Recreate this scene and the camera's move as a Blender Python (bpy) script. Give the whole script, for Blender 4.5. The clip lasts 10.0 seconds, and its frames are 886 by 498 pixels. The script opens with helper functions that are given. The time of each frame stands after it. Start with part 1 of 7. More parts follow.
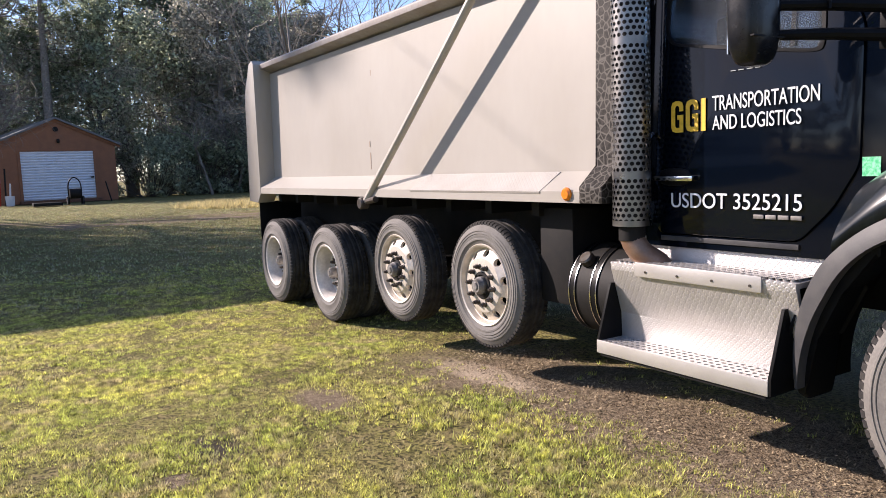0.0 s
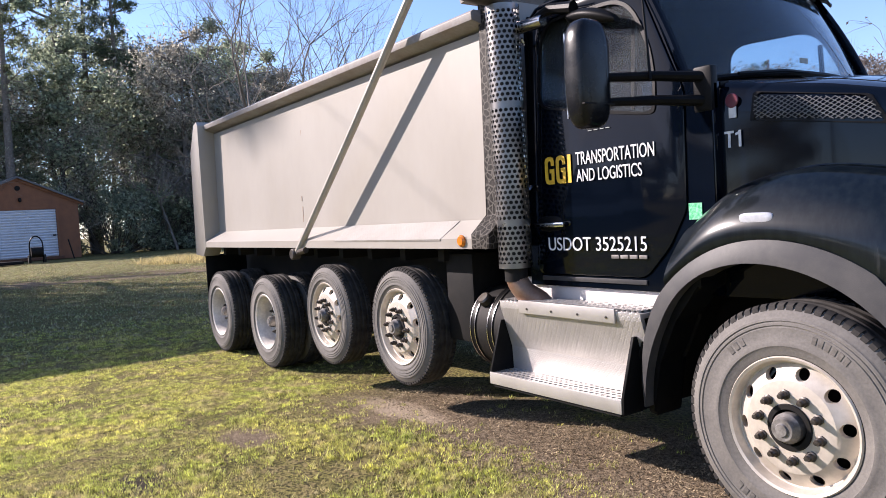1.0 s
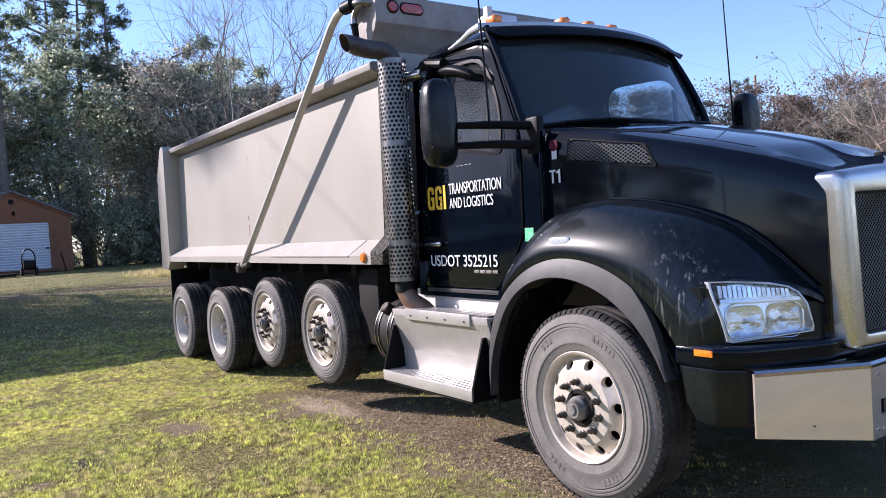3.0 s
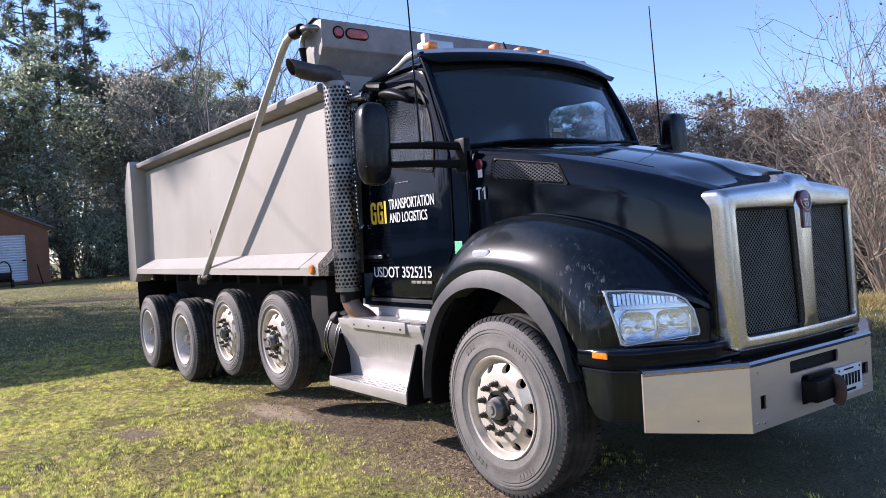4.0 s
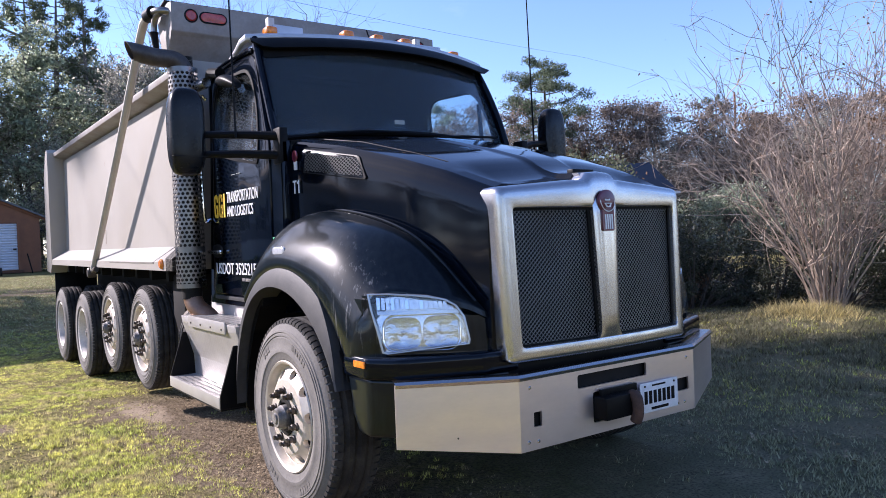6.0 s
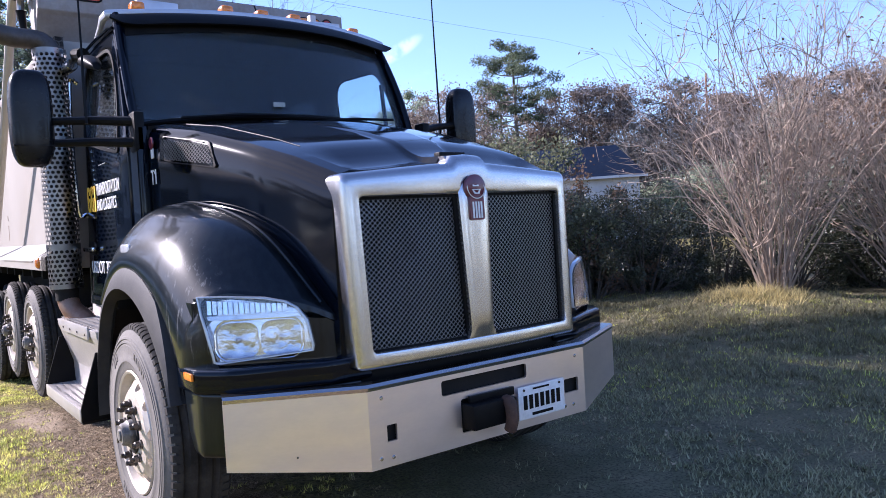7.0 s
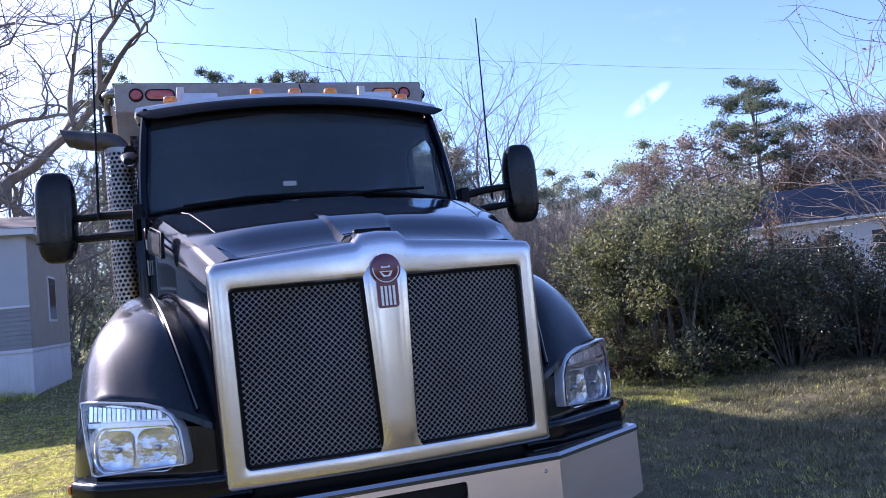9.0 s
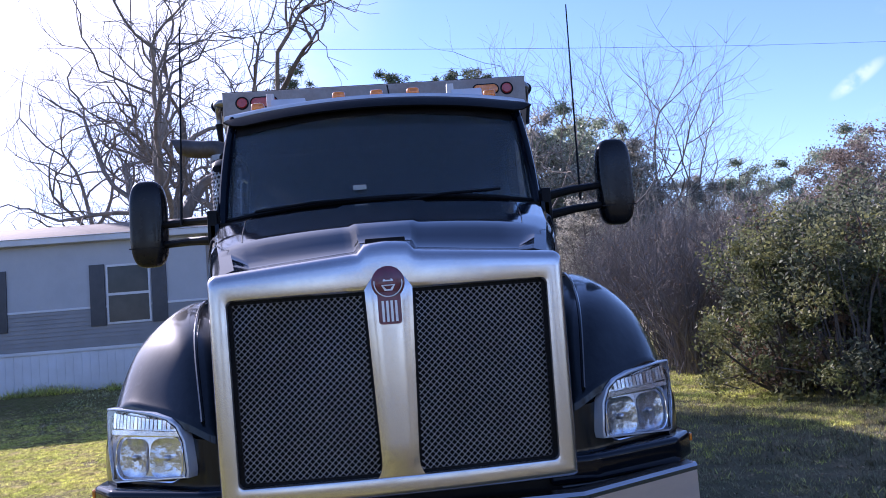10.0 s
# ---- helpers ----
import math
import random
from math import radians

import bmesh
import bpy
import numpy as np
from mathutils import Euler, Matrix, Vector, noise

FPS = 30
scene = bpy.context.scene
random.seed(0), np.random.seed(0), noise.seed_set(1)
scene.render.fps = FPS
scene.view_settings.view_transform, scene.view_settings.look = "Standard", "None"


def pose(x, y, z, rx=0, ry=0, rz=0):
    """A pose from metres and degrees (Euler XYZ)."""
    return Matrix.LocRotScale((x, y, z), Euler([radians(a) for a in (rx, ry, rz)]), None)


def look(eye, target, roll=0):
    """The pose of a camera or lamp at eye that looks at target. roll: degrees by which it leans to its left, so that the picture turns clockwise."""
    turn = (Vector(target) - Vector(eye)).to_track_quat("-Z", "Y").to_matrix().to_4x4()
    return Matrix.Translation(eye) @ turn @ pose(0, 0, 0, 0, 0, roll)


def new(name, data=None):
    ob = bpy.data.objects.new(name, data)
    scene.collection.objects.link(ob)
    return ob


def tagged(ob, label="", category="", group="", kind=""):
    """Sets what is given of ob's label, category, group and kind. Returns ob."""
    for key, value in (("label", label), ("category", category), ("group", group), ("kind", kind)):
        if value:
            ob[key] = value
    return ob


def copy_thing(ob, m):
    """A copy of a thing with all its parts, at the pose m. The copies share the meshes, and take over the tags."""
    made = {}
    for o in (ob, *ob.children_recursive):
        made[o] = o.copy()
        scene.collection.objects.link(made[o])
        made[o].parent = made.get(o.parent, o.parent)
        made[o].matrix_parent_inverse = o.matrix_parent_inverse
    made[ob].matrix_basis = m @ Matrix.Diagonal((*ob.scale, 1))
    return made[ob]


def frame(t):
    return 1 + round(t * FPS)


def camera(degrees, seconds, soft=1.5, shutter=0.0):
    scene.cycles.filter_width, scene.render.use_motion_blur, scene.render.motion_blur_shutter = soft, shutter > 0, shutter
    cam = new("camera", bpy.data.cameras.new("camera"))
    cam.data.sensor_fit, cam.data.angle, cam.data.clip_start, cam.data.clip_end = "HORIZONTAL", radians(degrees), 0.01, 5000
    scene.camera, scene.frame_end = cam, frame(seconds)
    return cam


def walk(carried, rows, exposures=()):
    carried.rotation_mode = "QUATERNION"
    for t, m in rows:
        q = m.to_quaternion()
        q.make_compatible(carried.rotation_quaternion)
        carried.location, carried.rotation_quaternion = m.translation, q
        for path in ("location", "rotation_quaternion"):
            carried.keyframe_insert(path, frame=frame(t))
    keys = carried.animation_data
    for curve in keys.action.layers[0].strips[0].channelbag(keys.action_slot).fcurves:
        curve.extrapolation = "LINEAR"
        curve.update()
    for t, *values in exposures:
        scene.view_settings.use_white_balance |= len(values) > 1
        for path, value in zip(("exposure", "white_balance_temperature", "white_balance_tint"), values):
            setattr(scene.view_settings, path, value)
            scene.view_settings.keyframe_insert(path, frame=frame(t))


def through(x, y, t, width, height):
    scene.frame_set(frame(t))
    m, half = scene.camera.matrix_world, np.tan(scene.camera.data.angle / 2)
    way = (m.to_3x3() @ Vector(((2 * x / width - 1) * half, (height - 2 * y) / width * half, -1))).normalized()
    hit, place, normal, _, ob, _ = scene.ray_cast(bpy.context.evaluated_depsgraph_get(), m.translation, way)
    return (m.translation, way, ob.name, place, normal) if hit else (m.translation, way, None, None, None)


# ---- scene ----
cam = camera(61.1, 10.0, soft=0.9)
PATH = [
    (0, (1.175, -4.406, 1.56), (-0.506, -3.344, 1.342), -2.1),
    (0.5, (1.474, -4.351, 1.51), (-0.217, -3.296, 1.343), -1.7),
    (1, (1.822, -4.3, 1.551), (0.178, -3.166, 1.46), -3.4),
    (1.5, (2.135, -4.378, 1.544), (0.565, -3.146, 1.404), -2.2),
    (2, (2.42, -4.27, 1.554), (0.873, -3.008, 1.428), -3.0),
    (2.5, (2.686, -4.166, 1.543), (1.073, -2.986, 1.466), -3.5),
    (2.7, (2.799, -4.17, 1.553), (1.159, -3.027, 1.491), -3.4),
    (3.8, (3.309, -4.183, 1.584), (1.675, -3.031, 1.542), -3.3),
    (4, (3.41, -4.099, 1.567), (1.795, -2.92, 1.536), -3.5),
    (4.5, (3.623, -3.9, 1.553), (2.051, -2.664, 1.516), -3.1),
    (5, (3.692, -3.629, 1.508), (2.153, -2.353, 1.448), -1.9),
    (6.3, (3.923, -2.754, 1.5), (2.277, -1.618, 1.459), -2.4),
    (6.5, (3.933, -2.645, 1.519), (2.291, -1.505, 1.46), -2.7),
    (7, (3.917, -2.223, 1.497), (2.319, -1.023, 1.425), -3.3),
    (7.5, (3.982, -1.843, 1.477), (2.298, -0.764, 1.444), -5.2),
    (8, (4.027, -1.483, 1.493), (2.245, -0.576, 1.509), -6.1),
    (8.5, (4.008, -1.087, 1.5), (2.182, -0.275, 1.555), -5.9),
    (9, (4.091, -0.69, 1.516), (2.193, -0.07, 1.644), -5.6),
    (9.5, (4.112, -0.384, 1.523), (2.139, -0.097, 1.673), -4.9),
    (10, (3.974, -0.002, 1.54), (1.986, 0.152, 1.696), -4.6),
]
walk(cam, [(t, look(eye, target, roll)) for t, eye, target, roll in PATH],
     exposures=[(0.0, 1.2, 6350, 24), (2.0, 1.2, 5950, 24), (4.0, 1.18, 5850, 24), (6.5, 1.36, 5750, 27), (7.6, 1.55, 5600, 30), (9.0, 1.46, 5600, 32), (10.0, 1.24, 5500, 33)])

# ---- world, sun ----
SUN = Vector((-1.33, -1.0, 0.89)).normalized()
ELEV = math.asin(SUN.z)
world = bpy.data.worlds.new("sky")
scene.world = world
world.use_nodes = True
wn, wl = world.node_tree.nodes, world.node_tree.links
sky = wn.new("ShaderNodeTexSky")
sky.sky_type, sky.sun_disc = "NISHITA", False
sky.sun_elevation, sky.sun_rotation = ELEV, math.atan2(SUN.x, SUN.y)
sky.air_density, sky.dust_density, sky.ozone_density = 1.0, 0.35, 3.0
sky.altitude = 900
wn["Background"].inputs["Strength"].default_value = 0.108
# thin high cloud
wtc, wno, wra, wmx = wn.new("ShaderNodeTexCoord"), wn.new("ShaderNodeTexNoise"), wn.new("ShaderNodeValToRGB"), wn.new("ShaderNodeMix")
wmap = wn.new("ShaderNodeMapping")
wmap.inputs["Scale"].default_value = (1.6, 3.2, 7.0)
wmap.inputs["Rotation"].default_value = (0.15, 0.2, 0.5)
wno.inputs["Scale"].default_value, wno.inputs["Detail"].default_value, wno.inputs["Roughness"].default_value = 1.7, 8, 0.62
wra.color_ramp.elements[0].position, wra.color_ramp.elements[1].position = 0.66, 0.92
wra.color_ramp.elements[1].color = (0.12, 0.12, 0.12, 1)
wmx.data_type = "RGBA"
wmx.inputs["B"].default_value = (7.0, 7.2, 7.6, 1)
wl.new(wtc.outputs["Generated"], wmap.inputs["Vector"])
wl.new(wmap.outputs["Vector"], wno.inputs["Vector"])
wl.new(wno.outputs["Fac"], wra.inputs["Fac"])
wl.new(wra.outputs["Color"], wmx.inputs["Factor"])
wl.new(sky.outputs["Color"], wmx.inputs["A"])


def sky_dot(axis, offset=0.0, gain=1.0):
    """gain * (direction . axis - offset)."""
    d, m = wn.new("ShaderNodeVectorMath"), wn.new("ShaderNodeMath")
    d.operation, m.operation = "DOT_PRODUCT", "MULTIPLY_ADD"
    d.inputs[1].default_value = axis
    wl.new(wtc.outputs["Generated"], d.inputs[0])
    wl.new(d.outputs["Value"], m.inputs[0])
    m.inputs[1].default_value, m.inputs[2].default_value = gain, -offset * gain
    return m.outputs["Value"]


def sky_range(v, a, b, lo=0.0, hi=1.0):
    r = wn.new("ShaderNodeMapRange")
    r.interpolation_type = "SMOOTHSTEP"
    for k, x in (("From Min", a), ("From Max", b), ("To Min", lo), ("To Max", hi)):
        r.inputs[k].default_value = x
    wl.new(v, r.inputs["Value"])
    return r.outputs["Result"]


def sky_calc(op, a, b):
    m = wn.new("ShaderNodeMath")
    m.operation = op
    wl.new(a, m.inputs[0])
    wl.new(b, m.inputs[1])
    return m.outputs["Value"]


# white veil of thin cloud round the sun, and one small wisp in the clear sky
veil = sky_calc("MULTIPLY", sky_range(sky_dot(SUN), 0.79, 0.99, 0.0, 0.95), sky_range(wno.outputs["Fac"], 0.25, 0.6, 0.45, 1.0))
WISP = Vector((-0.804, 0.552, 0.223)).normalized()
wright = WISP.cross(Vector((0, 0, 1))).normalized()
wup = wright.cross(WISP)
w1, w2 = wright * 0.87 + wup * 0.5, wup * 0.87 - wright * 0.5
q1, q2 = sky_dot(w1, 0.0, 1 / 0.040), sky_dot(w2, 0.0, 1 / 0.011)
wisp = sky_range(sky_calc("ADD", sky_calc("MULTIPLY", q1, q1), sky_calc("MULTIPLY", q2, q2)), 1.0, 0.0, 0.0, 0.34)
wispn = wn.new("ShaderNodeTexNoise")
wispn.inputs["Scale"].default_value, wispn.inputs["Detail"].default_value = 45.0, 6
wl.new(wtc.outputs["Generated"], wispn.inputs["Vector"])
wisp = sky_calc("MULTIPLY", wisp, sky_calc("MULTIPLY", sky_range(sky_dot(WISP), 0.5, 0.9), sky_range(wispn.outputs["Fac"], 0.32, 0.62)))
wmx2 = wn.new("ShaderNodeMix")
wmx2.data_type = "RGBA"
wmx2.inputs["B"].default_value = (6.3, 6.3, 6.5, 1)
wl.new(sky_calc("MAXIMUM", veil, wisp), wmx2.inputs["Factor"])
wl.new(wmx.outputs["Result"], wmx2.inputs["A"])
wl.new(wmx2.outputs["Result"], wn["Background"].inputs["Color"])
sun = new("sun", bpy.data.lights.new("sun", "SUN"))
sun.data.energy, sun.data.angle, sun.data.color = 4.1, radians(0.6), (1.0, 0.91, 0.78)
sun.matrix_world = look(SUN * 50, (0, 0, 0))


# ---- materials ----
def material(name, colour, rough=0.5, metal=0.0, second=None, scale=8.0, amount=0.5, fine=0.0, fine_scale=120.0, coat=0.0,
             rough_var=0.0, bump=0.0, transmission=0.0, per_object=0.0, per_island=0.0, detail=6, stretch=None, sheen=0.0):
    """Principled surface with a broad variation between two colours, fine grain, varied gloss and relief."""
    m = bpy.data.materials.new(name)
    m.use_nodes = True
    n, l = m.node_tree.nodes, m.node_tree.links
    b = n["Principled BSDF"]
    b.inputs["Base Color"].default_value = (*colour, 1)
    b.inputs["Roughness"].default_value, b.inputs["Metallic"].default_value = rough, metal
    b.inputs["Coat Weight"].default_value, b.inputs["Coat Roughness"].default_value = coat, 0.06
    b.inputs["Transmission Weight"].default_value = transmission
    tc = n.new("ShaderNodeTexCoord")
    src = tc.outputs["Object"]
    if stretch:
        mp = n.new("ShaderNodeMapping")
        mp.inputs["Scale"].default_value = stretch
        l.new(src, mp.inputs["Vector"])
        src = mp.outputs["Vector"]
    col = None
    if second or rough_var:
        no = n.new("ShaderNodeTexNoise")
        no.inputs["Scale"].default_value, no.inputs["Detail"].default_value, no.inputs["Roughness"].default_value = scale, detail, 0.62
        l.new(src, no.inputs["Vector"])
        ra = n.new("ShaderNodeValToRGB")
        ra.color_ramp.elements[0].position, ra.color_ramp.elements[1].position = 0.5 - amount / 2 * 0.6, 0.5 + amount / 2 * 0.6 + 0.02
        l.new(no.outputs["Fac"], ra.inputs["Fac"])
        if second:
            mx = n.new("ShaderNodeMix")
            mx.data_type = "RGBA"
            mx.inputs["A"].default_value, mx.inputs["B"].default_value = (*colour, 1), (*second, 1)
            l.new(ra.outputs["Color"], mx.inputs["Factor"])
            col = mx.outputs["Result"]
        if rough_var:
            mr = n.new("ShaderNodeMapRange")
            mr.inputs["To Min"].default_value, mr.inputs["To Max"].default_value = max(0.02, rough - rough_var), min(1, rough + rough_var)
            l.new(ra.outputs["Color"], mr.inputs["Value"])
            l.new(mr.outputs["Result"], b.inputs["Roughness"])
    if fine or bump:
        nf = n.new("ShaderNodeTexNoise")
        nf.inputs["Scale"].default_value, nf.inputs["Detail"].default_value = fine_scale, 4
        l.new(src, nf.inputs["Vector"])
        if fine:
            mf = n.new("ShaderNodeMapRange")
            mf.inputs["To Min"].default_value, mf.inputs["To Max"].default_value = 1 - fine, 1 + fine
            l.new(nf.outputs["Fac"], mf.inputs["Value"])
            ml = n.new("ShaderNodeMix")
            ml.data_type, ml.blend_type = "RGBA", "MULTIPLY"
            ml.inputs["Factor"].default_value = 1
            ml.inputs["A"].default_value = (*colour, 1)
            if col:
                l.new(col, ml.inputs["A"])
            l.new(mf.outputs["Result"], ml.inputs["B"])
            col = ml.outputs["Result"]
        if bump:
            bu = n.new("ShaderNodeBump")
            bu.inputs["Strength"].default_value, bu.inputs["Distance"].default_value = bump, 0.01
            l.new(nf.outputs["Fac"], bu.inputs["Height"])
            l.new(bu.outputs["Normal"], b.inputs["Normal"])
    for on, node, out in ((per_object, "ShaderNodeObjectInfo", "Random"), (per_island, "ShaderNodeNewGeometry", "Random Per Island")):
        if on:
            oi = n.new(node)
            mo = n.new("ShaderNodeMapRange")
            mo.inputs["To Min"].default_value, mo.inputs["To Max"].default_value = 1 - on, 1 + on
            l.new(oi.outputs[out], mo.inputs["Value"])
            mm = n.new("ShaderNodeMix")
            mm.data_type, mm.blend_type = "RGBA", "MULTIPLY"
            mm.inputs["Factor"].default_value = 1
            mm.inputs["A"].default_value = (*colour, 1)
            if col:
                l.new(col, mm.inputs["A"])
            l.new(mo.outputs["Result"], mm.inputs["B"])
            col = mm.outputs["Result"]
    if col:
        l.new(col, b.inputs["Base Color"])
    return m


def leaf_material(name, colour, second, shine=0.45, through=0.25, scale=0.9):
    """Thin leaves: a sheet that lets some light through, each leaf of its own shade."""
    m = material(name, colour, shine, second=second, scale=scale, amount=0.8, per_island=0.55)
    n, l = m.node_tree.nodes, m.node_tree.links
    b = n["Principled BSDF"]
    tr, mix = n.new("ShaderNodeBsdfTranslucent"), n.new("ShaderNodeMixShader")
    l.new(b.inputs["Base Color"].links[0].from_socket, tr.inputs["Color"])
    mix.inputs["Fac"].default_value = through
    l.new(b.outputs["BSDF"], mix.inputs[1])
    l.new(tr.outputs["BSDF"], mix.inputs[2])
    l.new(mix.outputs["Shader"], n["Material Output"].inputs["Surface"])
    return m


BLACK = material("black_paint", (0.0012, 0.0026, 0.0062), 0.3, second=(0.0018, 0.0034, 0.0075), scale=2.5, coat=1.0)
BLACK.node_tree.nodes["Principled BSDF"].inputs["Specular IOR Level"].default_value = 0.0
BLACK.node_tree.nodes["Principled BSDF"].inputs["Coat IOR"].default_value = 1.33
# sky sheen put into upward faces by a higher coat IOR, over bluish dust
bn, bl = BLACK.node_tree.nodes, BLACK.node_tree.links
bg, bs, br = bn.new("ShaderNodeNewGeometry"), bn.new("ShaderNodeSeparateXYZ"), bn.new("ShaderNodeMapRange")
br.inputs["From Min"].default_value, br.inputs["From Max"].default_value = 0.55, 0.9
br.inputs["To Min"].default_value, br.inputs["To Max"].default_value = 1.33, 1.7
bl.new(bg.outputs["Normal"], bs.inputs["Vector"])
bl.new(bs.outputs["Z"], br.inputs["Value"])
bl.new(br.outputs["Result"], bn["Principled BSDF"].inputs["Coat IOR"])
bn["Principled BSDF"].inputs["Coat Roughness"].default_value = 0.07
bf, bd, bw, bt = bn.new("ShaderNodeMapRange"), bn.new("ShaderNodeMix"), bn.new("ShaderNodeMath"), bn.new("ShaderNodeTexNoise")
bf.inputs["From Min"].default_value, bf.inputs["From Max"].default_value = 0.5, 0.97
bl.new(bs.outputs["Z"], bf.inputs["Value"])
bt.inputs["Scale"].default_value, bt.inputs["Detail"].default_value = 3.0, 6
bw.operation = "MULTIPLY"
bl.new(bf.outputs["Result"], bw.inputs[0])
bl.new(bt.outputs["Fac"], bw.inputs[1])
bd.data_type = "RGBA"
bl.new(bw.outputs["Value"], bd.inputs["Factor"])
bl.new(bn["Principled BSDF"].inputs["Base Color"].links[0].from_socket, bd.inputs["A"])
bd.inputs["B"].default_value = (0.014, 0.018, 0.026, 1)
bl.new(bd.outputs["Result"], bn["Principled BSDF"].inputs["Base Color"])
FENDER = material("scuffed_black_paint", (0.0022, 0.0044, 0.0068), 0.30, second=(0.0055, 0.0088, 0.0112), scale=9, amount=0.30, coat=0.9,
                  fine=0.15, fine_scale=60, stretch=(3, 3, 0.5))
FENDER.node_tree.nodes["Principled BSDF"].inputs["Coat Roughness"].default_value = 0.10
FENDER.node_tree.nodes["Principled BSDF"].inputs["Coat IOR"].default_value = 1.37
FENDER.node_tree.nodes["Principled BSDF"].inputs["Specular IOR Level"].default_value = 0.1
TRIM = material("grey_plastic", (0.042, 0.042, 0.044), 0.45, second=(0.072, 0.069, 0.066), scale=6, fine=0.15, bump=0.1, fine_scale=300)
DARK = material("dark_plastic", (0.0045, 0.0046, 0.0055), 0.40, second=(0.0085, 0.0082, 0.0082), scale=7, fine=0.2, bump=0.1, fine_scale=250)
CHASSIS = material("dirty_chassis_paint", (0.006, 0.006, 0.0065), 0.65, second=(0.014, 0.012, 0.0105), scale=5, fine=0.3)
HOUSING = material("glossy_black_plastic", (0.006, 0.0065, 0.0078), 0.24, second=(0.011, 0.0108, 0.0112), scale=6, rough_var=0.08, fine=0.15, fine_scale=120)
HOUSING.node_tree.nodes["Principled BSDF"].inputs["Specular IOR Level"].default_value = 0.28
GLASS = material("tinted_glass", (0.80, 0.86, 0.89), 0.02, transmission=0.985, rough_var=0.01)
GLASS.node_tree.nodes["Principled BSDF"].inputs["IOR"].default_value = 1.22
SCREEN = material("dusty_windshield_glass", (0.62, 0.74, 0.82), 0.03, transmission=0.965, rough_var=0.01)
SCREEN.node_tree.nodes["Principled BSDF"].inputs["IOR"].default_value = 1.25
SKIRTWHITE = material("white_bracket_paint", (0.62, 0.62, 0.61), 0.5, second=(0.52, 0.51, 0.50), scale=20)
VISORTOP = material("silver_visor_paint", (0.58, 0.60, 0.64), 0.36, metal=0.35, second=(0.50, 0.52, 0.56), scale=6)
TIP = material("sooty_stack_steel", (0.10, 0.088, 0.08), 0.5, metal=0.5, second=(0.06, 0.05, 0.045), scale=14, fine=0.2)
LENS = material("clear_lens", (0.95, 0.97, 1.0), 0.03, transmission=1.0, rough_var=0.02)
INTERIOR = material("dark_cab_interior", (0.006, 0.0065, 0.008), 0.85, second=(0.010, 0.010, 0.0115), scale=4)
POLISHED = material("polished_aluminium", (0.60, 0.58, 0.57), 0.23, metal=1.0, second=(0.51, 0.49, 0.475), scale=3, rough_var=0.04, fine=0.02, fine_scale=90)
BUMPER = material("brushed_bumper_metal", (0.87, 0.765, 0.74), 0.35, metal=0.92, second=(0.76, 0.67, 0.65), scale=2, rough_var=0.05, fine=0.03, fine_scale=40, stretch=(1, 1, 3))
WHEELMET = material("wheel_aluminium", (0.60, 0.54, 0.46), 0.42, metal=0.2, second=(0.44, 0.385, 0.32), scale=7, rough_var=0.08, fine=0.12, fine_scale=50)
DULLMET = material("dusty_steel_rim", (0.62, 0.58, 0.53), 0.55, metal=0.1, second=(0.46, 0.42, 0.37), scale=6, fine=0.25, fine_scale=40)
NUT = material("worn_steel", (0.085, 0.08, 0.075), 0.45, metal=0.7, second=(0.06, 0.045, 0.035), scale=30, fine=0.2)
CHROME = material("chrome", (0.85, 0.86, 0.88), 0.07, metal=1.0, rough_var=0.04)
VENTMESH = material("dark_vent_wire", (0.16, 0.155, 0.15), 0.5, metal=0.4, second=(0.11, 0.11, 0.105), scale=9)
GUARD = material("perforated_steel", (0.27, 0.262, 0.255), 0.36, metal=1.0, second=(0.20, 0.19, 0.18), scale=5, rough_var=0.1, fine=0.1)
WIRE = material("bright_wire", (0.38, 0.375, 0.37), 0.4, metal=0.7, second=(0.30, 0.295, 0.29), scale=9)
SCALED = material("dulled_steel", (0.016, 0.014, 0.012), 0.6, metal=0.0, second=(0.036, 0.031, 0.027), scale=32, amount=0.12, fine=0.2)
PIPE = material("heat_stained_pipe", (0.26, 0.175, 0.125), 0.5, metal=0.45, second=(0.22, 0.11, 0.065), scale=9, fine=0.2, fine_scale=60)
TYRE = material("dusty_rubber", (0.105, 0.098, 0.090), 0.85, second=(0.185, 0.170, 0.152), scale=5, amount=0.9, fine=0.25, fine_scale=80, bump=0.15)
TYREMARK = material("scuffed_raised_rubber", (0.085, 0.078, 0.070), 0.85, second=(0.16, 0.146, 0.13), scale=24, fine=0.25)
HUBCAP = material("dusty_hub_steel", (0.28, 0.265, 0.25), 0.5, metal=0.4, second=(0.09, 0.08, 0.07), scale=18, fine=0.2)
TREAD = material("tread_rubber", (0.022, 0.021, 0.021), 0.85, second=(0.06, 0.055, 0.05), scale=9, fine=0.25)
BOX = material("worn_box_paint", (0.312, 0.282, 0.238), 0.5, second=(0.345, 0.320, 0.282), scale=1.3, amount=0.9, rough_var=0.08, fine=0.04, fine_scale=14, stretch=(1, 1, 0.45))
BOXEDGE = material("stained_box_rail", (0.31, 0.29, 0.272), 0.6, second=(0.24, 0.20, 0.175), scale=5, fine=0.18, fine_scale=35)
ARM = material("cream_arm_paint", (0.45, 0.415, 0.365), 0.5, second=(0.38, 0.345, 0.30), scale=4, fine=0.08, fine_scale=30)
STREAK = material("faint_rust_run", (0.27, 0.185, 0.13), 0.8, second=(0.30, 0.24, 0.19), scale=30)
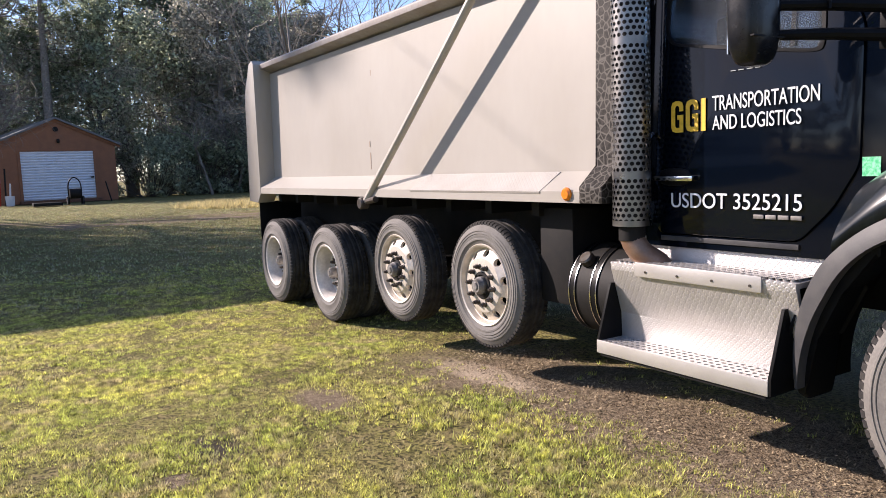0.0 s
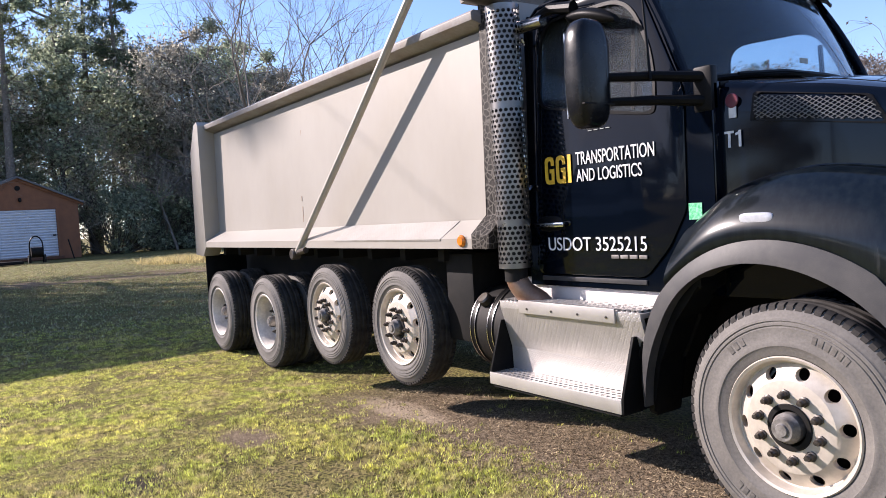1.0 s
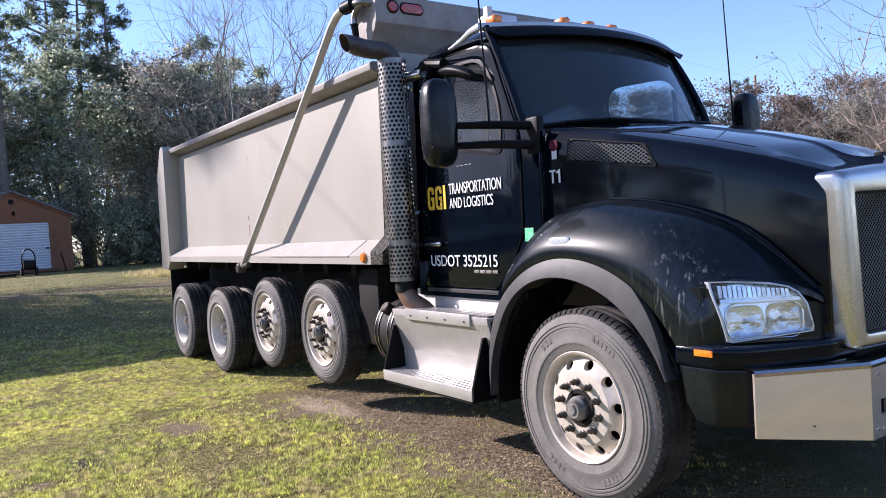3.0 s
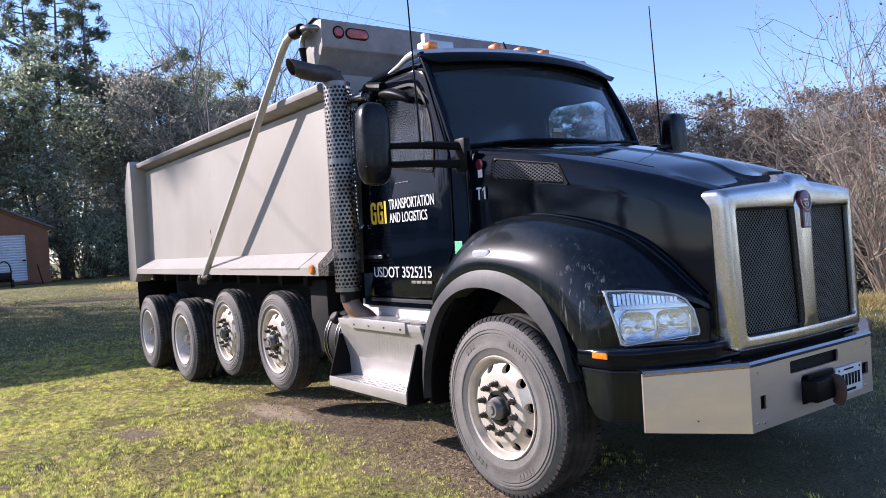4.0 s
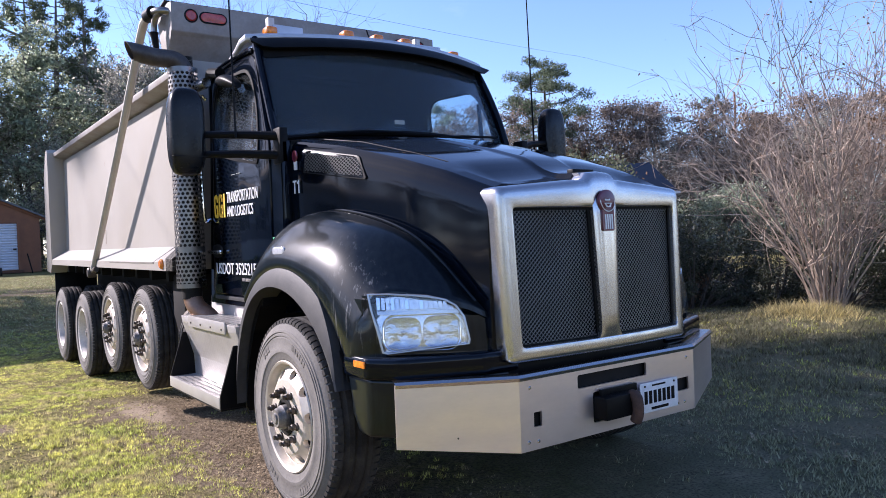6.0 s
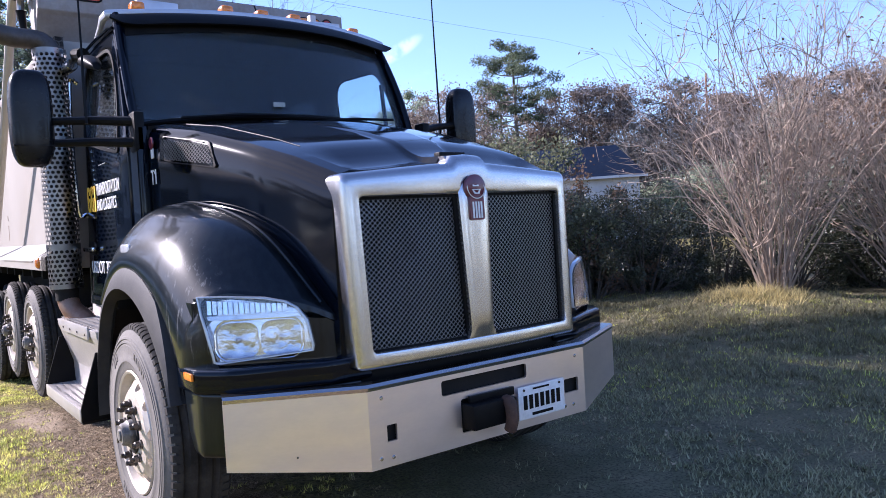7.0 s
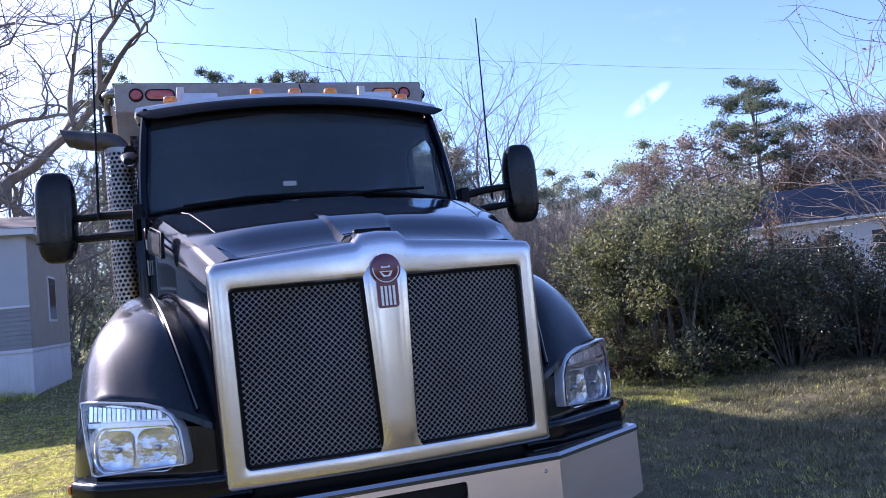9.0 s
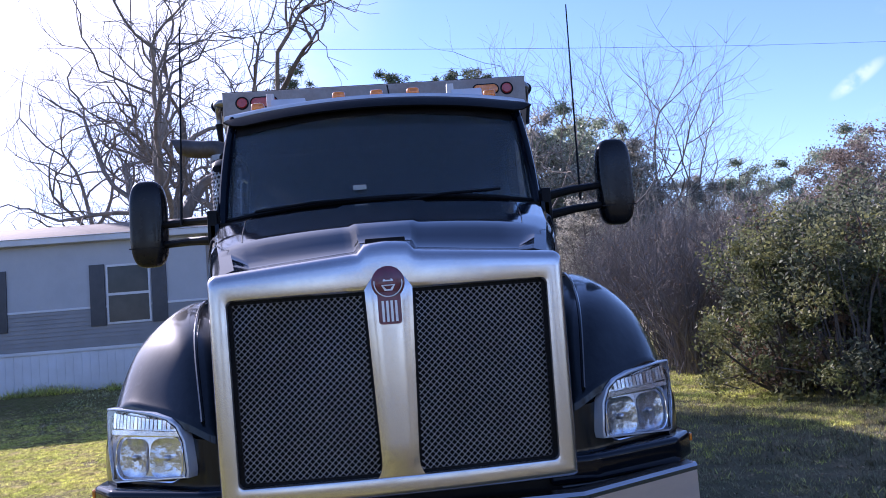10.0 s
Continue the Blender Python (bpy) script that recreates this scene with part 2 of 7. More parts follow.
RUST = material("rust", (0.16, 0.07, 0.035), 0.85, second=(0.08, 0.04, 0.025), scale=20, fine=0.3, bump=0.3)
AMBER = material("amber_lens", (0.85, 0.26, 0.02), 0.2, second=(0.6, 0.15, 0.01), scale=40, coat=0.6)
RED = material("red_lens", (0.45, 0.03, 0.015), 0.25, second=(0.3, 0.02, 0.01), scale=40, coat=0.6)
WHITE = material("white_lettering", (0.80, 0.80, 0.80), 0.5, second=(0.66, 0.66, 0.66), scale=30)
YELLOW = material("yellow_lettering", (0.80, 0.50, 0.03), 0.5, second=(0.62, 0.36, 0.02), scale=25)
STICKER = material("pale_paper_sticker", (0.40, 0.42, 0.38), 0.6, second=(0.30, 0.31, 0.30), scale=60)
GREEN = material("green_sticker", (0.03, 0.42, 0.16), 0.5, second=(0.25, 0.65, 0.40), scale=60, amount=0.3)
EMBLEM = material("dark_red_enamel", (0.13, 0.012, 0.03), 0.3, second=(0.09, 0.01, 0.02), scale=30, coat=0.5)


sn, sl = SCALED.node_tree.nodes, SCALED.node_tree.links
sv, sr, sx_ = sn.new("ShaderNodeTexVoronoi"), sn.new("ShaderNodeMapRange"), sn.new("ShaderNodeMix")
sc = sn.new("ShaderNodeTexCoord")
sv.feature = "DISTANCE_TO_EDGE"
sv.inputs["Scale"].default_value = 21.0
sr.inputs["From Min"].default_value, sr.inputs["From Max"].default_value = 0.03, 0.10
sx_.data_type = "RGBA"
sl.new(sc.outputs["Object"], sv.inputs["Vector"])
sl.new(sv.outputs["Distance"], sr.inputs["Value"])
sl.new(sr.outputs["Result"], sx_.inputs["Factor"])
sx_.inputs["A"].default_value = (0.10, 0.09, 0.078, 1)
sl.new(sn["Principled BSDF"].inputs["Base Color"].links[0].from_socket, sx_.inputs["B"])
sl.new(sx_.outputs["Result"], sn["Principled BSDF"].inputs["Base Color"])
# scratches and grey scuffs on the fender ahead of the wheel
fn, fk = FENDER.node_tree.nodes, FENDER.node_tree.links
fc, fm, ft, fr, fx = fn.new("ShaderNodeTexCoord"), fn.new("ShaderNodeMapping"), fn.new("ShaderNodeTexNoise"), fn.new("ShaderNodeMapRange"), fn.new("ShaderNodeMix")
fm.inputs["Scale"].default_value = (16, 16, 1.3)
fm.inputs["Rotation"].default_value = (0.0, 0.25, 0.0)
ft.inputs["Scale"].default_value, ft.inputs["Detail"].default_value, ft.inputs["Roughness"].default_value = 2.2, 7, 0.7
fr.inputs["From Min"].default_value, fr.inputs["From Max"].default_value = 0.57, 0.68
fk.new(fc.outputs["Object"], fm.inputs["Vector"])
fk.new(fm.outputs["Vector"], ft.inputs["Vector"])
fk.new(ft.outputs["Fac"], fr.inputs["Value"])
fs = fn.new("ShaderNodeSeparateXYZ")
fk.new(fc.outputs["Object"], fs.inputs["Vector"])
wear = fr.outputs["Result"]
for axis, a_, b_ in (("X", 0.34, 0.66), ("Y", -1.04, -1.16), ("Z", 0.86, 0.98)):
    fq, fp = fn.new("ShaderNodeMapRange"), fn.new("ShaderNodeMath")
    fq.inputs["From Min"].default_value, fq.inputs["From Max"].default_value = a_, b_
    fp.operation = "MULTIPLY"
    fk.new(fs.outputs[axis], fq.inputs["Value"])
    fk.new(fq.outputs["Result"], fp.inputs[0])
    fk.new(wear, fp.inputs[1])
    wear = fp.outputs["Value"]
fx.data_type = "RGBA"
fk.new(wear, fx.inputs["Factor"])
fk.new(fn["Principled BSDF"].inputs["Base Color"].links[0].from_socket, fx.inputs["A"])
fx.inputs["B"].default_value = (0.16, 0.165, 0.17, 1)
fk.new(fx.outputs["Result"], fn["Principled BSDF"].inputs["Base Color"])

for m_ in (DARK, SCALED):
    m_.node_tree.nodes["Principled BSDF"].inputs["Specular IOR Level"].default_value = 0.10
for m_ in (CHASSIS, TREAD, TRIM):
    m_.node_tree.nodes["Principled BSDF"].inputs["Specular IOR Level"].default_value = 0.2


def tread_plate(name, a=(0.64, 0.61, 0.58), b=(0.54, 0.51, 0.48), metal=0.6):
    """Aluminium tread plate: crossed raised lugs in relief."""
    m = material(name, a, 0.45, metal=metal, second=b, scale=5, fine=0.05)
    n, l = m.node_tree.nodes, m.node_tree.links
    tc = n.new("ShaderNodeTexCoord")
    sp, ad, cb = n.new("ShaderNodeSeparateXYZ"), n.new("ShaderNodeMath"), n.new("ShaderNodeCombineXYZ")
    l.new(tc.outputs["Object"], sp.inputs["Vector"])
    l.new(sp.outputs["Y"], ad.inputs[0])
    l.new(sp.outputs["Z"], ad.inputs[1])
    l.new(sp.outputs["X"], cb.inputs["X"])
    l.new(ad.outputs["Value"], cb.inputs["Y"])
    total = None
    for turn in (45, -45):
        mp = n.new("ShaderNodeMapping")
        mp.vector_type = "TEXTURE"
        mp.inputs["Rotation"].default_value = (0, 0, radians(turn))
        mp.inputs["Scale"].default_value = (0.027, 0.0135, 1)
        mp.inputs["Location"].default_value = (0.0095 if turn > 0 else 0, 0, 0)
        l.new(cb.outputs["Vector"], mp.inputs["Vector"])
        vo = n.new("ShaderNodeTexVoronoi")
        vo.voronoi_dimensions = "2D"
        vo.inputs["Randomness"].default_value, vo.inputs["Scale"].default_value = 0.0, 1.0
        l.new(mp.outputs["Vector"], vo.inputs["Vector"])
        mr = n.new("ShaderNodeMapRange")
        mr.inputs["From Min"].default_value, mr.inputs["From Max"].default_value = 0.42, 0.25
        l.new(vo.outputs["Distance"], mr.inputs["Value"])
        if total is None:
            total = mr.outputs["Result"]
        else:
            mx = n.new("ShaderNodeMath")
            mx.operation = "MAXIMUM"
            l.new(total, mx.inputs[0])
            l.new(mr.outputs["Result"], mx.inputs[1])
            total = mx.outputs["Value"]
    bu = n.new("ShaderNodeBump")
    bu.inputs["Strength"].default_value, bu.inputs["Distance"].default_value = 0.36, 0.003
    l.new(total, bu.inputs["Height"])
    l.new(bu.outputs["Normal"], n["Principled BSDF"].inputs["Normal"])
    return m


PLATE = tread_plate("tread_plate", (0.54, 0.515, 0.50), (0.46, 0.435, 0.42))
STEPMETAL = material("plain_step_aluminium", (0.53, 0.505, 0.48), 0.42, metal=0.6, second=(0.45, 0.425, 0.40), scale=5, fine=0.06)
BOXPLATE = tread_plate("painted_tread_plate", (0.315, 0.288, 0.252), (0.35, 0.328, 0.298), 0.0)


# ---- mesh helpers ----
def link(name, me, mat, parent=None, label="", smooth=35):
    me.materials.append(mat)
    if smooth:
        me.polygons.foreach_set("use_smooth", [True] * len(me.polygons))
        me.set_sharp_from_angle(angle=radians(smooth))
    ob = new(name, me)
    ob.parent = parent
    if label:
        tagged(ob, label)
    return ob


def part(name, bm, mat, parent=None, label="", smooth=35):
    bmesh.ops.recalc_face_normals(bm, faces=bm.faces)
    me = bpy.data.meshes.new(name)
    bm.to_mesh(me)
    bm.free()
    return link(name, me, mat, parent, label, smooth)


GROUPS = {"evergreen_tree": "evergreen trees of the wood", "wood_tree": "grey-green trees of the wood", "undergrowth_bush": "undergrowth at the wood's edge", "brown_leaved_tree": "brown-leaved trees",
          "tall_pine": "tall pines", "thicket_tree": "trees of the far wood", "boundary_tree": "trees along the far boundary", "bare_sapling": "bare saplings", "bare_tree": "bare trees behind the home", "scrub_tree": "grey scrub trees", "hedge_bush": "hedge by the truck",
          "privet_bush": "privet bushes by the truck", "bare_brush": "bare brush behind the truck", "withered_bush": "withered bushes", "bare_cane_bush": "bare cane bushes", "utility_pole": "poles of the utility wire"}


def thing(name, label, category, at=(0, 0, 0), group=""):
    ob = new(name)
    ob.location = at
    ob.empty_display_size = 0.1
    return tagged(ob, label, category, group or GROUPS.get(name, ""))


def box(bm, x0, x1, y0, y1, z0, z1, bevel=0.0, seg=2):
    v = [bm.verts.new(p) for p in ((x0, y0, z0), (x1, y0, z0), (x1, y1, z0), (x0, y1, z0), (x0, y0, z1), (x1, y0, z1), (x1, y1, z1), (x0, y1, z1))]
    f = [bm.faces.new([v[i] for i in q]) for q in ((3, 2, 1, 0), (4, 5, 6, 7), (0, 1, 5, 4), (1, 2, 6, 5), (2, 3, 7, 6), (3, 0, 4, 7))]
    if bevel:
        edges = list({e for q in f for e in q.edges})
        bmesh.ops.bevel(bm, geom=edges, offset=bevel, segments=seg, affect="EDGES", profile=0.6)
    return bm


def boxed(*a, bevel=0.0, seg=2):
    return box(bmesh.new(), *a, bevel=bevel, seg=seg)


def prism(outline, lo, hi, axis="y", bevel=0.0, seg=2, bm=None):
    """An outline in the two other axes, drawn out from lo to hi along axis."""
    bm = bm or bmesh.new()

    def put(a, b, c):
        return {"y": (a, c, b), "x": (c, a, b), "z": (a, b, c)}[axis]
    low = [bm.verts.new(put(a, b, lo)) for a, b in outline]
    high = [bm.verts.new(put(a, b, hi)) for a, b in outline]
    n = len(outline)
    f = [bm.faces.new(low[::-1]), bm.faces.new(high)]
    f += [bm.faces.new((low[i], low[(i + 1) % n], high[(i + 1) % n], high[i])) for i in range(n)]
    if bevel:
        bmesh.ops.bevel(bm, geom=list({e for q in f for e in q.edges}), offset=bevel, segments=seg, affect="EDGES", profile=0.6)
    return bm


def loft(rows, close=False, cap=False, bm=None, thick=0.0):
    """A skin over rows of points; close joins each row's ends, cap fills the first and last row."""
    bm = bm or bmesh.new()
    vs = [[bm.verts.new(p) for p in r] for r in rows]
    n = len(rows[0])
    for a, b in zip(vs, vs[1:]):
        for i in range(n if close else n - 1):
            j = (i + 1) % n
            bm.faces.new((a[i], a[j], b[j], b[i]))
    if cap:
        bm.faces.new(vs[0][::-1])
        bm.faces.new(vs[-1])
    if thick:
        bmesh.ops.recalc_face_normals(bm, faces=bm.faces)
        bmesh.ops.solidify(bm, geom=bm.faces[:], thickness=thick)
    return bm


def smooth_path(points, n):
    """n points on a smooth curve through the given ones."""
    p = np.array(points, float)
    k = len(p)
    q = np.vstack([2 * p[0] - p[1], p, 2 * p[-1] - p[-2]])
    out = []
    for s in np.linspace(0, k - 1, n):
        i = min(int(s), k - 2)
        f = s - i
        a, b, c, d = q[i], q[i + 1], q[i + 2], q[i + 3]
        out.append(0.5 * (2 * b + (c - a) * f + (2 * a - 5 * b + 4 * c - d) * f * f + (3 * b - a - 3 * c + d) * f ** 3))
    return np.array(out)


def tube(points, r, seg=10, bm=None, cap=True):
    """A round bar along points; r is one radius or one for each point."""
    pts = [Vector(p) for p in points]
    rs = [r] * len(pts) if np.isscalar(r) else list(r)
    rows, side = [], None
    for i, p in enumerate(pts):
        d = (pts[min(i + 1, len(pts) - 1)] - pts[max(i - 1, 0)]).normalized()
        if side is None:
            side = d.orthogonal().normalized()
        side = (side - d * side.dot(d)).normalized()
        up = d.cross(side)
        rows.append([p + (side * math.cos(a) + up * math.sin(a)) * rs[i] for a in (2 * math.pi * k / seg for k in range(seg))])
    return loft(rows, close=True, cap=cap, bm=bm)


def lathe(profile, seg=48, bm=None, close=False):
    """Profile of (radius, y) turned about the y axis."""
    rows = [[(r * math.cos(a), y, r * math.sin(a)) for a in (2 * math.pi * k / seg for k in range(seg))] for r, y in profile]
    if close:
        rows.append(rows[0])
    bm = loft(rows, close=True, bm=bm)
    if close:
        bmesh.ops.remove_doubles(bm, verts=bm.verts, dist=1e-5)
    return bm


def disc(centre, normal, r, depth, seg=20, bm=None, bevel=0.0):
    c, n = Vector(centre), Vector(normal).normalized()
    b = min(bevel, r * 0.5, depth)
    pts, rs = [c, c + n * (depth - b), c + n * depth], [r, r, r - b]
    return tube(pts if b else [c, c + n * depth], rs if b else r, seg, bm)


def blob(centre, size, bm=None, power=2.6, nu=18, nv=12):
    """A rounded block: a superellipsoid of half sizes size."""
    def s(v):
        return math.copysign(abs(v) ** (2 / power), v)
    rows = []
    for j in range(nv + 1):
        ph = -math.pi / 2 + math.pi * (j + 0.001 if j == 0 else j - 0.001 if j == nv else j) / nv
        rows.append([(centre[0] + size[0] * s(math.cos(ph)) * s(math.cos(a)), centre[1] + size[1] * s(math.cos(ph)) * s(math.sin(a)), centre[2] + size[2] * s(math.sin(ph)))
                     for a in (2 * math.pi * k / nu for k in range(nu))])
    return loft(rows, close=True, cap=True, bm=bm)


def lettering(name, words, x, z, height, width, y, mat, parent):
    """Flat cut letters facing -y, their cap height and length in metres."""
    cu = bpy.data.curves.new(name, "FONT")
    cu.body, cu.extrude, cu.size = words, 0.002, 1.0
    ob = new(name, cu)
    dg = bpy.context.evaluated_depsgraph_get()
    me = bpy.data.meshes.new_from_object(ob.evaluated_get(dg))
    bpy.data.objects.remove(ob)
    co = np.empty(len(me.vertices) * 3)
    me.vertices.foreach_get("co", co)
    co = co.reshape(-1, 3)
    lo, hi = co.min(0), co.max(0)
    res = np.empty_like(co)
    res[:, 0] = x + (co[:, 0] - lo[0]) / (hi[0] - lo[0]) * width
    res[:, 2] = z + (co[:, 1] - lo[1]) / (hi[1] - lo[1]) * height
    res[:, 1] = y - co[:, 2]
    me.vertices.foreach_set("co", res.ravel())
    me.materials.clear()
    me.name = name
    return link(name, me, mat, parent, smooth=0)


def mirrored(ob, name=None):
    """The same part on the truck's other side."""
    me = ob.data.copy()
    co = np.empty(len(me.vertices) * 3)
    me.vertices.foreach_get("co", co)
    co = co.reshape(-1, 3)
    co[:, 1] *= -1
    me.vertices.foreach_set("co", co.ravel())
    me.flip_normals()
    other = new(name or ob.name.split(".")[0], me)
    other.parent = ob.parent
    for k in ("label",):
        if k in ob:
            other[k] = ob[k]
    return other


# ---- ground ----
def ground_z(x, y):
    s = np.clip((-8.5 - x) / 7.0, 0, 1)
    u = np.clip((-2.0 - y) / 3.0, 0, 1)
    z = (0.14 + 0.28 * u) * s * s * (3 - 2 * s)
    s2 = np.clip((y - 3.2) / 4.0, 0, 1)
    s3 = np.clip((-3.0 - x) / 3.0, 0, 1)
    return z - 0.05 * s3 * s3 * (3 - 2 * s3) + 0.16 * s2 * s2 * np.exp(-((x + 2) / 7) ** 2) + 0.16 * np.exp(-((x + 1.5) / 1.3) ** 2 - ((y - 6.9) / 1.1) ** 2)


def ground_material():
    m = bpy.data.materials.new("lawn")
    m.use_nodes = True
    n, l = m.node_tree.nodes, m.node_tree.links
    b = n["Principled BSDF"]
    b.inputs["Roughness"].default_value = 0.95
    b.inputs["Specular IOR Level"].default_value = 0.15
    tc = n.new("ShaderNodeTexCoord")

    def noise_at(scale, detail=6, rough=0.6, stretch=None):
        t = n.new("ShaderNodeTexNoise")
        t.inputs["Scale"].default_value, t.inputs["Detail"].default_value, t.inputs["Roughness"].default_value = scale, detail, rough
        if stretch:
            mp = n.new("ShaderNodeMapping")
            mp.inputs["Scale"].default_value = stretch
            l.new(tc.outputs["Object"], mp.inputs["Vector"])
            l.new(mp.outputs["Vector"], t.inputs["Vector"])
        else:
            l.new(tc.outputs["Object"], t.inputs["Vector"])
        return t.outputs["Fac"]

    def ramp(v, a, bpos):
        r = n.new("ShaderNodeMapRange")
        r.interpolation_type = "SMOOTHSTEP"
        r.inputs["From Min"].default_value, r.inputs["From Max"].default_value = a, bpos
        l.new(v, r.inputs["Value"])
        return r.outputs["Result"]

    def mix(f, a, bb):
        x = n.new("ShaderNodeMix")
        x.data_type = "RGBA"
        for k, v in (("Factor", f), ("A", a), ("B", bb)):
            if isinstance(v, tuple):
                x.inputs[k].default_value = (*v, 1)
            else:
                l.new(v, x.inputs[k])
        return x.outputs["Result"]

    def calc(op, a, bb):
        x = n.new("ShaderNodeMath")
        x.operation = op
        for i, v in enumerate((a, bb)):
            if isinstance(v, float):
                x.inputs[i].default_value = v
            else:
                l.new(v, x.inputs[i])
        return x.outputs["Value"]
    sep = n.new("ShaderNodeSeparateXYZ")
    l.new(tc.outputs["Object"], sep.inputs["Vector"])
    grass = mix(ramp(noise_at(0.55), 0.35, 0.65), (0.195, 0.185, 0.05), (0.32, 0.275, 0.095))
    grass = mix(ramp(noise_at(6.0), 0.42, 0.68), grass, (0.30, 0.235, 0.11))
    grass = mix(ramp(noise_at(38.0, 4), 0.42, 0.62), grass, (0.05, 0.045, 0.018))
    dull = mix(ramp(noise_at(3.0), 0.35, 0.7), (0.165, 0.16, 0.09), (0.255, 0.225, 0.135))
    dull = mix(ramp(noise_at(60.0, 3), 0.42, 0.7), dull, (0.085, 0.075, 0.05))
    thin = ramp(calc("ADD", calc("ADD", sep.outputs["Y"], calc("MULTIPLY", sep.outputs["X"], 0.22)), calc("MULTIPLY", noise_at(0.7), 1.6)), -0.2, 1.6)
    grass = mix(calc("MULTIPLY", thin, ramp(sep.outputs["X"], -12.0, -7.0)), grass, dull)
    bare = mix(ramp(noise_at(25.0), 0.35, 0.65), (0.20, 0.147, 0.095), (0.37, 0.29, 0.195))
    bare = mix(ramp(noise_at(110.0, 3), 0.44, 0.66), bare, (0.065, 0.046, 0.03))
    # worn strip along the parked truck, and bare spots
    wob = calc("MULTIPLY", calc("SUBTRACT", noise_at(1.1), 0.5), 2.2)
    off = calc("ABSOLUTE", calc("ADD", calc("ADD", sep.outputs["Y"], 1.0), wob), 0.0)
    strip = calc("SUBTRACT", 1.0, ramp(off, 0.35, 0.95))
    along = calc("MULTIPLY", ramp(sep.outputs["X"], -4.6, -3.4), calc("SUBTRACT", 1.0, ramp(sep.outputs["X"], 1.8, 3.4)))
    strip = calc("MULTIPLY", strip, along)
    spots = ramp(noise_at(0.8, 8, 0.7), 0.63, 0.70)
    # drive of worn earth far behind
    lane = calc("MULTIPLY", calc("SUBTRACT", 1.0, ramp(calc("ABSOLUTE", calc("ADD", sep.outputs["X"], 26.0), 0.0), 1.5, 3.4)), ramp(noise_at(0.9), 0.40, 0.55))
    for sx, sy, rad in ((-3.08, -3.33, 0.30), (-3.58, -2.42, 0.38), (-2.75, -3.62, 0.16)):
        far = calc("ADD", calc("POWER", calc("SUBTRACT", sep.outputs["X"], sx), 2.0), calc("POWER", calc("MULTIPLY", calc("SUBTRACT", sep.outputs["Y"], sy), 1.4), 2.0))
        far = calc("ADD", calc("SQRT", far, 0.0), calc("MULTIPLY", calc("SUBTRACT", noise_at(9.0), 0.5), 0.5))
        spots = calc("MAXIMUM", spots, calc("SUBTRACT", 1.0, ramp(far, rad * 0.5, rad)))
    # trodden pale sand beside the raised wheel, and one dark muddy hollow
    for sx, sy, ra, rb, tone in ((-3.45, -1.22, 0.75, 0.20, (0.48, 0.38, 0.27)), (-3.06, -3.31, 0.34, 0.17, (0.060, 0.048, 0.036))):
        d2 = calc("ADD", calc("POWER", calc("MULTIPLY", calc("SUBTRACT", sep.outputs["X"], sx), 1 / ra), 2.0), calc("POWER", calc("MULTIPLY", calc("SUBTRACT", sep.outputs["Y"], sy), 1 / rb), 2.0))
        d2 = calc("ADD", d2, calc("MULTIPLY", calc("SUBTRACT", noise_at(7.0), 0.5), 1.6))
        bare = mix(calc("SUBTRACT", 1.0, ramp(d2, 0.35, 1.15)), bare, tone)
    bare_f = calc("MAXIMUM", calc("MAXIMUM", strip, spots), lane)
    col = mix(bare_f, grass, bare)
    l.new(col, b.inputs["Base Color"])
    bu = n.new("ShaderNodeBump")
    bu.inputs["Strength"].default_value, bu.inputs["Distance"].default_value = 0.8, 0.04
    l.new(calc("ADD", noise_at(45.0, 5, 0.7), noise_at(9.0)), bu.inputs["Height"])
    l.new(bu.outputs["Normal"], b.inputs["Normal"])
    return m


def build_ground():
    s = np.linspace(-1, 1, 181)
    xs, ys = -3 + 16 * s + 420 * s ** 7, 0 + 14 * s + 420 * s ** 7
    gx, gy = np.meshgrid(xs, ys, indexing="ij")
    gz = ground_z(gx, gy)
    near = np.exp(-((gx + 2) / 22) ** 2 - (gy / 16) ** 2)
    for i in range(gx.shape[0]):
        for j in range(gx.shape[1]):
            if near[i, j] > 0.01:
                gz[i, j] += near[i, j] * 0.02 * (noise.noise((gx[i, j] * 0.9, gy[i, j] * 0.9, 0)) - 0.3)
    n = len(s)
    faces = [(i * n + j, (i + 1) * n + j, (i + 1) * n + j + 1, i * n + j + 1) for i in range(n - 1) for j in range(n - 1)]
    me = bpy.data.meshes.new("ground")
    me.from_pydata(np.stack([gx, gy, gz], -1).reshape(-1, 3).tolist(), [], faces)
    ob = link("ground", me, ground_material())
    tagged(ob, "uneven winter lawn of green and yellow grass with bare earth", "ground", kind="structure")


build_ground()

# ---- the dump truck: +x is its front, -y its right side ----
truck = thing("dump_truck", "black conventional dump truck with pale steel box, parked on grass", "truck")


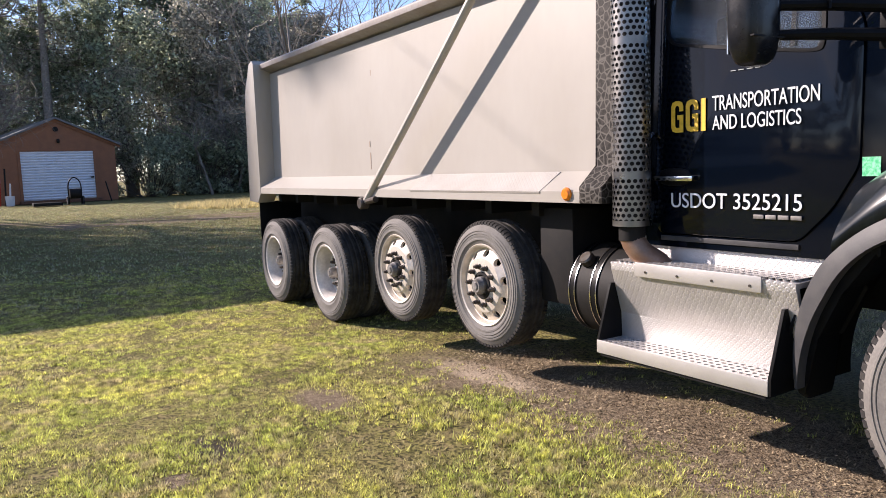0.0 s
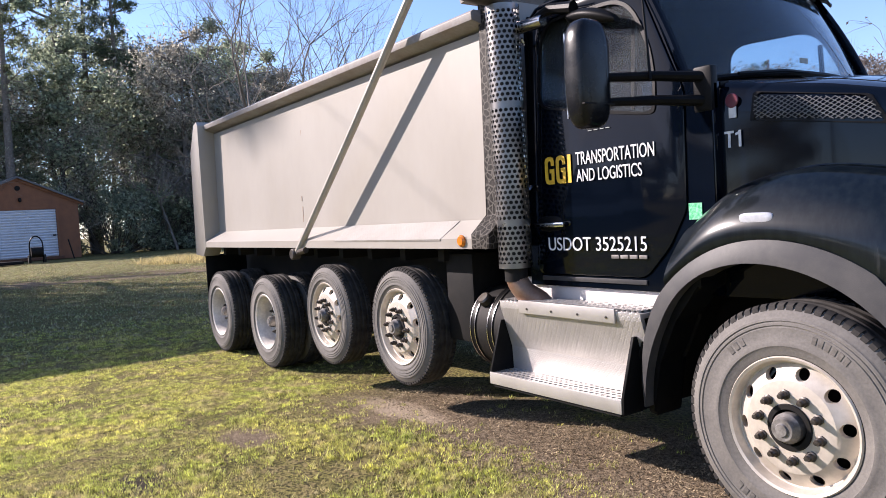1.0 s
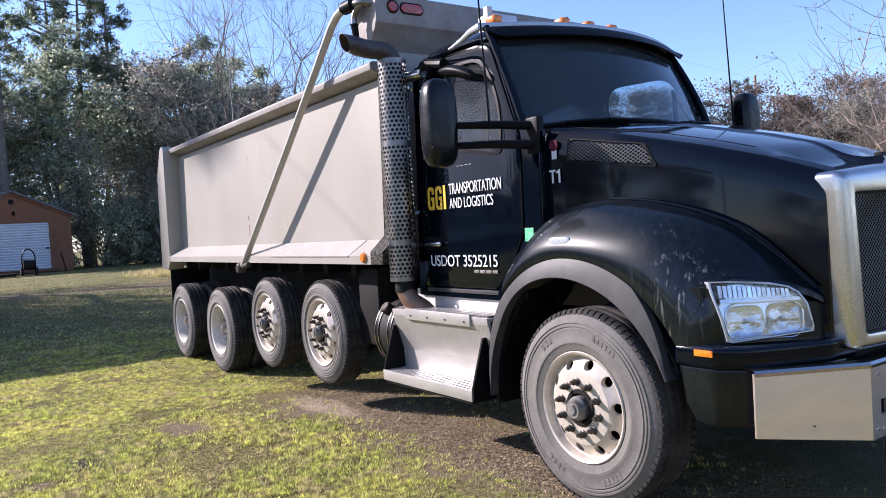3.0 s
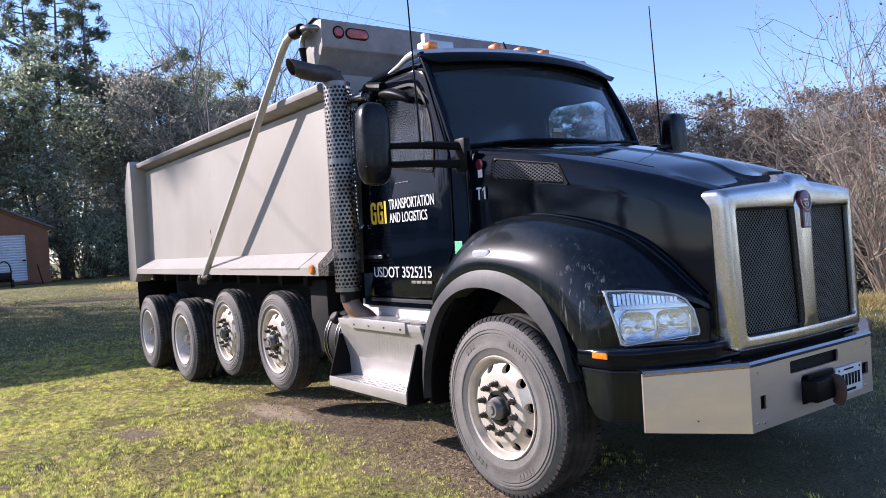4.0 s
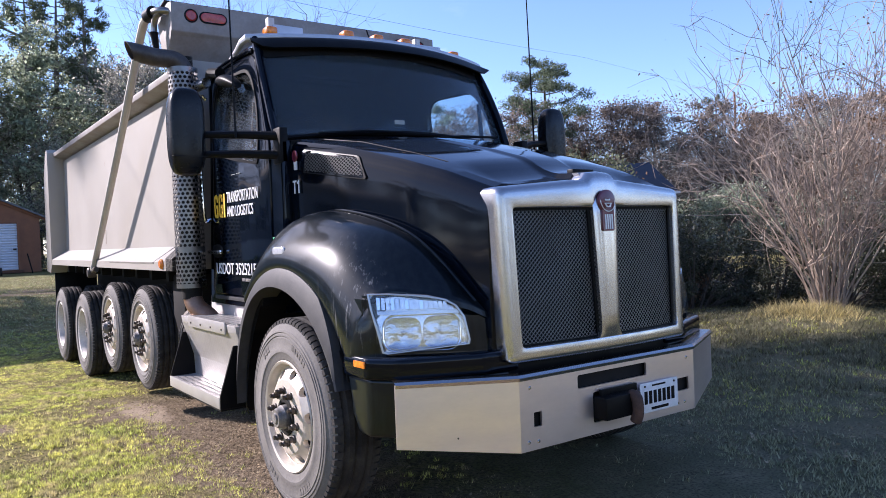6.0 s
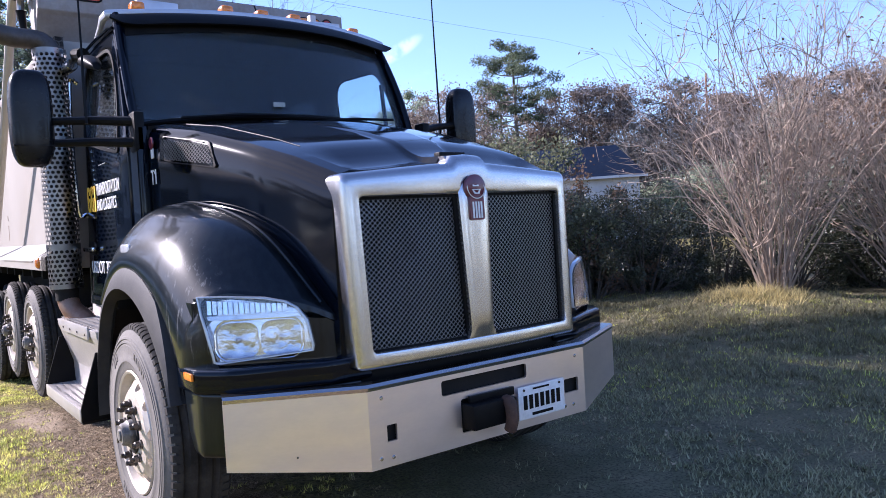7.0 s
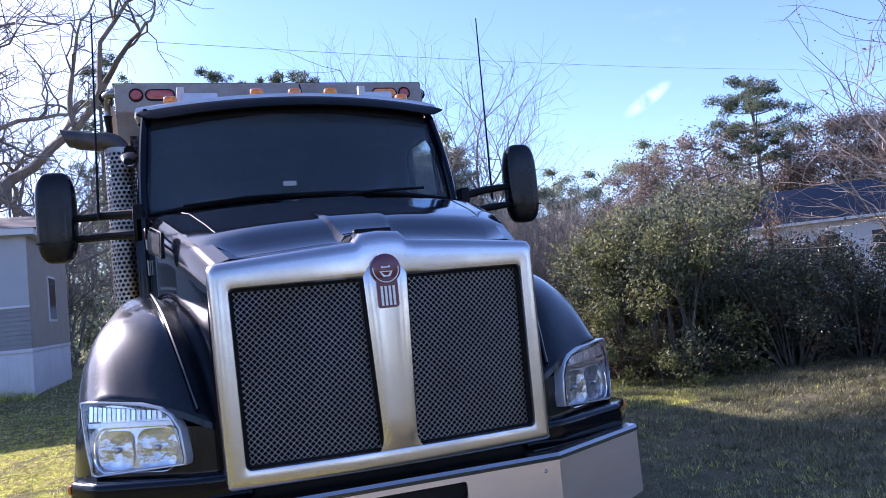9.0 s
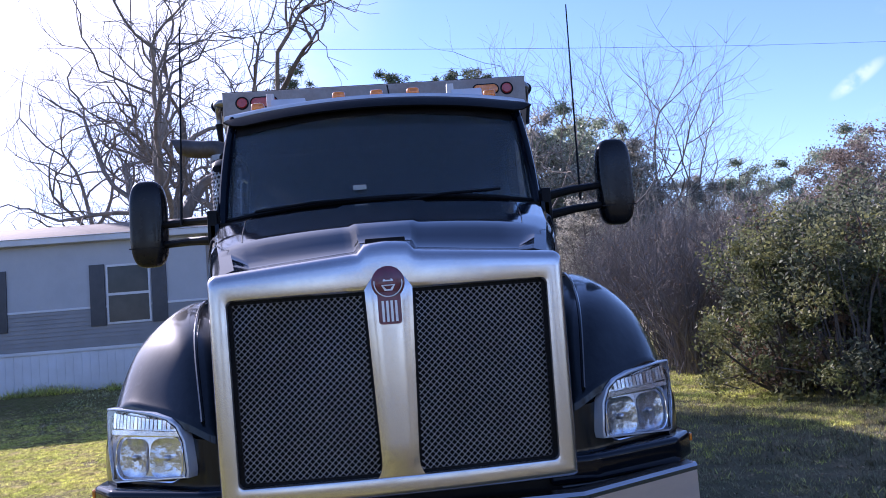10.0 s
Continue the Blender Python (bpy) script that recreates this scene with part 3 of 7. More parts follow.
def holed(bm, place, u0, u1, v0, v1, hu, hv, k=12, deep=None):
    """One cell of a perforated sheet; place(u, v, depth) gives the point in space."""
    uc, vc, du, dv = (u0 + u1) / 2, (v0 + v1) / 2, (u1 - u0) / 2, (v1 - v0) / 2
    out, inn, low = [], [], []
    for i in range(k):
        a = 2 * math.pi * (i + 0.5) / k
        c, s = math.cos(a), math.sin(a)
        f = 1 / max(abs(c), abs(s))
        out.append(bm.verts.new(place(uc + du * c * f, vc + dv * s * f, 0)))
        inn.append(bm.verts.new(place(uc + hu * c, vc + hv * s, 0)))
        if deep:
            low.append(bm.verts.new(place(uc + hu * c, vc + hv * s, deep)))
    for i in range(k):
        j = (i + 1) % k
        bm.faces.new((out[i], out[j], inn[j], inn[i]))
        if deep:
            bm.faces.new((inn[i], inn[j], low[j], low[i]))
    return bm


def sheet(outer, holes, depth, place, bevel=0.0):
    """A flat sheet with openings, from outlines in (a, b); place(a, b, d) gives the point, d running 0 to depth."""
    bm = bmesh.new()
    edges = []
    for loop in (outer, *holes):
        v = [bm.verts.new((a, b, 0)) for a, b in loop]
        edges += [bm.edges.new((v[i], v[(i + 1) % len(v)])) for i in range(len(v))]
    bmesh.ops.triangle_fill(bm, edges=edges, use_beauty=True)
    front = bm.faces[:]
    rim = [e for e in bm.edges if e.is_boundary]
    r = bmesh.ops.extrude_face_region(bm, geom=front)
    top = [g for g in r["geom"] if isinstance(g, bmesh.types.BMVert)]
    for v in top:
        v.co.z = depth
    if bevel:
        bmesh.ops.recalc_face_normals(bm, faces=bm.faces)
        rim = [e for e in bm.edges if len(e.link_faces) == 2 and e.calc_face_angle(0) > 1.2 and max(v.co.z for v in e.verts) < 1e-6]
        bmesh.ops.bevel(bm, geom=rim, offset=bevel, segments=2, affect="EDGES", profile=0.6)
    for v in bm.verts:
        v.co = place(*v.co)
    return bm


# -- wheels --
def tyre_meshes(r, w, lugs):
    side = [(0.298, 0.035), (0.312, 0.004), (0.33, -0.004), (max(r - 0.19, 0.334), -0.008), (max(r - 0.185, 0.338), -0.012), (max(r - 0.165, 0.350), -0.012), (max(r - 0.16, 0.354), -0.009), (r - 0.104, -0.012), (r - 0.101, -0.007), (r - 0.097, -0.007), (r - 0.094, -0.011), (r - 0.084, -0.010), (r - 0.081, -0.005), (r - 0.077, -0.005), (r - 0.074, -0.009), (r - 0.064, -0.006), (r - 0.061, -0.001), (r - 0.055, 0.002), (r - 0.028, 0.016), (r - 0.010, 0.034)]
    wall = side + [(rr, w - y) for rr, y in side[::-1]]
    bm = lathe(wall[:len(side)], 72)
    lathe(wall[len(side):], 72, bm)
    tyre = bm
    ym = np.linspace(0.034, w - 0.034, 12)
    prof = [(r - 0.010, 0.034)]
    for i, y in enumerate(ym[1:-1]):
        prof += [(r - (0.014 if i % 3 == 1 else 0), y - 0.004), (r - (0.014 if i % 3 == 1 else 0), y + 0.004)]
    prof.append((r - 0.010, w - 0.034))
    seg = lugs * 3
    rows = []
    for i, (rr, y) in enumerate(prof):
        edge = i < 4 or i > len(prof) - 5
        rows.append([((rr - (0.009 if edge and k % 3 == 0 else 0)) * math.cos(2 * math.pi * k / seg), y, (rr - (0.009 if edge and k % 3 == 0 else 0)) * math.sin(2 * math.pi * k / seg)) for k in range(seg)])
    tread = loft(rows, close=True)
    # shoulder lugs
    for side_y in (0.010, w - 0.062):
        for k in range(lugs):
            a0 = 2 * math.pi * (k + (0.5 if side_y > 0.1 else 0)) / lugs
            v = []
            for da in (-0.029, 0.029):
                for rr, y in ((r - 0.030, side_y + 0.004 * (side_y < 0.1)), (r - 0.010, side_y + (0.008 if side_y < 0.1 else 0)), (r + 0.001, side_y + (0.026 if side_y < 0.1 else 0.0)), (r + 0.001, side_y + (0.052 if side_y < 0.1 else 0.026)), (r - 0.034, side_y + 0.052)):
                    v.append(tread.verts.new((rr * math.cos(a0 + da), y, rr * math.sin(a0 + da))))
            tread.faces.new(v[:5])
            tread.faces.new(v[:4:-1])
            for i in range(5):
                tread.faces.new((v[i], v[(i + 1) % 5], v[5 + (i + 1) % 5], v[5 + i]))
    return tyre, tread


def make_wheel(name, r, w, dished, label, metal):
    """A wheel about the y axis, outer side at y = 0 facing -y; the rim carries tyre, hub and nuts."""
    if dished:
        bm = lathe([(0.310, 0.002), (0.304, -0.004), (0.288, 0.004), (0.276, 0.03), (0.262, 0.05), (0.255, 0.155), (0.245, 0.165)], 64)
        r1, y1, r0, y0 = 0.245, 0.165, 0.19, 0.150
    else:
        bm = lathe([(0.310, 0.002), (0.304, -0.006), (0.292, 0.0), (0.284, 0.02), (0.278, 0.040), (0.272, 0.043)], 64)
        r1, y1, r0, y0 = 0.272, 0.043, 0.204, -0.004
    n = 10
    for i in range(n):
        holed(bm, lambda a, q, d: ((r0 + (r1 - r0) * q) * math.cos(a), y0 + (y1 - y0) * q + d, (r0 + (r1 - r0) * q) * math.sin(a)),
              2 * math.pi * i / n, 2 * math.pi * (i + 1) / n, 0.0, 1.0, 0.125, 0.40, 20, 0.03)
    lathe([(r0, y0), (0.178, y0 - 0.004), (0.10, y0 - 0.005), (0.085, y0 + 0.01)], 64, bm)
    bmesh.ops.remove_doubles(bm, verts=bm.verts, dist=0.0004)
    wheel = part(name, bm, metal, truck, label)
    face = y0 - 0.006
    tb, tr = tyre_meshes(r, w, 78)
    part("tyre", tb, TYRE, wheel, "dusty black rubber tyre")
    part("tread", tr, TREAD, wheel)
    if not dished and w > 0.3:
        # worn raised letters round the sidewall
        for turn0, count, wide in ((-58, 5, 4.6), (-118, 4, 5.0), (62, 6, 4.2), (132, 3, 5.0)):
            for i in range(count):
                bm = bmesh.new()
                rows = []
                for q in np.linspace(0, 1, 3):
                    a = radians(turn0 + (i + 0.62 * q) * wide)
                    rows.append([(rr * math.cos(a), yy, rr * math.sin(a)) for rr, yy in ((r - 0.148, -0.010), (r - 0.147, -0.0125), (r - 0.113, -0.0135), (r - 0.112, -0.011))])
                part("tyre_mark", loft(rows, bm=bm), TYREMARK, wheel)
    part("hub_seat", lathe([(0.104, face - 0.002), (0.100, face - 0.007), (0.080, face - 0.008), (0.080, face + 0.02)], 40), CHASSIS, wheel)
    cap = face - (0.062 if not dished else 0.11)
    part("hub_cap", lathe([(0.068, face + 0.01), (0.066, face - 0.026), (0.058, face - 0.036), (0.055, cap + 0.012), (0.048, cap), (0.030, cap), (0.026, cap - 0.008), (0.001, cap - 0.009)], 32), HUBCAP, wheel)
    part("back_drum", lathe([(0.24, 0.20), (0.24, w - 0.02), (0.001, w - 0.02)], 32), CHASSIS, wheel)
    part("back_plate", lathe([(0.262, 0.20), (0.001, 0.201)], 32), CHASSIS, wheel)
    nut = lathe([(0.023, face + 0.002), (0.023, face - 0.007), (0.0175, face - 0.010), (0.0175, face - 0.030), (0.012, face - 0.036), (0.011, face - 0.048), (0.0005, face - 0.049)], 8)
    bmesh.ops.translate(nut, verts=nut.verts, vec=(0.143, 0, 0))
    first = part("lug_nut", nut, NUT, wheel)
    for i in range(1, 10):
        o = new("lug_nut", first.data)
        o.parent, o.rotation_euler = wheel, (0, radians(36 * i), 0)
    return wheel


def set_wheel(w, x, y, z, spin=0.0, far=False):
    w.matrix_basis = pose(x, y, z, 0, 0, 180 if far else 0) @ pose(0, 0, 0, 0, spin, 0)


steer = make_wheel("front_wheel", 0.54, 0.31, False, "polished aluminium wheel with ten nuts", WHEELMET)
set_wheel(steer, 0.0, -1.262, 0.54, 12)
set_wheel(copy_thing(steer, Matrix()), 0.0, 1.262, 0.54, 40, True)
lift = make_wheel("lift_axle_wheel", 0.478, 0.26, False, "polished aluminium wheel of a raised axle", WHEELMET)
set_wheel(lift, -3.33, -1.218, 0.675, 5)
for wx, wy, spin in ((-4.65, -1.218, 22), (-3.33, 1.218, 9), (-4.65, 1.218, 30)):
    set_wheel(copy_thing(lift, Matrix()), wx, wy, 0.67 if wx < -4 else 0.675, spin, wy > 0)
drive = make_wheel("drive_wheel", 0.52, 0.275, True, "deep-dished dusty steel drive wheel", DULLMET)
set_wheel(drive, -6.22, -1.22, 0.472, 8)
for wx, wy, spin, far in ((-7.80, -1.22, 26, False), (-6.22, 1.22, 3, True), (-7.80, 1.22, 17, True), (-6.22, -0.90, 0, False), (-7.80, -0.90, 11, False), (-6.22, 0.90, 20, True), (-7.80, 0.90, 7, True)):
    set_wheel(copy_thing(drive, Matrix()), wx, wy, 0.472, spin, far)
for ax, az in ((0, 0.50), (-3.33, 0.675), (-4.65, 0.67), (-6.22, 0.47), (-7.80, 0.47)):
    part("axle", tube([(ax, -1.0, az), (ax, 1.0, az)], 0.075, 12), CHASSIS, truck)

# -- chassis --
for sy in (-1, 1):
    part("frame_rail", boxed(-8.45, 1.0, sy * 0.43 - 0.045, sy * 0.43 + 0.045, 0.74, 1.02, bevel=0.008), CHASSIS, truck)
    part("body_sill", boxed(-8.0, -2.35, sy * 0.50 - 0.06, sy * 0.50 + 0.06, 1.03, 1.30, bevel=0.008), CHASSIS, truck)
    # dark plate added to keep the shade under the box unbroken
    part("splash_panel", boxed(-8.42, -2.45, sy * 0.60 - 0.01, sy * 0.60 + 0.01, 0.62, 1.29), CHASSIS, truck)
for cx in np.arange(-7.8, -2.4, 0.55):
    part("cross_member", boxed(cx - 0.04, cx + 0.04, -1.10, 1.10, 1.20, 1.31), CHASSIS, truck)
part("hydraulic_tank", boxed(-2.86, -2.52, -1.06, -0.62, 0.60, 1.26, bevel=0.03), CHASSIS, truck, "dirty black hydraulic tank with splashes")
part("engine_block", boxed(-0.45, 0.75, -0.50, 0.50, 0.55, 1.25, bevel=0.04), CHASSIS, truck)
part("radiator", boxed(0.80, 0.88, -0.60, 0.60, 0.62, 1.62, bevel=0.01), CHASSIS, truck)
for sy in (-1, 1):
    part("mud_flap", boxed(-8.28, -8.26, sy * 0.93 - 0.28, sy * 0.93 + 0.28, 0.62, 1.2, bevel=0.004), DARK, truck)

# fuel tank with bright straps
bm = bmesh.new()
tube([(-2.50, -0.82, 0.72), (-2.47, -0.82, 0.72), (-1.0, -0.82, 0.72)], [0.27, 0.30, 0.30], 40, bm)
tank = part("fuel_tank", bm, CHASSIS, truck, "round dark fuel tank behind the steps")
for sx in (-2.495, -2.30):
    part("tank_strap", tube([(sx, -0.82, 0.72), (sx + 0.055, -0.82, 0.72)], 0.305, 40, cap=False), DARK, tank, "black tank strap")
    for ex in (sx - 0.002, sx + 0.049):
        part("strap_edge", tube([(ex, -0.82, 0.72), (ex + 0.008, -0.82, 0.72)], 0.309, 40, cap=False), POLISHED, tank, "bright strap edge")
part("filler_cap", disc((-2.38, -1.05, 0.92), (0.0, -0.7, 0.7), 0.05, 0.05, 16, bevel=0.01), NUT, tank)

# -- dump box --
X0, X1, ZB, ZL, ZT = -8.00, -2.08, 1.31, 1.50, 2.78
body = part("dump_box", prism([(-1.28, ZB), (-1.28, ZB + 0.07), (-1.09, ZL), (-1.075, ZT), (-1.03, ZT), (-1.03, ZL - 0.05), (-1.03, ZB + 0.04), (1.03, ZB + 0.04), (1.03, ZT), (1.075, ZT),
                               (1.09, ZL), (1.28, ZB + 0.07), (1.28, ZB)], X0, X1 - 0.12, "x"), BOX, truck, "pale weathered steel dump box with sloping ledge", smooth=0)
for sy in (-1, 1):
    part("top_rail", prism([(sy * 1.07, ZT + 0.02), (sy * 1.20, ZT + 0.055), (sy * 1.205, ZT + 0.105), (sy * 1.18, ZT + 0.125), (sy * 1.02, ZT + 0.125), (sy * 1.02, ZT)], X0 - 0.1, X1 - 0.1, "x", bevel=0.006), BOXEDGE, body, "box rail stained with brown dirt")
    part("corner_post", prism([(X0 - 0.42, ZB - 0.10), (X0 - 0.10, ZB - 0.12), (X0 + 0.02, ZB), (X0 + 0.02, ZT + 0.11), (X0 - 0.03, ZT + 0.16), (X0 - 0.14, ZT + 0.13), (X0 - 0.36, ZT - 0.22)], sy * 1.07, sy * 1.285, "y", bevel=0.008), BOX, body, "tapered tailgate corner post")
    part("ledge_plate", prism([(sy * 1.283, ZB + 0.055), (sy * 1.287, ZB + 0.068), (sy * 1.10, ZL), (sy * 1.095, ZL - 0.012)], -4.25, X1 - 0.5, "x"), BOXPLATE, body, "tread-patterned ledge strip")
    part("marker_light", disc((-2.32, sy * 1.281, 1.365), (0, sy, 0), 0.042, 0.022, 18, bevel=0.012), AMBER, body, "round amber side marker")
    part("tail_bracket", boxed(X0 - 0.44, X0 - 0.40, sy * 1.2 - 0.05, sy * 1.2 + 0.05, 1.55, 1.72, bevel=0.01), NUT, body)
part("tailgate", boxed(X0 - 0.12, X0 - 0.04, -1.06, 1.06, ZB, ZT + 0.05, bevel=0.01), BOX, body)
part("load_bed", boxed(X0, X1 - 0.14, -1.02, 1.02, ZB + 0.05, ZB + 0.09), RUST, body)
# front wall, dark scale-patterned corner posts, and the cab shield above
part("front_wall", boxed(X1 - 0.12, X1 - 0.05, -1.10, 1.10, ZB, 2.98, bevel=0.008), BOX, body)
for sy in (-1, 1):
    part("front_post", prism([(sy * 1.06, ZB), (sy * 1.285, ZB), (sy * 1.285, ZB + 0.10), (sy * 1.14, ZL + 0.03), (sy * 1.12, 2.98), (sy * 1.06, 2.98)], X1 - 0.13, X1 + 0.06, "x", bevel=0.006), SCALED, body, "dark front corner post with a scale pattern")
shield = part("cab_shield", prism([(X1 - 0.35, 3.36), (X1 - 0.06, 3.41), (X1 + 0.05, 3.39), (X1 + 0.05, 3.17), (X1 + 0.02, 3.14), (X1 - 0.08, 2.98), (X1 - 0.20, 2.96)], -1.21, 1.25, "y", bevel=0.008), BOXEDGE, body, "grey steel cab shield with marker lights")
part("shield_cover", prism([(X1 - 0.36, 3.365), (X1 - 0.05, 3.418), (X1 - 0.05, 3.426), (X1 - 0.36, 3.375)], -1.23, 1.27, "y"), TRIM, shield)
for sy in (-1, 1):
    part("round_marker", disc((X1 + 0.05, sy * 1.075 + 0.02, 3.30), (1, 0, 0), 0.042, 0.014, 18, bevel=0.008), RED, shield, "round red marker light")
    part("lamp_rim", disc((X1 + 0.049, sy * 1.075 + 0.02, 3.30), (1, 0, 0), 0.054, 0.007, 20, bevel=0.003), DARK, shield)
    for reach, tall, depth, mat, nm in ((0.112, 0.046, 0.007, DARK, "lamp_rim"), (0.100, 0.035, 0.013, AMBER if sy > 0 else RED, "oval_light")):
        turn = [radians(-90 + 18 * q) for q in range(11)]
        half = [(reach - tall + tall * math.cos(q), tall * math.sin(q)) for q in turn]
        outline = [(sy * 0.90 + 0.02 + a, 3.30 + b) for a, b in half] + [(sy * 0.90 + 0.02 - a, 3.30 + b) for a, b in half[::-1]]
        part(nm, prism(outline, X1 + 0.046, X1 + 0.049 + depth, "x", bevel=0.003), mat, shield, "long round-ended marker light" if nm == "oval_light" else "")

# tarp arms, each with an elbow to the shield
for sy in (-1, 1):
    arm = smooth_path([(-5.09, sy * 1.285, 1.25), (-3.74, sy * 1.285, 2.335), (-2.62, sy * 1.29, 3.26)], 14).tolist() + [(-2.50, sy * 1.295, 3.325), (-2.40, sy * 1.295, 3.345)]
    a = part("tarp_arm", tube(arm, 0.034, 10), ARM, truck, "long pale tarp arm leaning along the box")
    part("arm_elbow", tube(smooth_path([(-2.44, sy * 1.295, 3.338), (-2.38, sy * 1.295, 3.347), (-2.20, sy * 1.29, 3.342), (-2.12, sy * 1.25, 3.335), (-2.10, sy * 1.19, 3.33)], 12).tolist(), 0.030, 12), GUARD, a)
    part("arm_coupling", tube([(-2.37, sy * 1.295, 3.346), (-2.36, sy * 1.295, 3.346), (-2.22, sy * 1.291, 3.343), (-2.21, sy * 1.291, 3.343)], [0.044, 0.052, 0.052, 0.044], 16), DARK, a, "black rubber coupling")
    part("arm_link", tube(smooth_path([(-2.13, sy * 1.26, 3.32), (-2.19, sy * 1.28, 3.30), (-2.235, sy * 1.285, 3.24), (-2.235, sy * 1.285, 3.18)], 10).tolist(), 0.024, 10), GUARD, a)
    part("link_rod", tube([(-2.235, sy * 1.285, 3.19), (-2.235, sy * 1.285, 3.17), (-2.225, sy * 1.275, 3.04)], [0.036, 0.030, 0.022], 10), DARK, a)
    part("arm_pivot", disc((-5.10, sy * 1.26, 1.25), (0, sy, 0), 0.055, 0.08, 16, bevel=0.01), NUT, a)
    part("arm_spring", tube([(-5.02, sy * 1.29, 1.27), (-4.86, sy * 1.29, 1.29)], 0.03, 10), NUT, a)
for rx, rz, rl in ((-5.32, 1.80, 0.05), (-5.26, 2.46, 0.06), (-5.31, 1.64, 0.16)):
    part("rust_streak", boxed(rx - 0.006, rx + 0.006, -1.091 + 0.012 * (rz > 2), -1.078, rz - rl / 2, rz + rl / 2), STREAK, body, "short rust streak on the panel")

# -- exhaust stack --
SX, SY, SR = -1.88, -1.185, 0.108
bm = bmesh.new()
rows, around = 50, 20
for j in range(rows):
    if j in (8, 31):
        continue
    for i in range(around):
        a0 = 2 * math.pi * (i + 0.5 * (j % 2)) / around
        holed(bm, lambda a, z, d: (SX + (SR + d) * math.cos(a), SY + (SR + d) * math.sin(a), z), a0, a0 + 2 * math.pi / around, 1.20 + 1.61 * j / rows, 1.20 + 1.61 * (j + 1) / rows, 0.116, 0.0115, 12)
for z0 in (1.185, 1.20 + 1.61 * 8 / rows, 1.20 + 1.61 * 31 / rows, 2.81):
    tube([(SX, SY, z0), (SX, SY, z0 + 1.61 / rows)], SR + 0.0012, 40, bm, cap=False)
stack = part("exhaust_guard", bm, GUARD, truck, "perforated bright steel exhaust heat guard")
part("inner_pipe", tube([(SX, SY, 1.1), (SX, SY, 2.80)], 0.075, 24), CHASSIS, stack)
part("lower_elbow", tube(smooth_path([(SX, SY, 1.22), (SX, SY, 1.12), (SX + 0.05, SY + 0.02, 1.03), (SX + 0.13, SY + 0.08, 0.96), (SX + 0.16, SY + 0.14, 0.86)], 16).tolist(), 0.070, 20), PIPE, stack, "heat-browned exhaust elbow")
tip = smooth_path([(SX, SY, 2.76), (SX, SY, 2.85), (SX - 0.01, SY - 0.06, 2.905), (SX - 0.02, SY - 0.20, 2.915), (SX - 0.03, SY - 0.37, 2.945)], 20)
bm = tube(tip.tolist(), 0.068, 20, cap=False)
# the mouth is cut aslant, its upper lip reaching furthest
for v in bm.verts:
    if v.co.y < SY - 0.30:
        v.co.y -= (v.co.z - 2.94) * 0.6 * min(1.0, (SY - 0.30 - v.co.y) / 0.05)
bmesh.ops.recalc_face_normals(bm, faces=bm.faces)
bmesh.ops.solidify(bm, geom=bm.faces[:], thickness=0.004)
part("stack_tip", bm, TIP, stack, "curved open exhaust tip cut aslant")

# -- steps --
steps = part("cab_steps", prism([(-1.15, 0.50), (-1.15, 0.66), (-1.235, 0.925), (-1.24, 0.97), (-1.0, 0.97), (-1.0, 1.105), (-0.98, 1.105), (-0.98, 0.945), (-1.215, 0.945), (-1.13, 0.66), (-1.13, 0.50)], -2.0, -0.83, "x", bevel=0.004), PLATE, truck, "aluminium tread-plate cab steps")
bm = bmesh.new()
for i in range(26):
    for j in range(4):
        holed(bm, lambda a, q, d: (a, q, 0.512 - d), -2.0 + 1.08 * i / 26, -2.0 + 1.08 * (i + 1) / 26, -1.325 + 0.175 * j / 4, -1.325 + 0.175 * (j + 1) / 4, 0.0135, 0.0125, 12, 0.02)
part("lower_tread", bm, STEPMETAL, steps, "perforated grip tread", smooth=0)
bm = bmesh.new()
for i in range(30):
    for j in range(4):
        holed(bm, lambda a, q, d: (a, q, 0.982 - d), -1.97 + 1.12 * i / 30, -1.97 + 1.12 * (i + 1) / 30, -1.225 + 0.20 * j / 4, -1.225 + 0.20 * (j + 1) / 4, 0.013, 0.016, 12, 0.012)
part("upper_tread", bm, STEPMETAL, steps, "perforated grip tread", smooth=0)
bm = boxed(-2.02, -0.90, -1.34, -1.325, 0.438, 0.515, bevel=0.005)
part("step_edge", bm, STEPMETAL, steps)
# dark sheet set below the tread so its holes look shaded
part("step_pan", boxed(-2.0, -0.92, -1.325, -1.15, 0.42, 0.432), CHASSIS, steps)
part("step_trim", boxed(-1.80, -1.0, -1.252, -1.238, 0.905, 0.985, bevel=0.004), STEPMETAL, steps)
for px in (-2.012, -0.895):
    part("step_bracket", prism([(-1.335, 0.44), (-1.335, 0.52), (-1.235, 0.84), (-0.95, 0.84), (-0.95, 0.44)], px - 0.008, px + 0.008, "x"), DARK, steps)
for rx in (-1.72, -1.5, -1.28, -1.06):
    part("rivet", disc((rx, -1.252, 0.935), (0, -1, 0), 0.007, 0.005, 8), NUT, steps)

# -- cab --


def taper(bm):
    for v in bm.verts:
        if v.co.z > 2.1:
            v.co.y *= 1 - (v.co.z - 2.1) * 0.085
    return bm


def inset(outline, by):
    c = np.mean(outline, 0)
    return [tuple(np.array(p) - (np.array(p) - c) / np.linalg.norm(np.array(p) - c) * by) for p in outline]


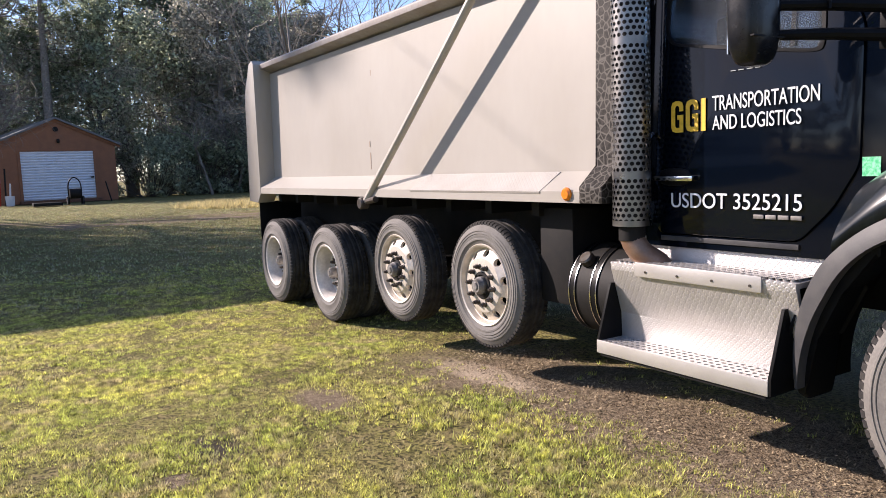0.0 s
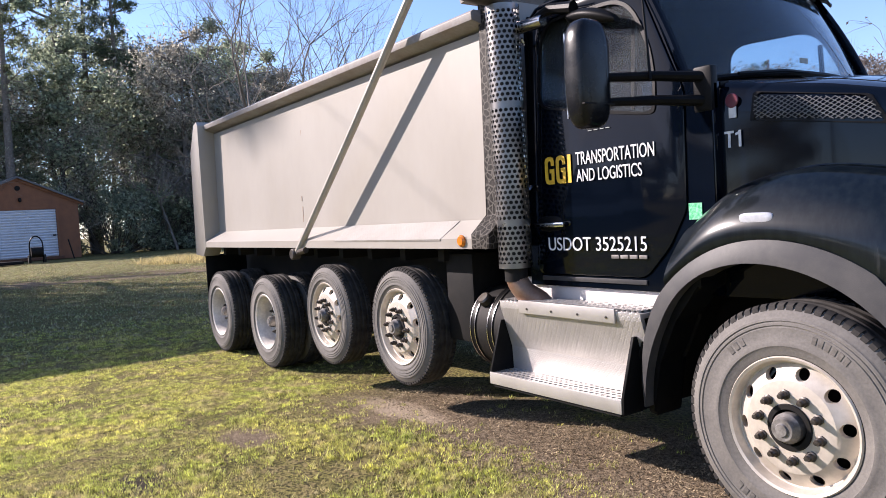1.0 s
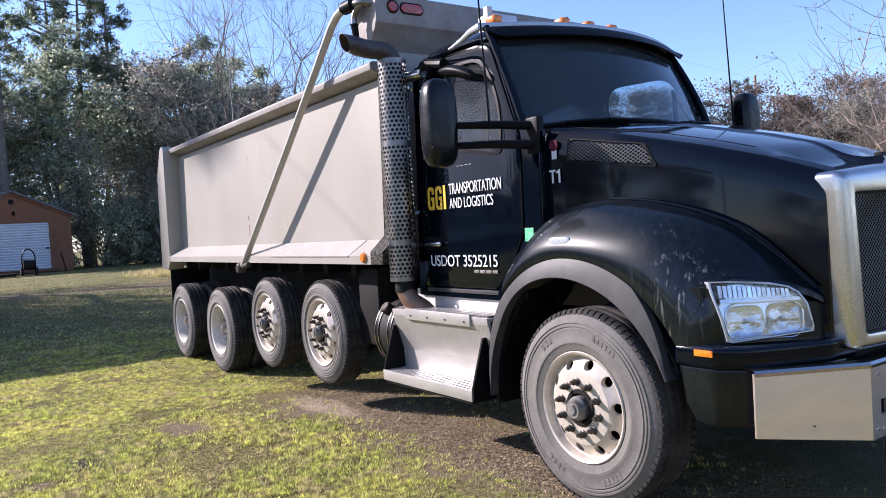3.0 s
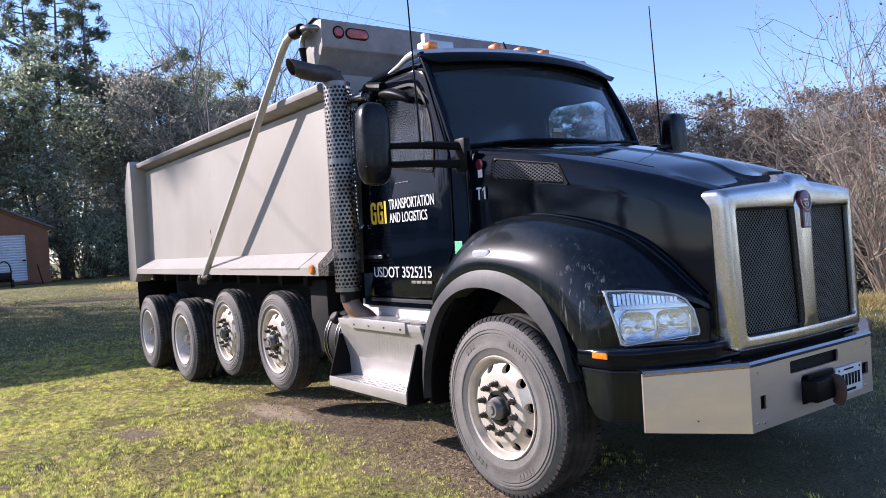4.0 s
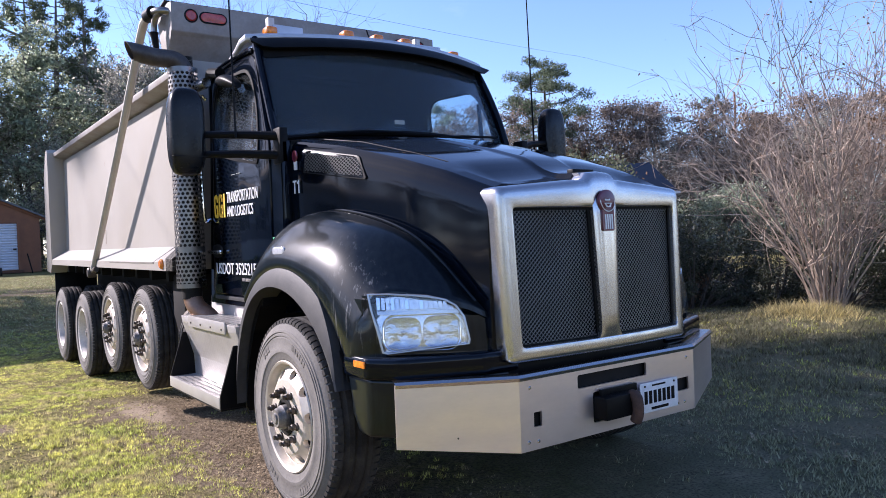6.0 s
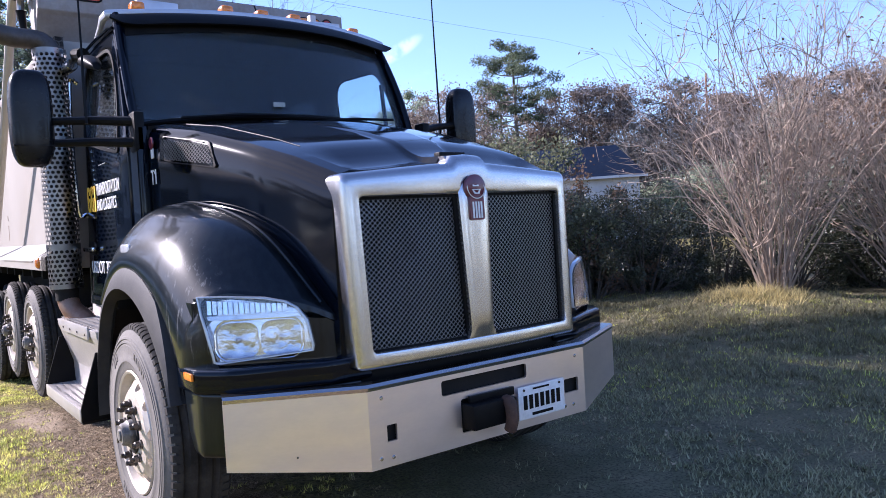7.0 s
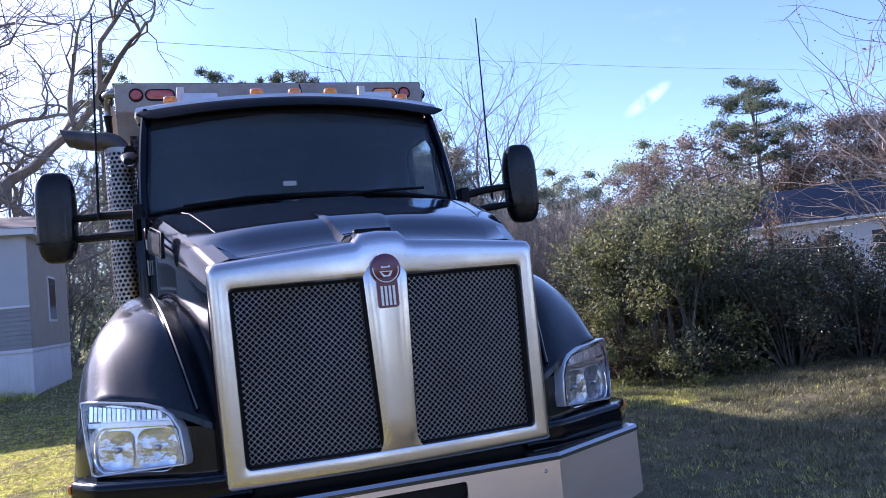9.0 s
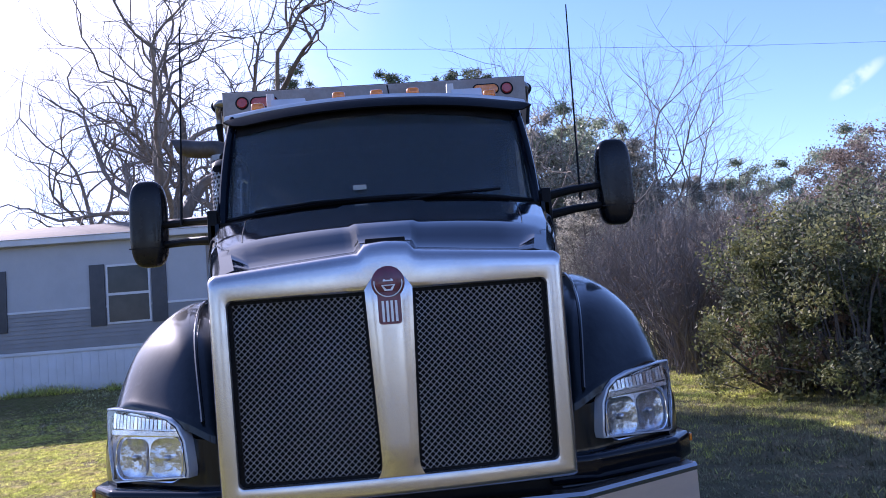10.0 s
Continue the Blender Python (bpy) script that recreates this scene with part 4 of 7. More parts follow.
def soften(outline, reach=0.05):
    """The outline with its corners rounded."""
    out, n = [], len(outline)
    for i in range(n):
        p, a, b = (np.array(outline[k % n], float) for k in (i, i - 1, i + 1))
        u, v = (q - p for q in (a, b))
        lu, lv = np.linalg.norm(u), np.linalg.norm(v)
        u, v = u / lu * min(reach, 0.45 * lu), v / lv * min(reach, 0.45 * lv)
        out += [tuple(p + u * (1 - t) ** 2 + v * t * t) for t in (0.0, 0.33, 0.67, 1.0)]
    return out


SIDE = [(-1.92, 1.06), (-0.50, 1.06), (-0.50, 2.12), (-0.69, 2.20), (-0.97, 2.81), (-1.06, 2.845), (-1.78, 2.85), (-1.92, 2.76)]
DOOR = [(-1.83, 1.13), (-0.95, 1.13), (-0.78, 1.30), (-0.66, 1.50), (-0.65, 2.13), (-0.715, 2.24), (-0.965, 2.755), (-1.05, 2.795), (-1.76, 2.80), (-1.83, 2.73)]
WINDOW = [(-1.75, 2.19), (-1.2, 2.09), (-0.87, 2.03), (-0.84, 2.06), (-0.845, 2.22), (-0.885, 2.40), (-1.0, 2.62), (-1.12, 2.70), (-1.66, 2.72), (-1.75, 2.64)]
DOOR, WINDOW = soften(DOOR), soften(WINDOW, 0.09)
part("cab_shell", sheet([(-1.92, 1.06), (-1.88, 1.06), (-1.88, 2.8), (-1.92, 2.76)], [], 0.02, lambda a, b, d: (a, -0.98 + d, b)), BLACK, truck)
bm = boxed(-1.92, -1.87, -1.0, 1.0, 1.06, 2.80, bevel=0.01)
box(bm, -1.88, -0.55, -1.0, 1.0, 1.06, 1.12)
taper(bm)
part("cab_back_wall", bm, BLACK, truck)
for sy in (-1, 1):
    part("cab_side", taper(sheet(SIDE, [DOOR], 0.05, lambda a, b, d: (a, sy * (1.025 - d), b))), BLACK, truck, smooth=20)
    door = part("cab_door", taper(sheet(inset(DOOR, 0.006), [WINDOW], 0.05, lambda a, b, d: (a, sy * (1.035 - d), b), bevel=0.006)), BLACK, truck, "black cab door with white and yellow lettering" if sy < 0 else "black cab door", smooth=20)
    glass = part("door_window", taper(sheet(inset(WINDOW, -0.004), [], 0.006, lambda a, b, d: (a, sy * (1.018 - d), b))), GLASS, door, "tinted door window")
    glass.visible_shadow = False
    part("window_seal", taper(sheet(inset(WINDOW, -0.014), [inset(WINDOW, 0.008)], 0.012, lambda a, b, d: (a, sy * (1.041 - d), b))), DARK, door)
    part("window_divider", taper(boxed(-1.02, -0.995, sy * 1.005 - 0.012, sy * 1.005 + 0.012, 2.07, 2.58)), DARK, door)
    part("handle_cup", blob((-1.70, sy * 1.034, 1.455), (0.115, 0.012, 0.05)), DARK, door)
    part("door_handle", boxed(-1.83, -1.55, sy * 1.06 - 0.012, sy * 1.06 + 0.012, 1.432, 1.462, bevel=0.008), CHROME, door, "chrome door handle")
    part("door_sill", boxed(-1.80, -0.95, sy * 1.02 - 0.015, sy * 1.02 + 0.015, 1.095, 1.122, bevel=0.004), TRIM, truck)


def bow(y, half):
    return 1 - min(1.0, abs(y) / half) ** 2


# roof: a crowned panel that rolls over into the sides and the back
roof_rows = []
for g in np.linspace(-1, 1, 49):
    k = bow(g, 1.0)
    across, side = min(1.0, abs(g) / 0.80), max(0.0, (abs(g) - 0.80) / 0.20)
    y = math.copysign(0.80 * across + 0.172 * math.sin(side * math.pi / 2), g)
    drop = 0.135 * (1 - math.cos(side * math.pi / 2))
    zc, xf = 2.925 + 0.035 * (1 - across ** 2) - drop, -1.06 + 0.11 * k
    roof_rows.append([(xf, y, zc - 0.035), (xf - 0.05, y, zc - 0.006), (xf - 0.2, y, zc + 0.004), (-1.5, y, zc + 0.010), (-1.74, y, zc), (-1.84, 0.985 * y, zc - 0.035), (-1.90, 0.965 * y, zc - 0.095), (-1.92, 0.95 * y, zc - 0.17)])
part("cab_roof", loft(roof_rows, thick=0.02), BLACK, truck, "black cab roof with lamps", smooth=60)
for sy in (-1, 1):
    part("drip_rail", tube([(-0.99, sy * 0.985, 2.805), (-1.08, sy * 0.985, 2.822), (-1.45, sy * 0.985, 2.828), (-1.78, sy * 0.985, 2.820), (-1.88, sy * 0.975, 2.76)], 0.010, 8), BLACK, truck)
ws = []
for f in np.linspace(0, 1, 7):
    row = []
    for y in np.linspace(-1, 1, 25):
        k = bow(y, 1.0)
        lo, hi = np.array((-0.70 + 0.19 * k, 0.955 * y, 2.175 + 0.055 * k)), np.array((-1.035 + 0.175 * k, 0.925 * y, 2.885 + 0.05 * k))
        row.append(lo + (hi - lo) * f + np.array((0.02, 0, 0.01)) * math.sin(math.pi * f))
    ws.append(row)
shield_glass = part("windshield", loft(ws, thick=0.006), SCREEN, truck, "wide dark curved windshield", smooth=60)
shield_glass.visible_shadow = False
for sy in (-1, 1):
    part("windshield_pillar", tube(smooth_path([(-0.66, sy * 0.975, 2.14), (-0.76, sy * 0.975, 2.40), (-0.89, sy * 0.965, 2.66), (-1.03, sy * 0.945, 2.90)], 10).tolist(), 0.026, 10), BLACK, truck)
part("windshield_seal", tube([(-0.69 + 0.19 * bow(y, 1), 0.955 * y, 2.17 + 0.055 * bow(y, 1)) for y in np.linspace(-1, 1, 25)], 0.017, 8), DARK, truck)
part("sun_band", loft([[(-0.985 + 0.19 * bow(y, 1) + dx, 0.925 * y, z + 0.05 * bow(y, 1)) for y in np.linspace(-1, 1, 25)] for dx, z in ((0.03, 2.755), (-0.04, 2.875))]), CHASSIS, truck)
# sun visor over the windshield
rows = []
for y in np.linspace(-1, 1, 31):
    k = bow(y, 1.0)
    e = max(0.0, abs(y) - 0.86) / 0.14
    rows.append([(-1.08 + 0.20 * k, 0.985 * y + 0.015, 2.920 + 0.022 * k), (-1.05 + 0.23 * k, 0.995 * y + 0.02, 2.912 + 0.022 * k), (-1.00 + 0.25 * k, 1.01 * y + 0.025, 2.876 + 0.024 * k + 0.012 * e),
                 (-0.965 + 0.26 * k, 1.03 * y + 0.03, 2.812 + 0.032 * k + 0.055 * e * e)])
part("sun_visor", loft(rows, thick=0.012), DARK, truck, "black curved sun visor", smooth=50)
# strip ends drawn back along the roof edge as its pale sky highlight
edge_glint = [(-1.42, 0.980, 2.836), (-1.24, 0.990, 2.866), (-1.13, 0.998, 2.892)]
edge = [(x, -y, z) for x, y, z in edge_glint] + [(-1.06 + 0.225 * bow(y, 1), 1.0 * y + 0.012, 2.906 + 0.024 * bow(y, 1)) for y in np.linspace(-1, 1, 31)] + edge_glint[::-1]
part("visor_edge", tube(edge, [0.010, 0.018, 0.024] + [0.028] * 31 + [0.024, 0.018, 0.010], 10), VISORTOP, truck, "bright strip along the visor")
for ly in (-0.79, -0.235, 0.02, 0.265, 0.80):
    lamp = blob((-1.03 - 0.10 * (abs(ly) > 0.5), ly, 3.008 - 0.018 * (abs(ly) > 0.5)), (0.055, 0.044, 0.032), power=4)
    part("roof_lamp", lamp, AMBER, truck, "amber roof marker lamp")
for hy, hw in ((-0.60, 0.12), (0.66, 0.11)):
    part("roof_horn", boxed(-1.40, -1.24, hy - hw, hy + hw, 2.94, 3.085, bevel=0.012), VISORTOP, truck, "low grey box on the roof")
    part("horn_post", boxed(-1.30, -1.25, hy - hw - 0.03, hy - hw + 0.02, 2.93, 3.13, bevel=0.006), SKIRTWHITE, truck)
part("roof_aerial", tube([(-1.25, 0.12, 2.99), (-1.31, 0.10, 3.16)], 0.006, 6), DARK, truck)
# inside
bm = boxed(-0.95, -0.66, -0.93, 0.93, 1.75, 2.10, bevel=0.04)
box(bm, -0.72, -0.58, -0.80, 0.80, 2.0, 2.14, bevel=0.02)
part("dashboard", bm, INTERIOR, truck)
for sy in (-1, 1):
    seat = part("cab_seat", boxed(-1.55, -1.12, sy * 0.52 - 0.24, sy * 0.52 + 0.24, 1.55, 1.72, bevel=0.05), INTERIOR, truck)
    part("seat_back", boxed(-1.66, -1.52, sy * 0.52 - 0.23, sy * 0.52 + 0.23, 1.65, 2.34, bevel=0.05), INTERIOR, seat)
wheel_pts = [(-0.98 + 0.07 * math.sin(a), 0.52 + 0.21 * math.cos(a), 2.02 + 0.19 * math.sin(a)) for a in np.linspace(0, 2 * math.pi, 25)]
part("steering_wheel", tube(wheel_pts, 0.016, 8), INTERIOR, truck)
part("windshield_sticker", boxed(-0.522, -0.518, -0.165, -0.085, 2.287, 2.316), STICKER, truck, "small pale inspection sticker")
for wy0, wy1 in ((-0.75, -0.05), (0.05, 0.72)):
    part("wiper", tube([(-0.52, wy0, 2.195), (-0.475, (wy0 + wy1) / 2, 2.222), (-0.50, wy1, 2.232)], 0.010, 6), DARK, truck)

# lettering on the door
yl = -1.0425
lettering("lettering", "TRANSPORTATION", -1.44, 1.800, 0.078, 0.59, yl, WHITE, truck)
lettering("lettering", "AND LOGISTICS", -1.44, 1.700, 0.074, 0.50, yl, WHITE, truck)
lettering("lettering", "USDOT 3525215", -1.715, 1.285, 0.082, 0.785, yl, WHITE, truck)



def rounded(x0, x1, z0, z1, r, n=4):
    out = []
    for cx, cz, a0 in ((x1 - r, z1 - r, 0), (x0 + r, z1 - r, 90), (x0 + r, z0 + r, 180), (x1 - r, z0 + r, 270)):
        out += [(cx + r * math.cos(radians(a0 + 90 * i / n)), cz + r * math.sin(radians(a0 + 90 * i / n))) for i in range(n + 1)]
    return out


for gx in (-1.715, -1.615):
    hook = [(gx + 0.082, 1.815), (gx + 0.082, 1.842), (gx + 0.074, 1.863), (gx + 0.052, 1.872), (gx + 0.03, 1.872), (gx + 0.008, 1.863), (gx, 1.842), (gx, 1.73), (gx + 0.008, 1.709), (gx + 0.03, 1.70), (gx + 0.082, 1.70),
            (gx + 0.082, 1.795), (gx + 0.042, 1.795), (gx + 0.042, 1.770), (gx + 0.057, 1.770), (gx + 0.057, 1.726), (gx + 0.034, 1.726), (gx + 0.026, 1.736), (gx + 0.026, 1.836), (gx + 0.034, 1.846), (gx + 0.048, 1.846), (gx + 0.056, 1.836), (gx + 0.056, 1.815)]
    part("logo_shape", sheet(hook, [], 0.003, lambda a, b, d: (a, yl + d, b)), YELLOW, truck, "yellow logo shape", smooth=0)
part("logo_shape", boxed(-1.515, -1.485, yl, yl + 0.003, 1.70, 1.872), YELLOW, truck, "yellow logo shape")
for i in range(4):
    part("model_badge", boxed(-1.19 + 0.068 * i, -1.133 + 0.068 * i, yl - 0.004, yl + 0.002, 1.241, 1.262, bevel=0.002), HUBCAP, truck, "silver badge shape")
for nx in (-1.33, -1.285, -1.235, -1.19):
    part("door_note", boxed(nx, nx + 0.03, yl, yl + 0.003, 1.991, 1.995), STICKER, truck, "small white line of lettering")
part("green_sticker", boxed(-0.655, -0.575, -1.030, -1.026, 1.45, 1.535), GREEN, truck, "square green permit sticker")

# -- hood --
HX = np.array((-0.50, 0.0, 0.5, 0.8, 1.085))


def crown(a):
    """How far the grille's upper edge rises over its corners."""
    k = min(1.0, max(0.0, (0.108 - abs(a)) / 0.028))
    return 0.053 * (1 - min(1.0, abs(a) / 0.66)) + 0.030 * k * k * (3 - 2 * k)


def hood_w(x):
    return float(np.interp(x, (-0.50, 0.0, 0.6, 1.085), (0.962, 0.897, 0.788, 0.672)))


def hood_edge(x):
    return float(np.interp(x, HX, (2.135, 2.050, 1.925, 1.836, 1.730)))


def hood_side(x, z):
    """Half width of the hood at a height on its side, with the rolled shoulder."""
    up = z - hood_edge(x)
    return hood_w(x) - float(np.interp(up, (-0.16, -0.09, -0.035, -0.004), (0.0, 0.005, 0.018, 0.046)))


rows = []
for x in np.linspace(-0.50, 1.085, 34):
    w, ze, zc = hood_w(x), hood_edge(x), float(np.interp(x, HX, (2.19, 2.115, 1.99, 1.898, 1.785)))
    zb = 1.05 if x < 0.6 else 1.05 - 0.12 * (x - 0.6) / 0.48
    half = [(w, zb), (w, zb + 0.3), (w, ze - 0.16), (w - 0.005, ze - 0.09), (w - 0.018, ze - 0.035), (w - 0.046, ze - 0.002), (w - 0.095, ze + 0.014)]
    fore = min(1.0, max(0.0, (x - 0.72) / 0.365))
    fore = fore * fore * (3 - 2 * fore)
    spine = 0.098 + 0.17 * (1.085 - x) / 1.585
    inner = w - 0.16
    for y in (inner, inner * 0.8 + spine * 0.2, inner * 0.6 + spine * 0.4, inner * 0.4 + spine * 0.6, spine + 0.10, spine + 0.05, spine + 0.018, spine + 0.008, spine - 0.010, spine - 0.024, spine * 0.6, spine * 0.25):
        z = ze + (zc - ze) * (1 - (y / w) ** 2.2)
        z = z * (1 - fore) + (1.730 + 0.053 * (1 - y / 0.66)) * fore
        if y < spine:
            z += 0.011 + 0.021 * fore
        elif y < spine + 0.011:
            z += 0.003
        half.append((y, z))
    rows.append([(x, -y, z) for y, z in half] + [(x, y, z) for y, z in half[::-1]])
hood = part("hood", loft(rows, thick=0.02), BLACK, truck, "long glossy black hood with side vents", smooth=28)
for sy in (-1, 1):
    seam = [(x, sy * (hood_w(x) * 0.80), hood_edge(x) + (float(np.interp(x, HX, (2.19, 2.115, 1.99, 1.898, 1.785))) - hood_edge(x)) * (1 - 0.80 ** 2.2) + 0.0005) for x in np.linspace(-0.46, 0.70, 16)]
    part("hood_seam", tube(seam, 0.0022, 5), DARK, hood)
tx, ty = -0.475, -hood_w(-0.43) - 0.008
for shape in ([(0, 0.070), (0, 0.082), (0.052, 0.082), (0.052, 0.070), (0.033, 0.070), (0.033, 0), (0.019, 0), (0.019, 0.070)],
              [(0.062, 0.058), (0.062, 0.069), (0.074, 0.073), (0.081, 0.082), (0.092, 0.082), (0.092, 0), (0.078, 0), (0.078, 0.062)]):
    part("lettering", sheet(shape, [], 0.003, lambda a, b, d: (tx + a, ty + d, 1.80 + b)), WHITE, hood, smooth=0)
part("hood_slot", boxed(1.030, 1.075, -0.078, 0.078, 1.790, 1.829, bevel=0.006), DARK, hood, "dark air slot over the grille crown")
for sy in (-1, 1):
    def side(a, b, d=0.0):
        return (a, sy * (hood_side(a, b) + 0.010 - d), b)
    out = [(-0.338, 1.92), (-0.326, 2.05), (-0.31, 2.058), (0.165, 1.975), (0.19, 1.965), (0.262, 1.842), (0.25, 1.832)]
    part("side_vent", sheet(out, [inset(out, 0.022)], 0.012, side), DARK, hood, "black mesh vent on the hood side")
    part("vent_backing", sheet(inset(out, 0.01), [], 0.004, lambda a, b, d: side(a, b, d + 0.010)), CHASSIS, hood)
    bm = bmesh.new()
    for k in range(-10, 26):
        for s in (-1, 1):
            a0 = -0.34 + k * 0.031
            p = []
            for q in np.linspace(0, 1, 40):
                xx, zz = a0 + s * (q - 0.5) * 0.22 * 1.5, 1.84 + q * 0.22
                top = np.interp(xx, (-0.325, 0.185, 0.25), (2.045, 1.960, 1.85))
                low = np.interp(xx, (-0.33, 0.24), (1.93, 1.85))
                if -0.32 < xx < 0.24 and low < zz < top:
                    p.append(side(xx, zz, -0.003))
            if len(p) > 3:
                tube(p[::6] + [p[-1]], 0.0022, 4, bm)
    part("vent_mesh", bm, VENTMESH, hood)
    # round enamel badge on the cowl
    by = sy * (hood_w(-0.42) + 0.008)
    part("side_badge", disc((-0.425, by, 2.03), (0, sy, 0), 0.036, 0.008, 20, bevel=0.003), EMBLEM, hood, "small dark red round badge")
    part("badge_tail", boxed(-0.445, -0.405, by - 0.004, by + 0.004, 1.945, 2.0, bevel=0.002), WHITE, hood)
    part("cowl_panel", boxed(-0.66, -0.49, sy * 0.99 - 0.03, sy * 0.99 + 0.03, 1.10, 2.14, bevel=0.012), BLACK, truck)
part("cowl_top", loft([[(-0.70 + 0.19 * bow(y, 1), 0.95 * y, 2.16 + 0.05 * bow(y, 1)), ] + [(-0.49, 0.955 * y, 2.135 + 0.045 * bow(y, 1))] for y in np.linspace(-1, 1, 21)], thick=0.02), DARK, truck)

# -- fenders: rails over the wheel arch, from the cowl to the headlamp --
TH = np.linspace(133, 27, 56)


def rail(values):
    return smooth_path([(v,) for v in values], len(TH))[:, 0]


def arch(cx, cz, a_rear, a_front, b):
    t = np.radians(TH)
    a = np.where(TH > 90, a_rear, a_front)
    return cx + a * np.cos(t), cz + b * np.sin(t)


outx, outz = arch(-0.13, 0.48, 0.80, 0.88, 0.875)
shx, shz, shy = rail((-0.67, -0.42, -0.08, 0.42, 0.765)), rail((1.21, 1.425, 1.475, 1.42, 1.245)), rail((-1.205, -1.19, -1.185, -1.185, -1.175))
rx, rz, ry = rail((-0.57, -0.25, 0.14, 0.68, 1.07)), rail((1.46, 1.635, 1.665, 1.51, 1.16)), rail((-0.985, -0.955, -0.93, -0.845, -0.735))
A, B = np.array((0.772, -1.190)), np.array((1.052, -0.752))
along = (B - A) / np.linalg.norm(B - A)
outward = np.array((along[1], -along[0]))


def lamp_at(s, z, d):
    lean = -0.16 * max(0.0, z - 1.05)
    p = A + along * s + outward * (d + lean + 0.02 * math.sin(math.pi * min(1, max(0, s / 0.52))))
    return (p[0], p[1], z)


LAMP = [(0.016, 1.241), (0.12, 1.240), (0.30, 1.226), (0.39, 1.205), (0.440, 1.175), (0.478, 1.12), (0.50, 1.01), (0.495, 0.987), (0.105, 0.955), (0.080, 0.962), (0.055, 1.07), (0.03, 1.165)]
rows = []
for i in range(len(TH)):
    S, R = np.array((shx[i], shy[i], shz[i])), np.array((rx[i], ry[i], rz[i]))
    o = np.array((outx[i], -1.225, outz[i]))
    full = min(1.0, max(0.0, (TH[i] - 29) / 30))
    inner = np.array((rx[i] - 0.015, -hood_w(min(rx[i], 1.08)) + 0.01, rz[i] - 0.035))
    line = smooth_path([o + np.array((0, 0.02, 0)), o + np.array((0, 0.004, 0.004)), o * 0.45 + S * 0.55 + np.array((0, -0.012 - 0.004 * full, 0.004)), S * 0.86 + R * 0.14 + np.array((0, -0.014 * full, 0.008 + 0.018 * full)),
                        (S + R) / 2 + np.array((0, -0.012 * full, 0.028 + 0.034 * full)), S * 0.15 + R * 0.85 + np.array((0, 0, 0.014 + 0.012 * full)), R * 0.55 + inner * 0.45 + np.array((0, 0, -0.004)), inner], 30)
    rows.append([tuple(p) for p in line])
# the last stretch turns the corner to the lamp's outer edge
last = [np.array(p) for p in rows[-1]]
top = max(range(len(last)), key=lambda n: (last[n][2] if last[n][1] < -1.1 else 0))
for k in range(1, 9):
    row = []
    for n, p in enumerate(last):
        if n < top:
            z = max(p[2], 0.93)
            s0 = float(np.interp(z, (0.955, 0.962, 1.07, 1.165, 1.243), (0.105, 0.080, 0.055, 0.03, 0.010)))
            f = np.array(lamp_at(s0 + 0.008, z, 0.024))
            bend = np.array((A[0] - 0.035 + 0.03 * (z > 1.2), p[1] + 0.004, z))
            t = k / 8
            row.append(tuple(p * (1 - t) ** 2 + bend * 2 * t * (1 - t) + f * t * t))
        else:
            row.append(tuple(p + np.array((0.0006 * k, 0, -0.0035 * k))))
    rows.append(row)
fender = part("fender", loft(rows, thick=0.012), FENDER, truck, "scuffed black bulging front fender", smooth=60)
other = mirrored(fender)
bead = part("fender_seam", tube([(rx[i] + 0.004, ry[i] + 0.012, rz[i] - 0.002) for i in range(4, len(TH) - 1)], 0.008, 6), FENDER, truck)
mirrored(bead)
flare_rows = []
THL = np.linspace(180, 21, 46)
for t in np.radians(THL):
    deg = math.degrees(t)
    ar, ao = (0.74 - 0.10 * min(1.0, (deg - 90) / 55) if deg > 90 else 0.79), (0.80 - 0.09 * max(0.0, (deg - 137) / 43) if deg > 90 else 0.88)
    lip = np.array((-0.17 + ar * math.cos(t), -1.255, 0.48 + 0.77 * math.sin(t)))
    out = np.array((-0.13 + ao * math.cos(t), -1.225, 0.48 + 0.875 * math.sin(t)))
    if deg < 56:
        out = lip + (out - lip) * max(0.12, (deg - 20) / 36)
    flare_rows.append([lip + np.array((0, 0.16, -0.0)), lip + np.array((0, 0.012, 0)), lip, lip * 0.5 + out * 0.5 + np.array((0, -0.006, 0)), out, out + np.array((0, 0.05, 0))])
flare = part("fender_flare", loft(flare_rows, thick=0.008), TRIM, truck, "matt grey plastic wheel-arch flare", smooth=32)
mirrored(flare)
guard_rows = []
for t in np.radians(np.linspace(184, 24, 36)):
    a = 0.80 if t > math.pi / 2 else 0.85
    guard_rows.append([(-0.15 + a * math.cos(t) * 0.98, y, 0.48 + 0.80 * math.sin(t)) for y in (-1.2, -0.9, -0.60)])
liner = part("wheel_well", loft(guard_rows, thick=0.01), CHASSIS, truck)
mirrored(liner)
rear_fill = part("fender_rear", prism([(-0.85, 0.44), (-0.83, 0.80), (-0.70, 1.12), (-0.62, 1.24), (-0.56, 1.34), (-0.48, 1.36), (-0.48, 1.12), (-0.66, 0.95), (-0.77, 0.72), (-0.79, 0.42)], -1.19, -0.98, "y", bevel=0.02), DARK, truck)
mirrored(rear_fill)
LAMPWHITE2 = material("frosted_lamp_lens", (0.48, 0.49, 0.52), 0.2, second=(0.38, 0.39, 0.42), scale=40, coat=0.5)
fl = part("fender_lamp", blob((-0.165, -1.195, 1.452), (0.085, 0.022, 0.026), power=4), LAMPWHITE2, truck, "clear fender side lamp")
mirrored(fl)

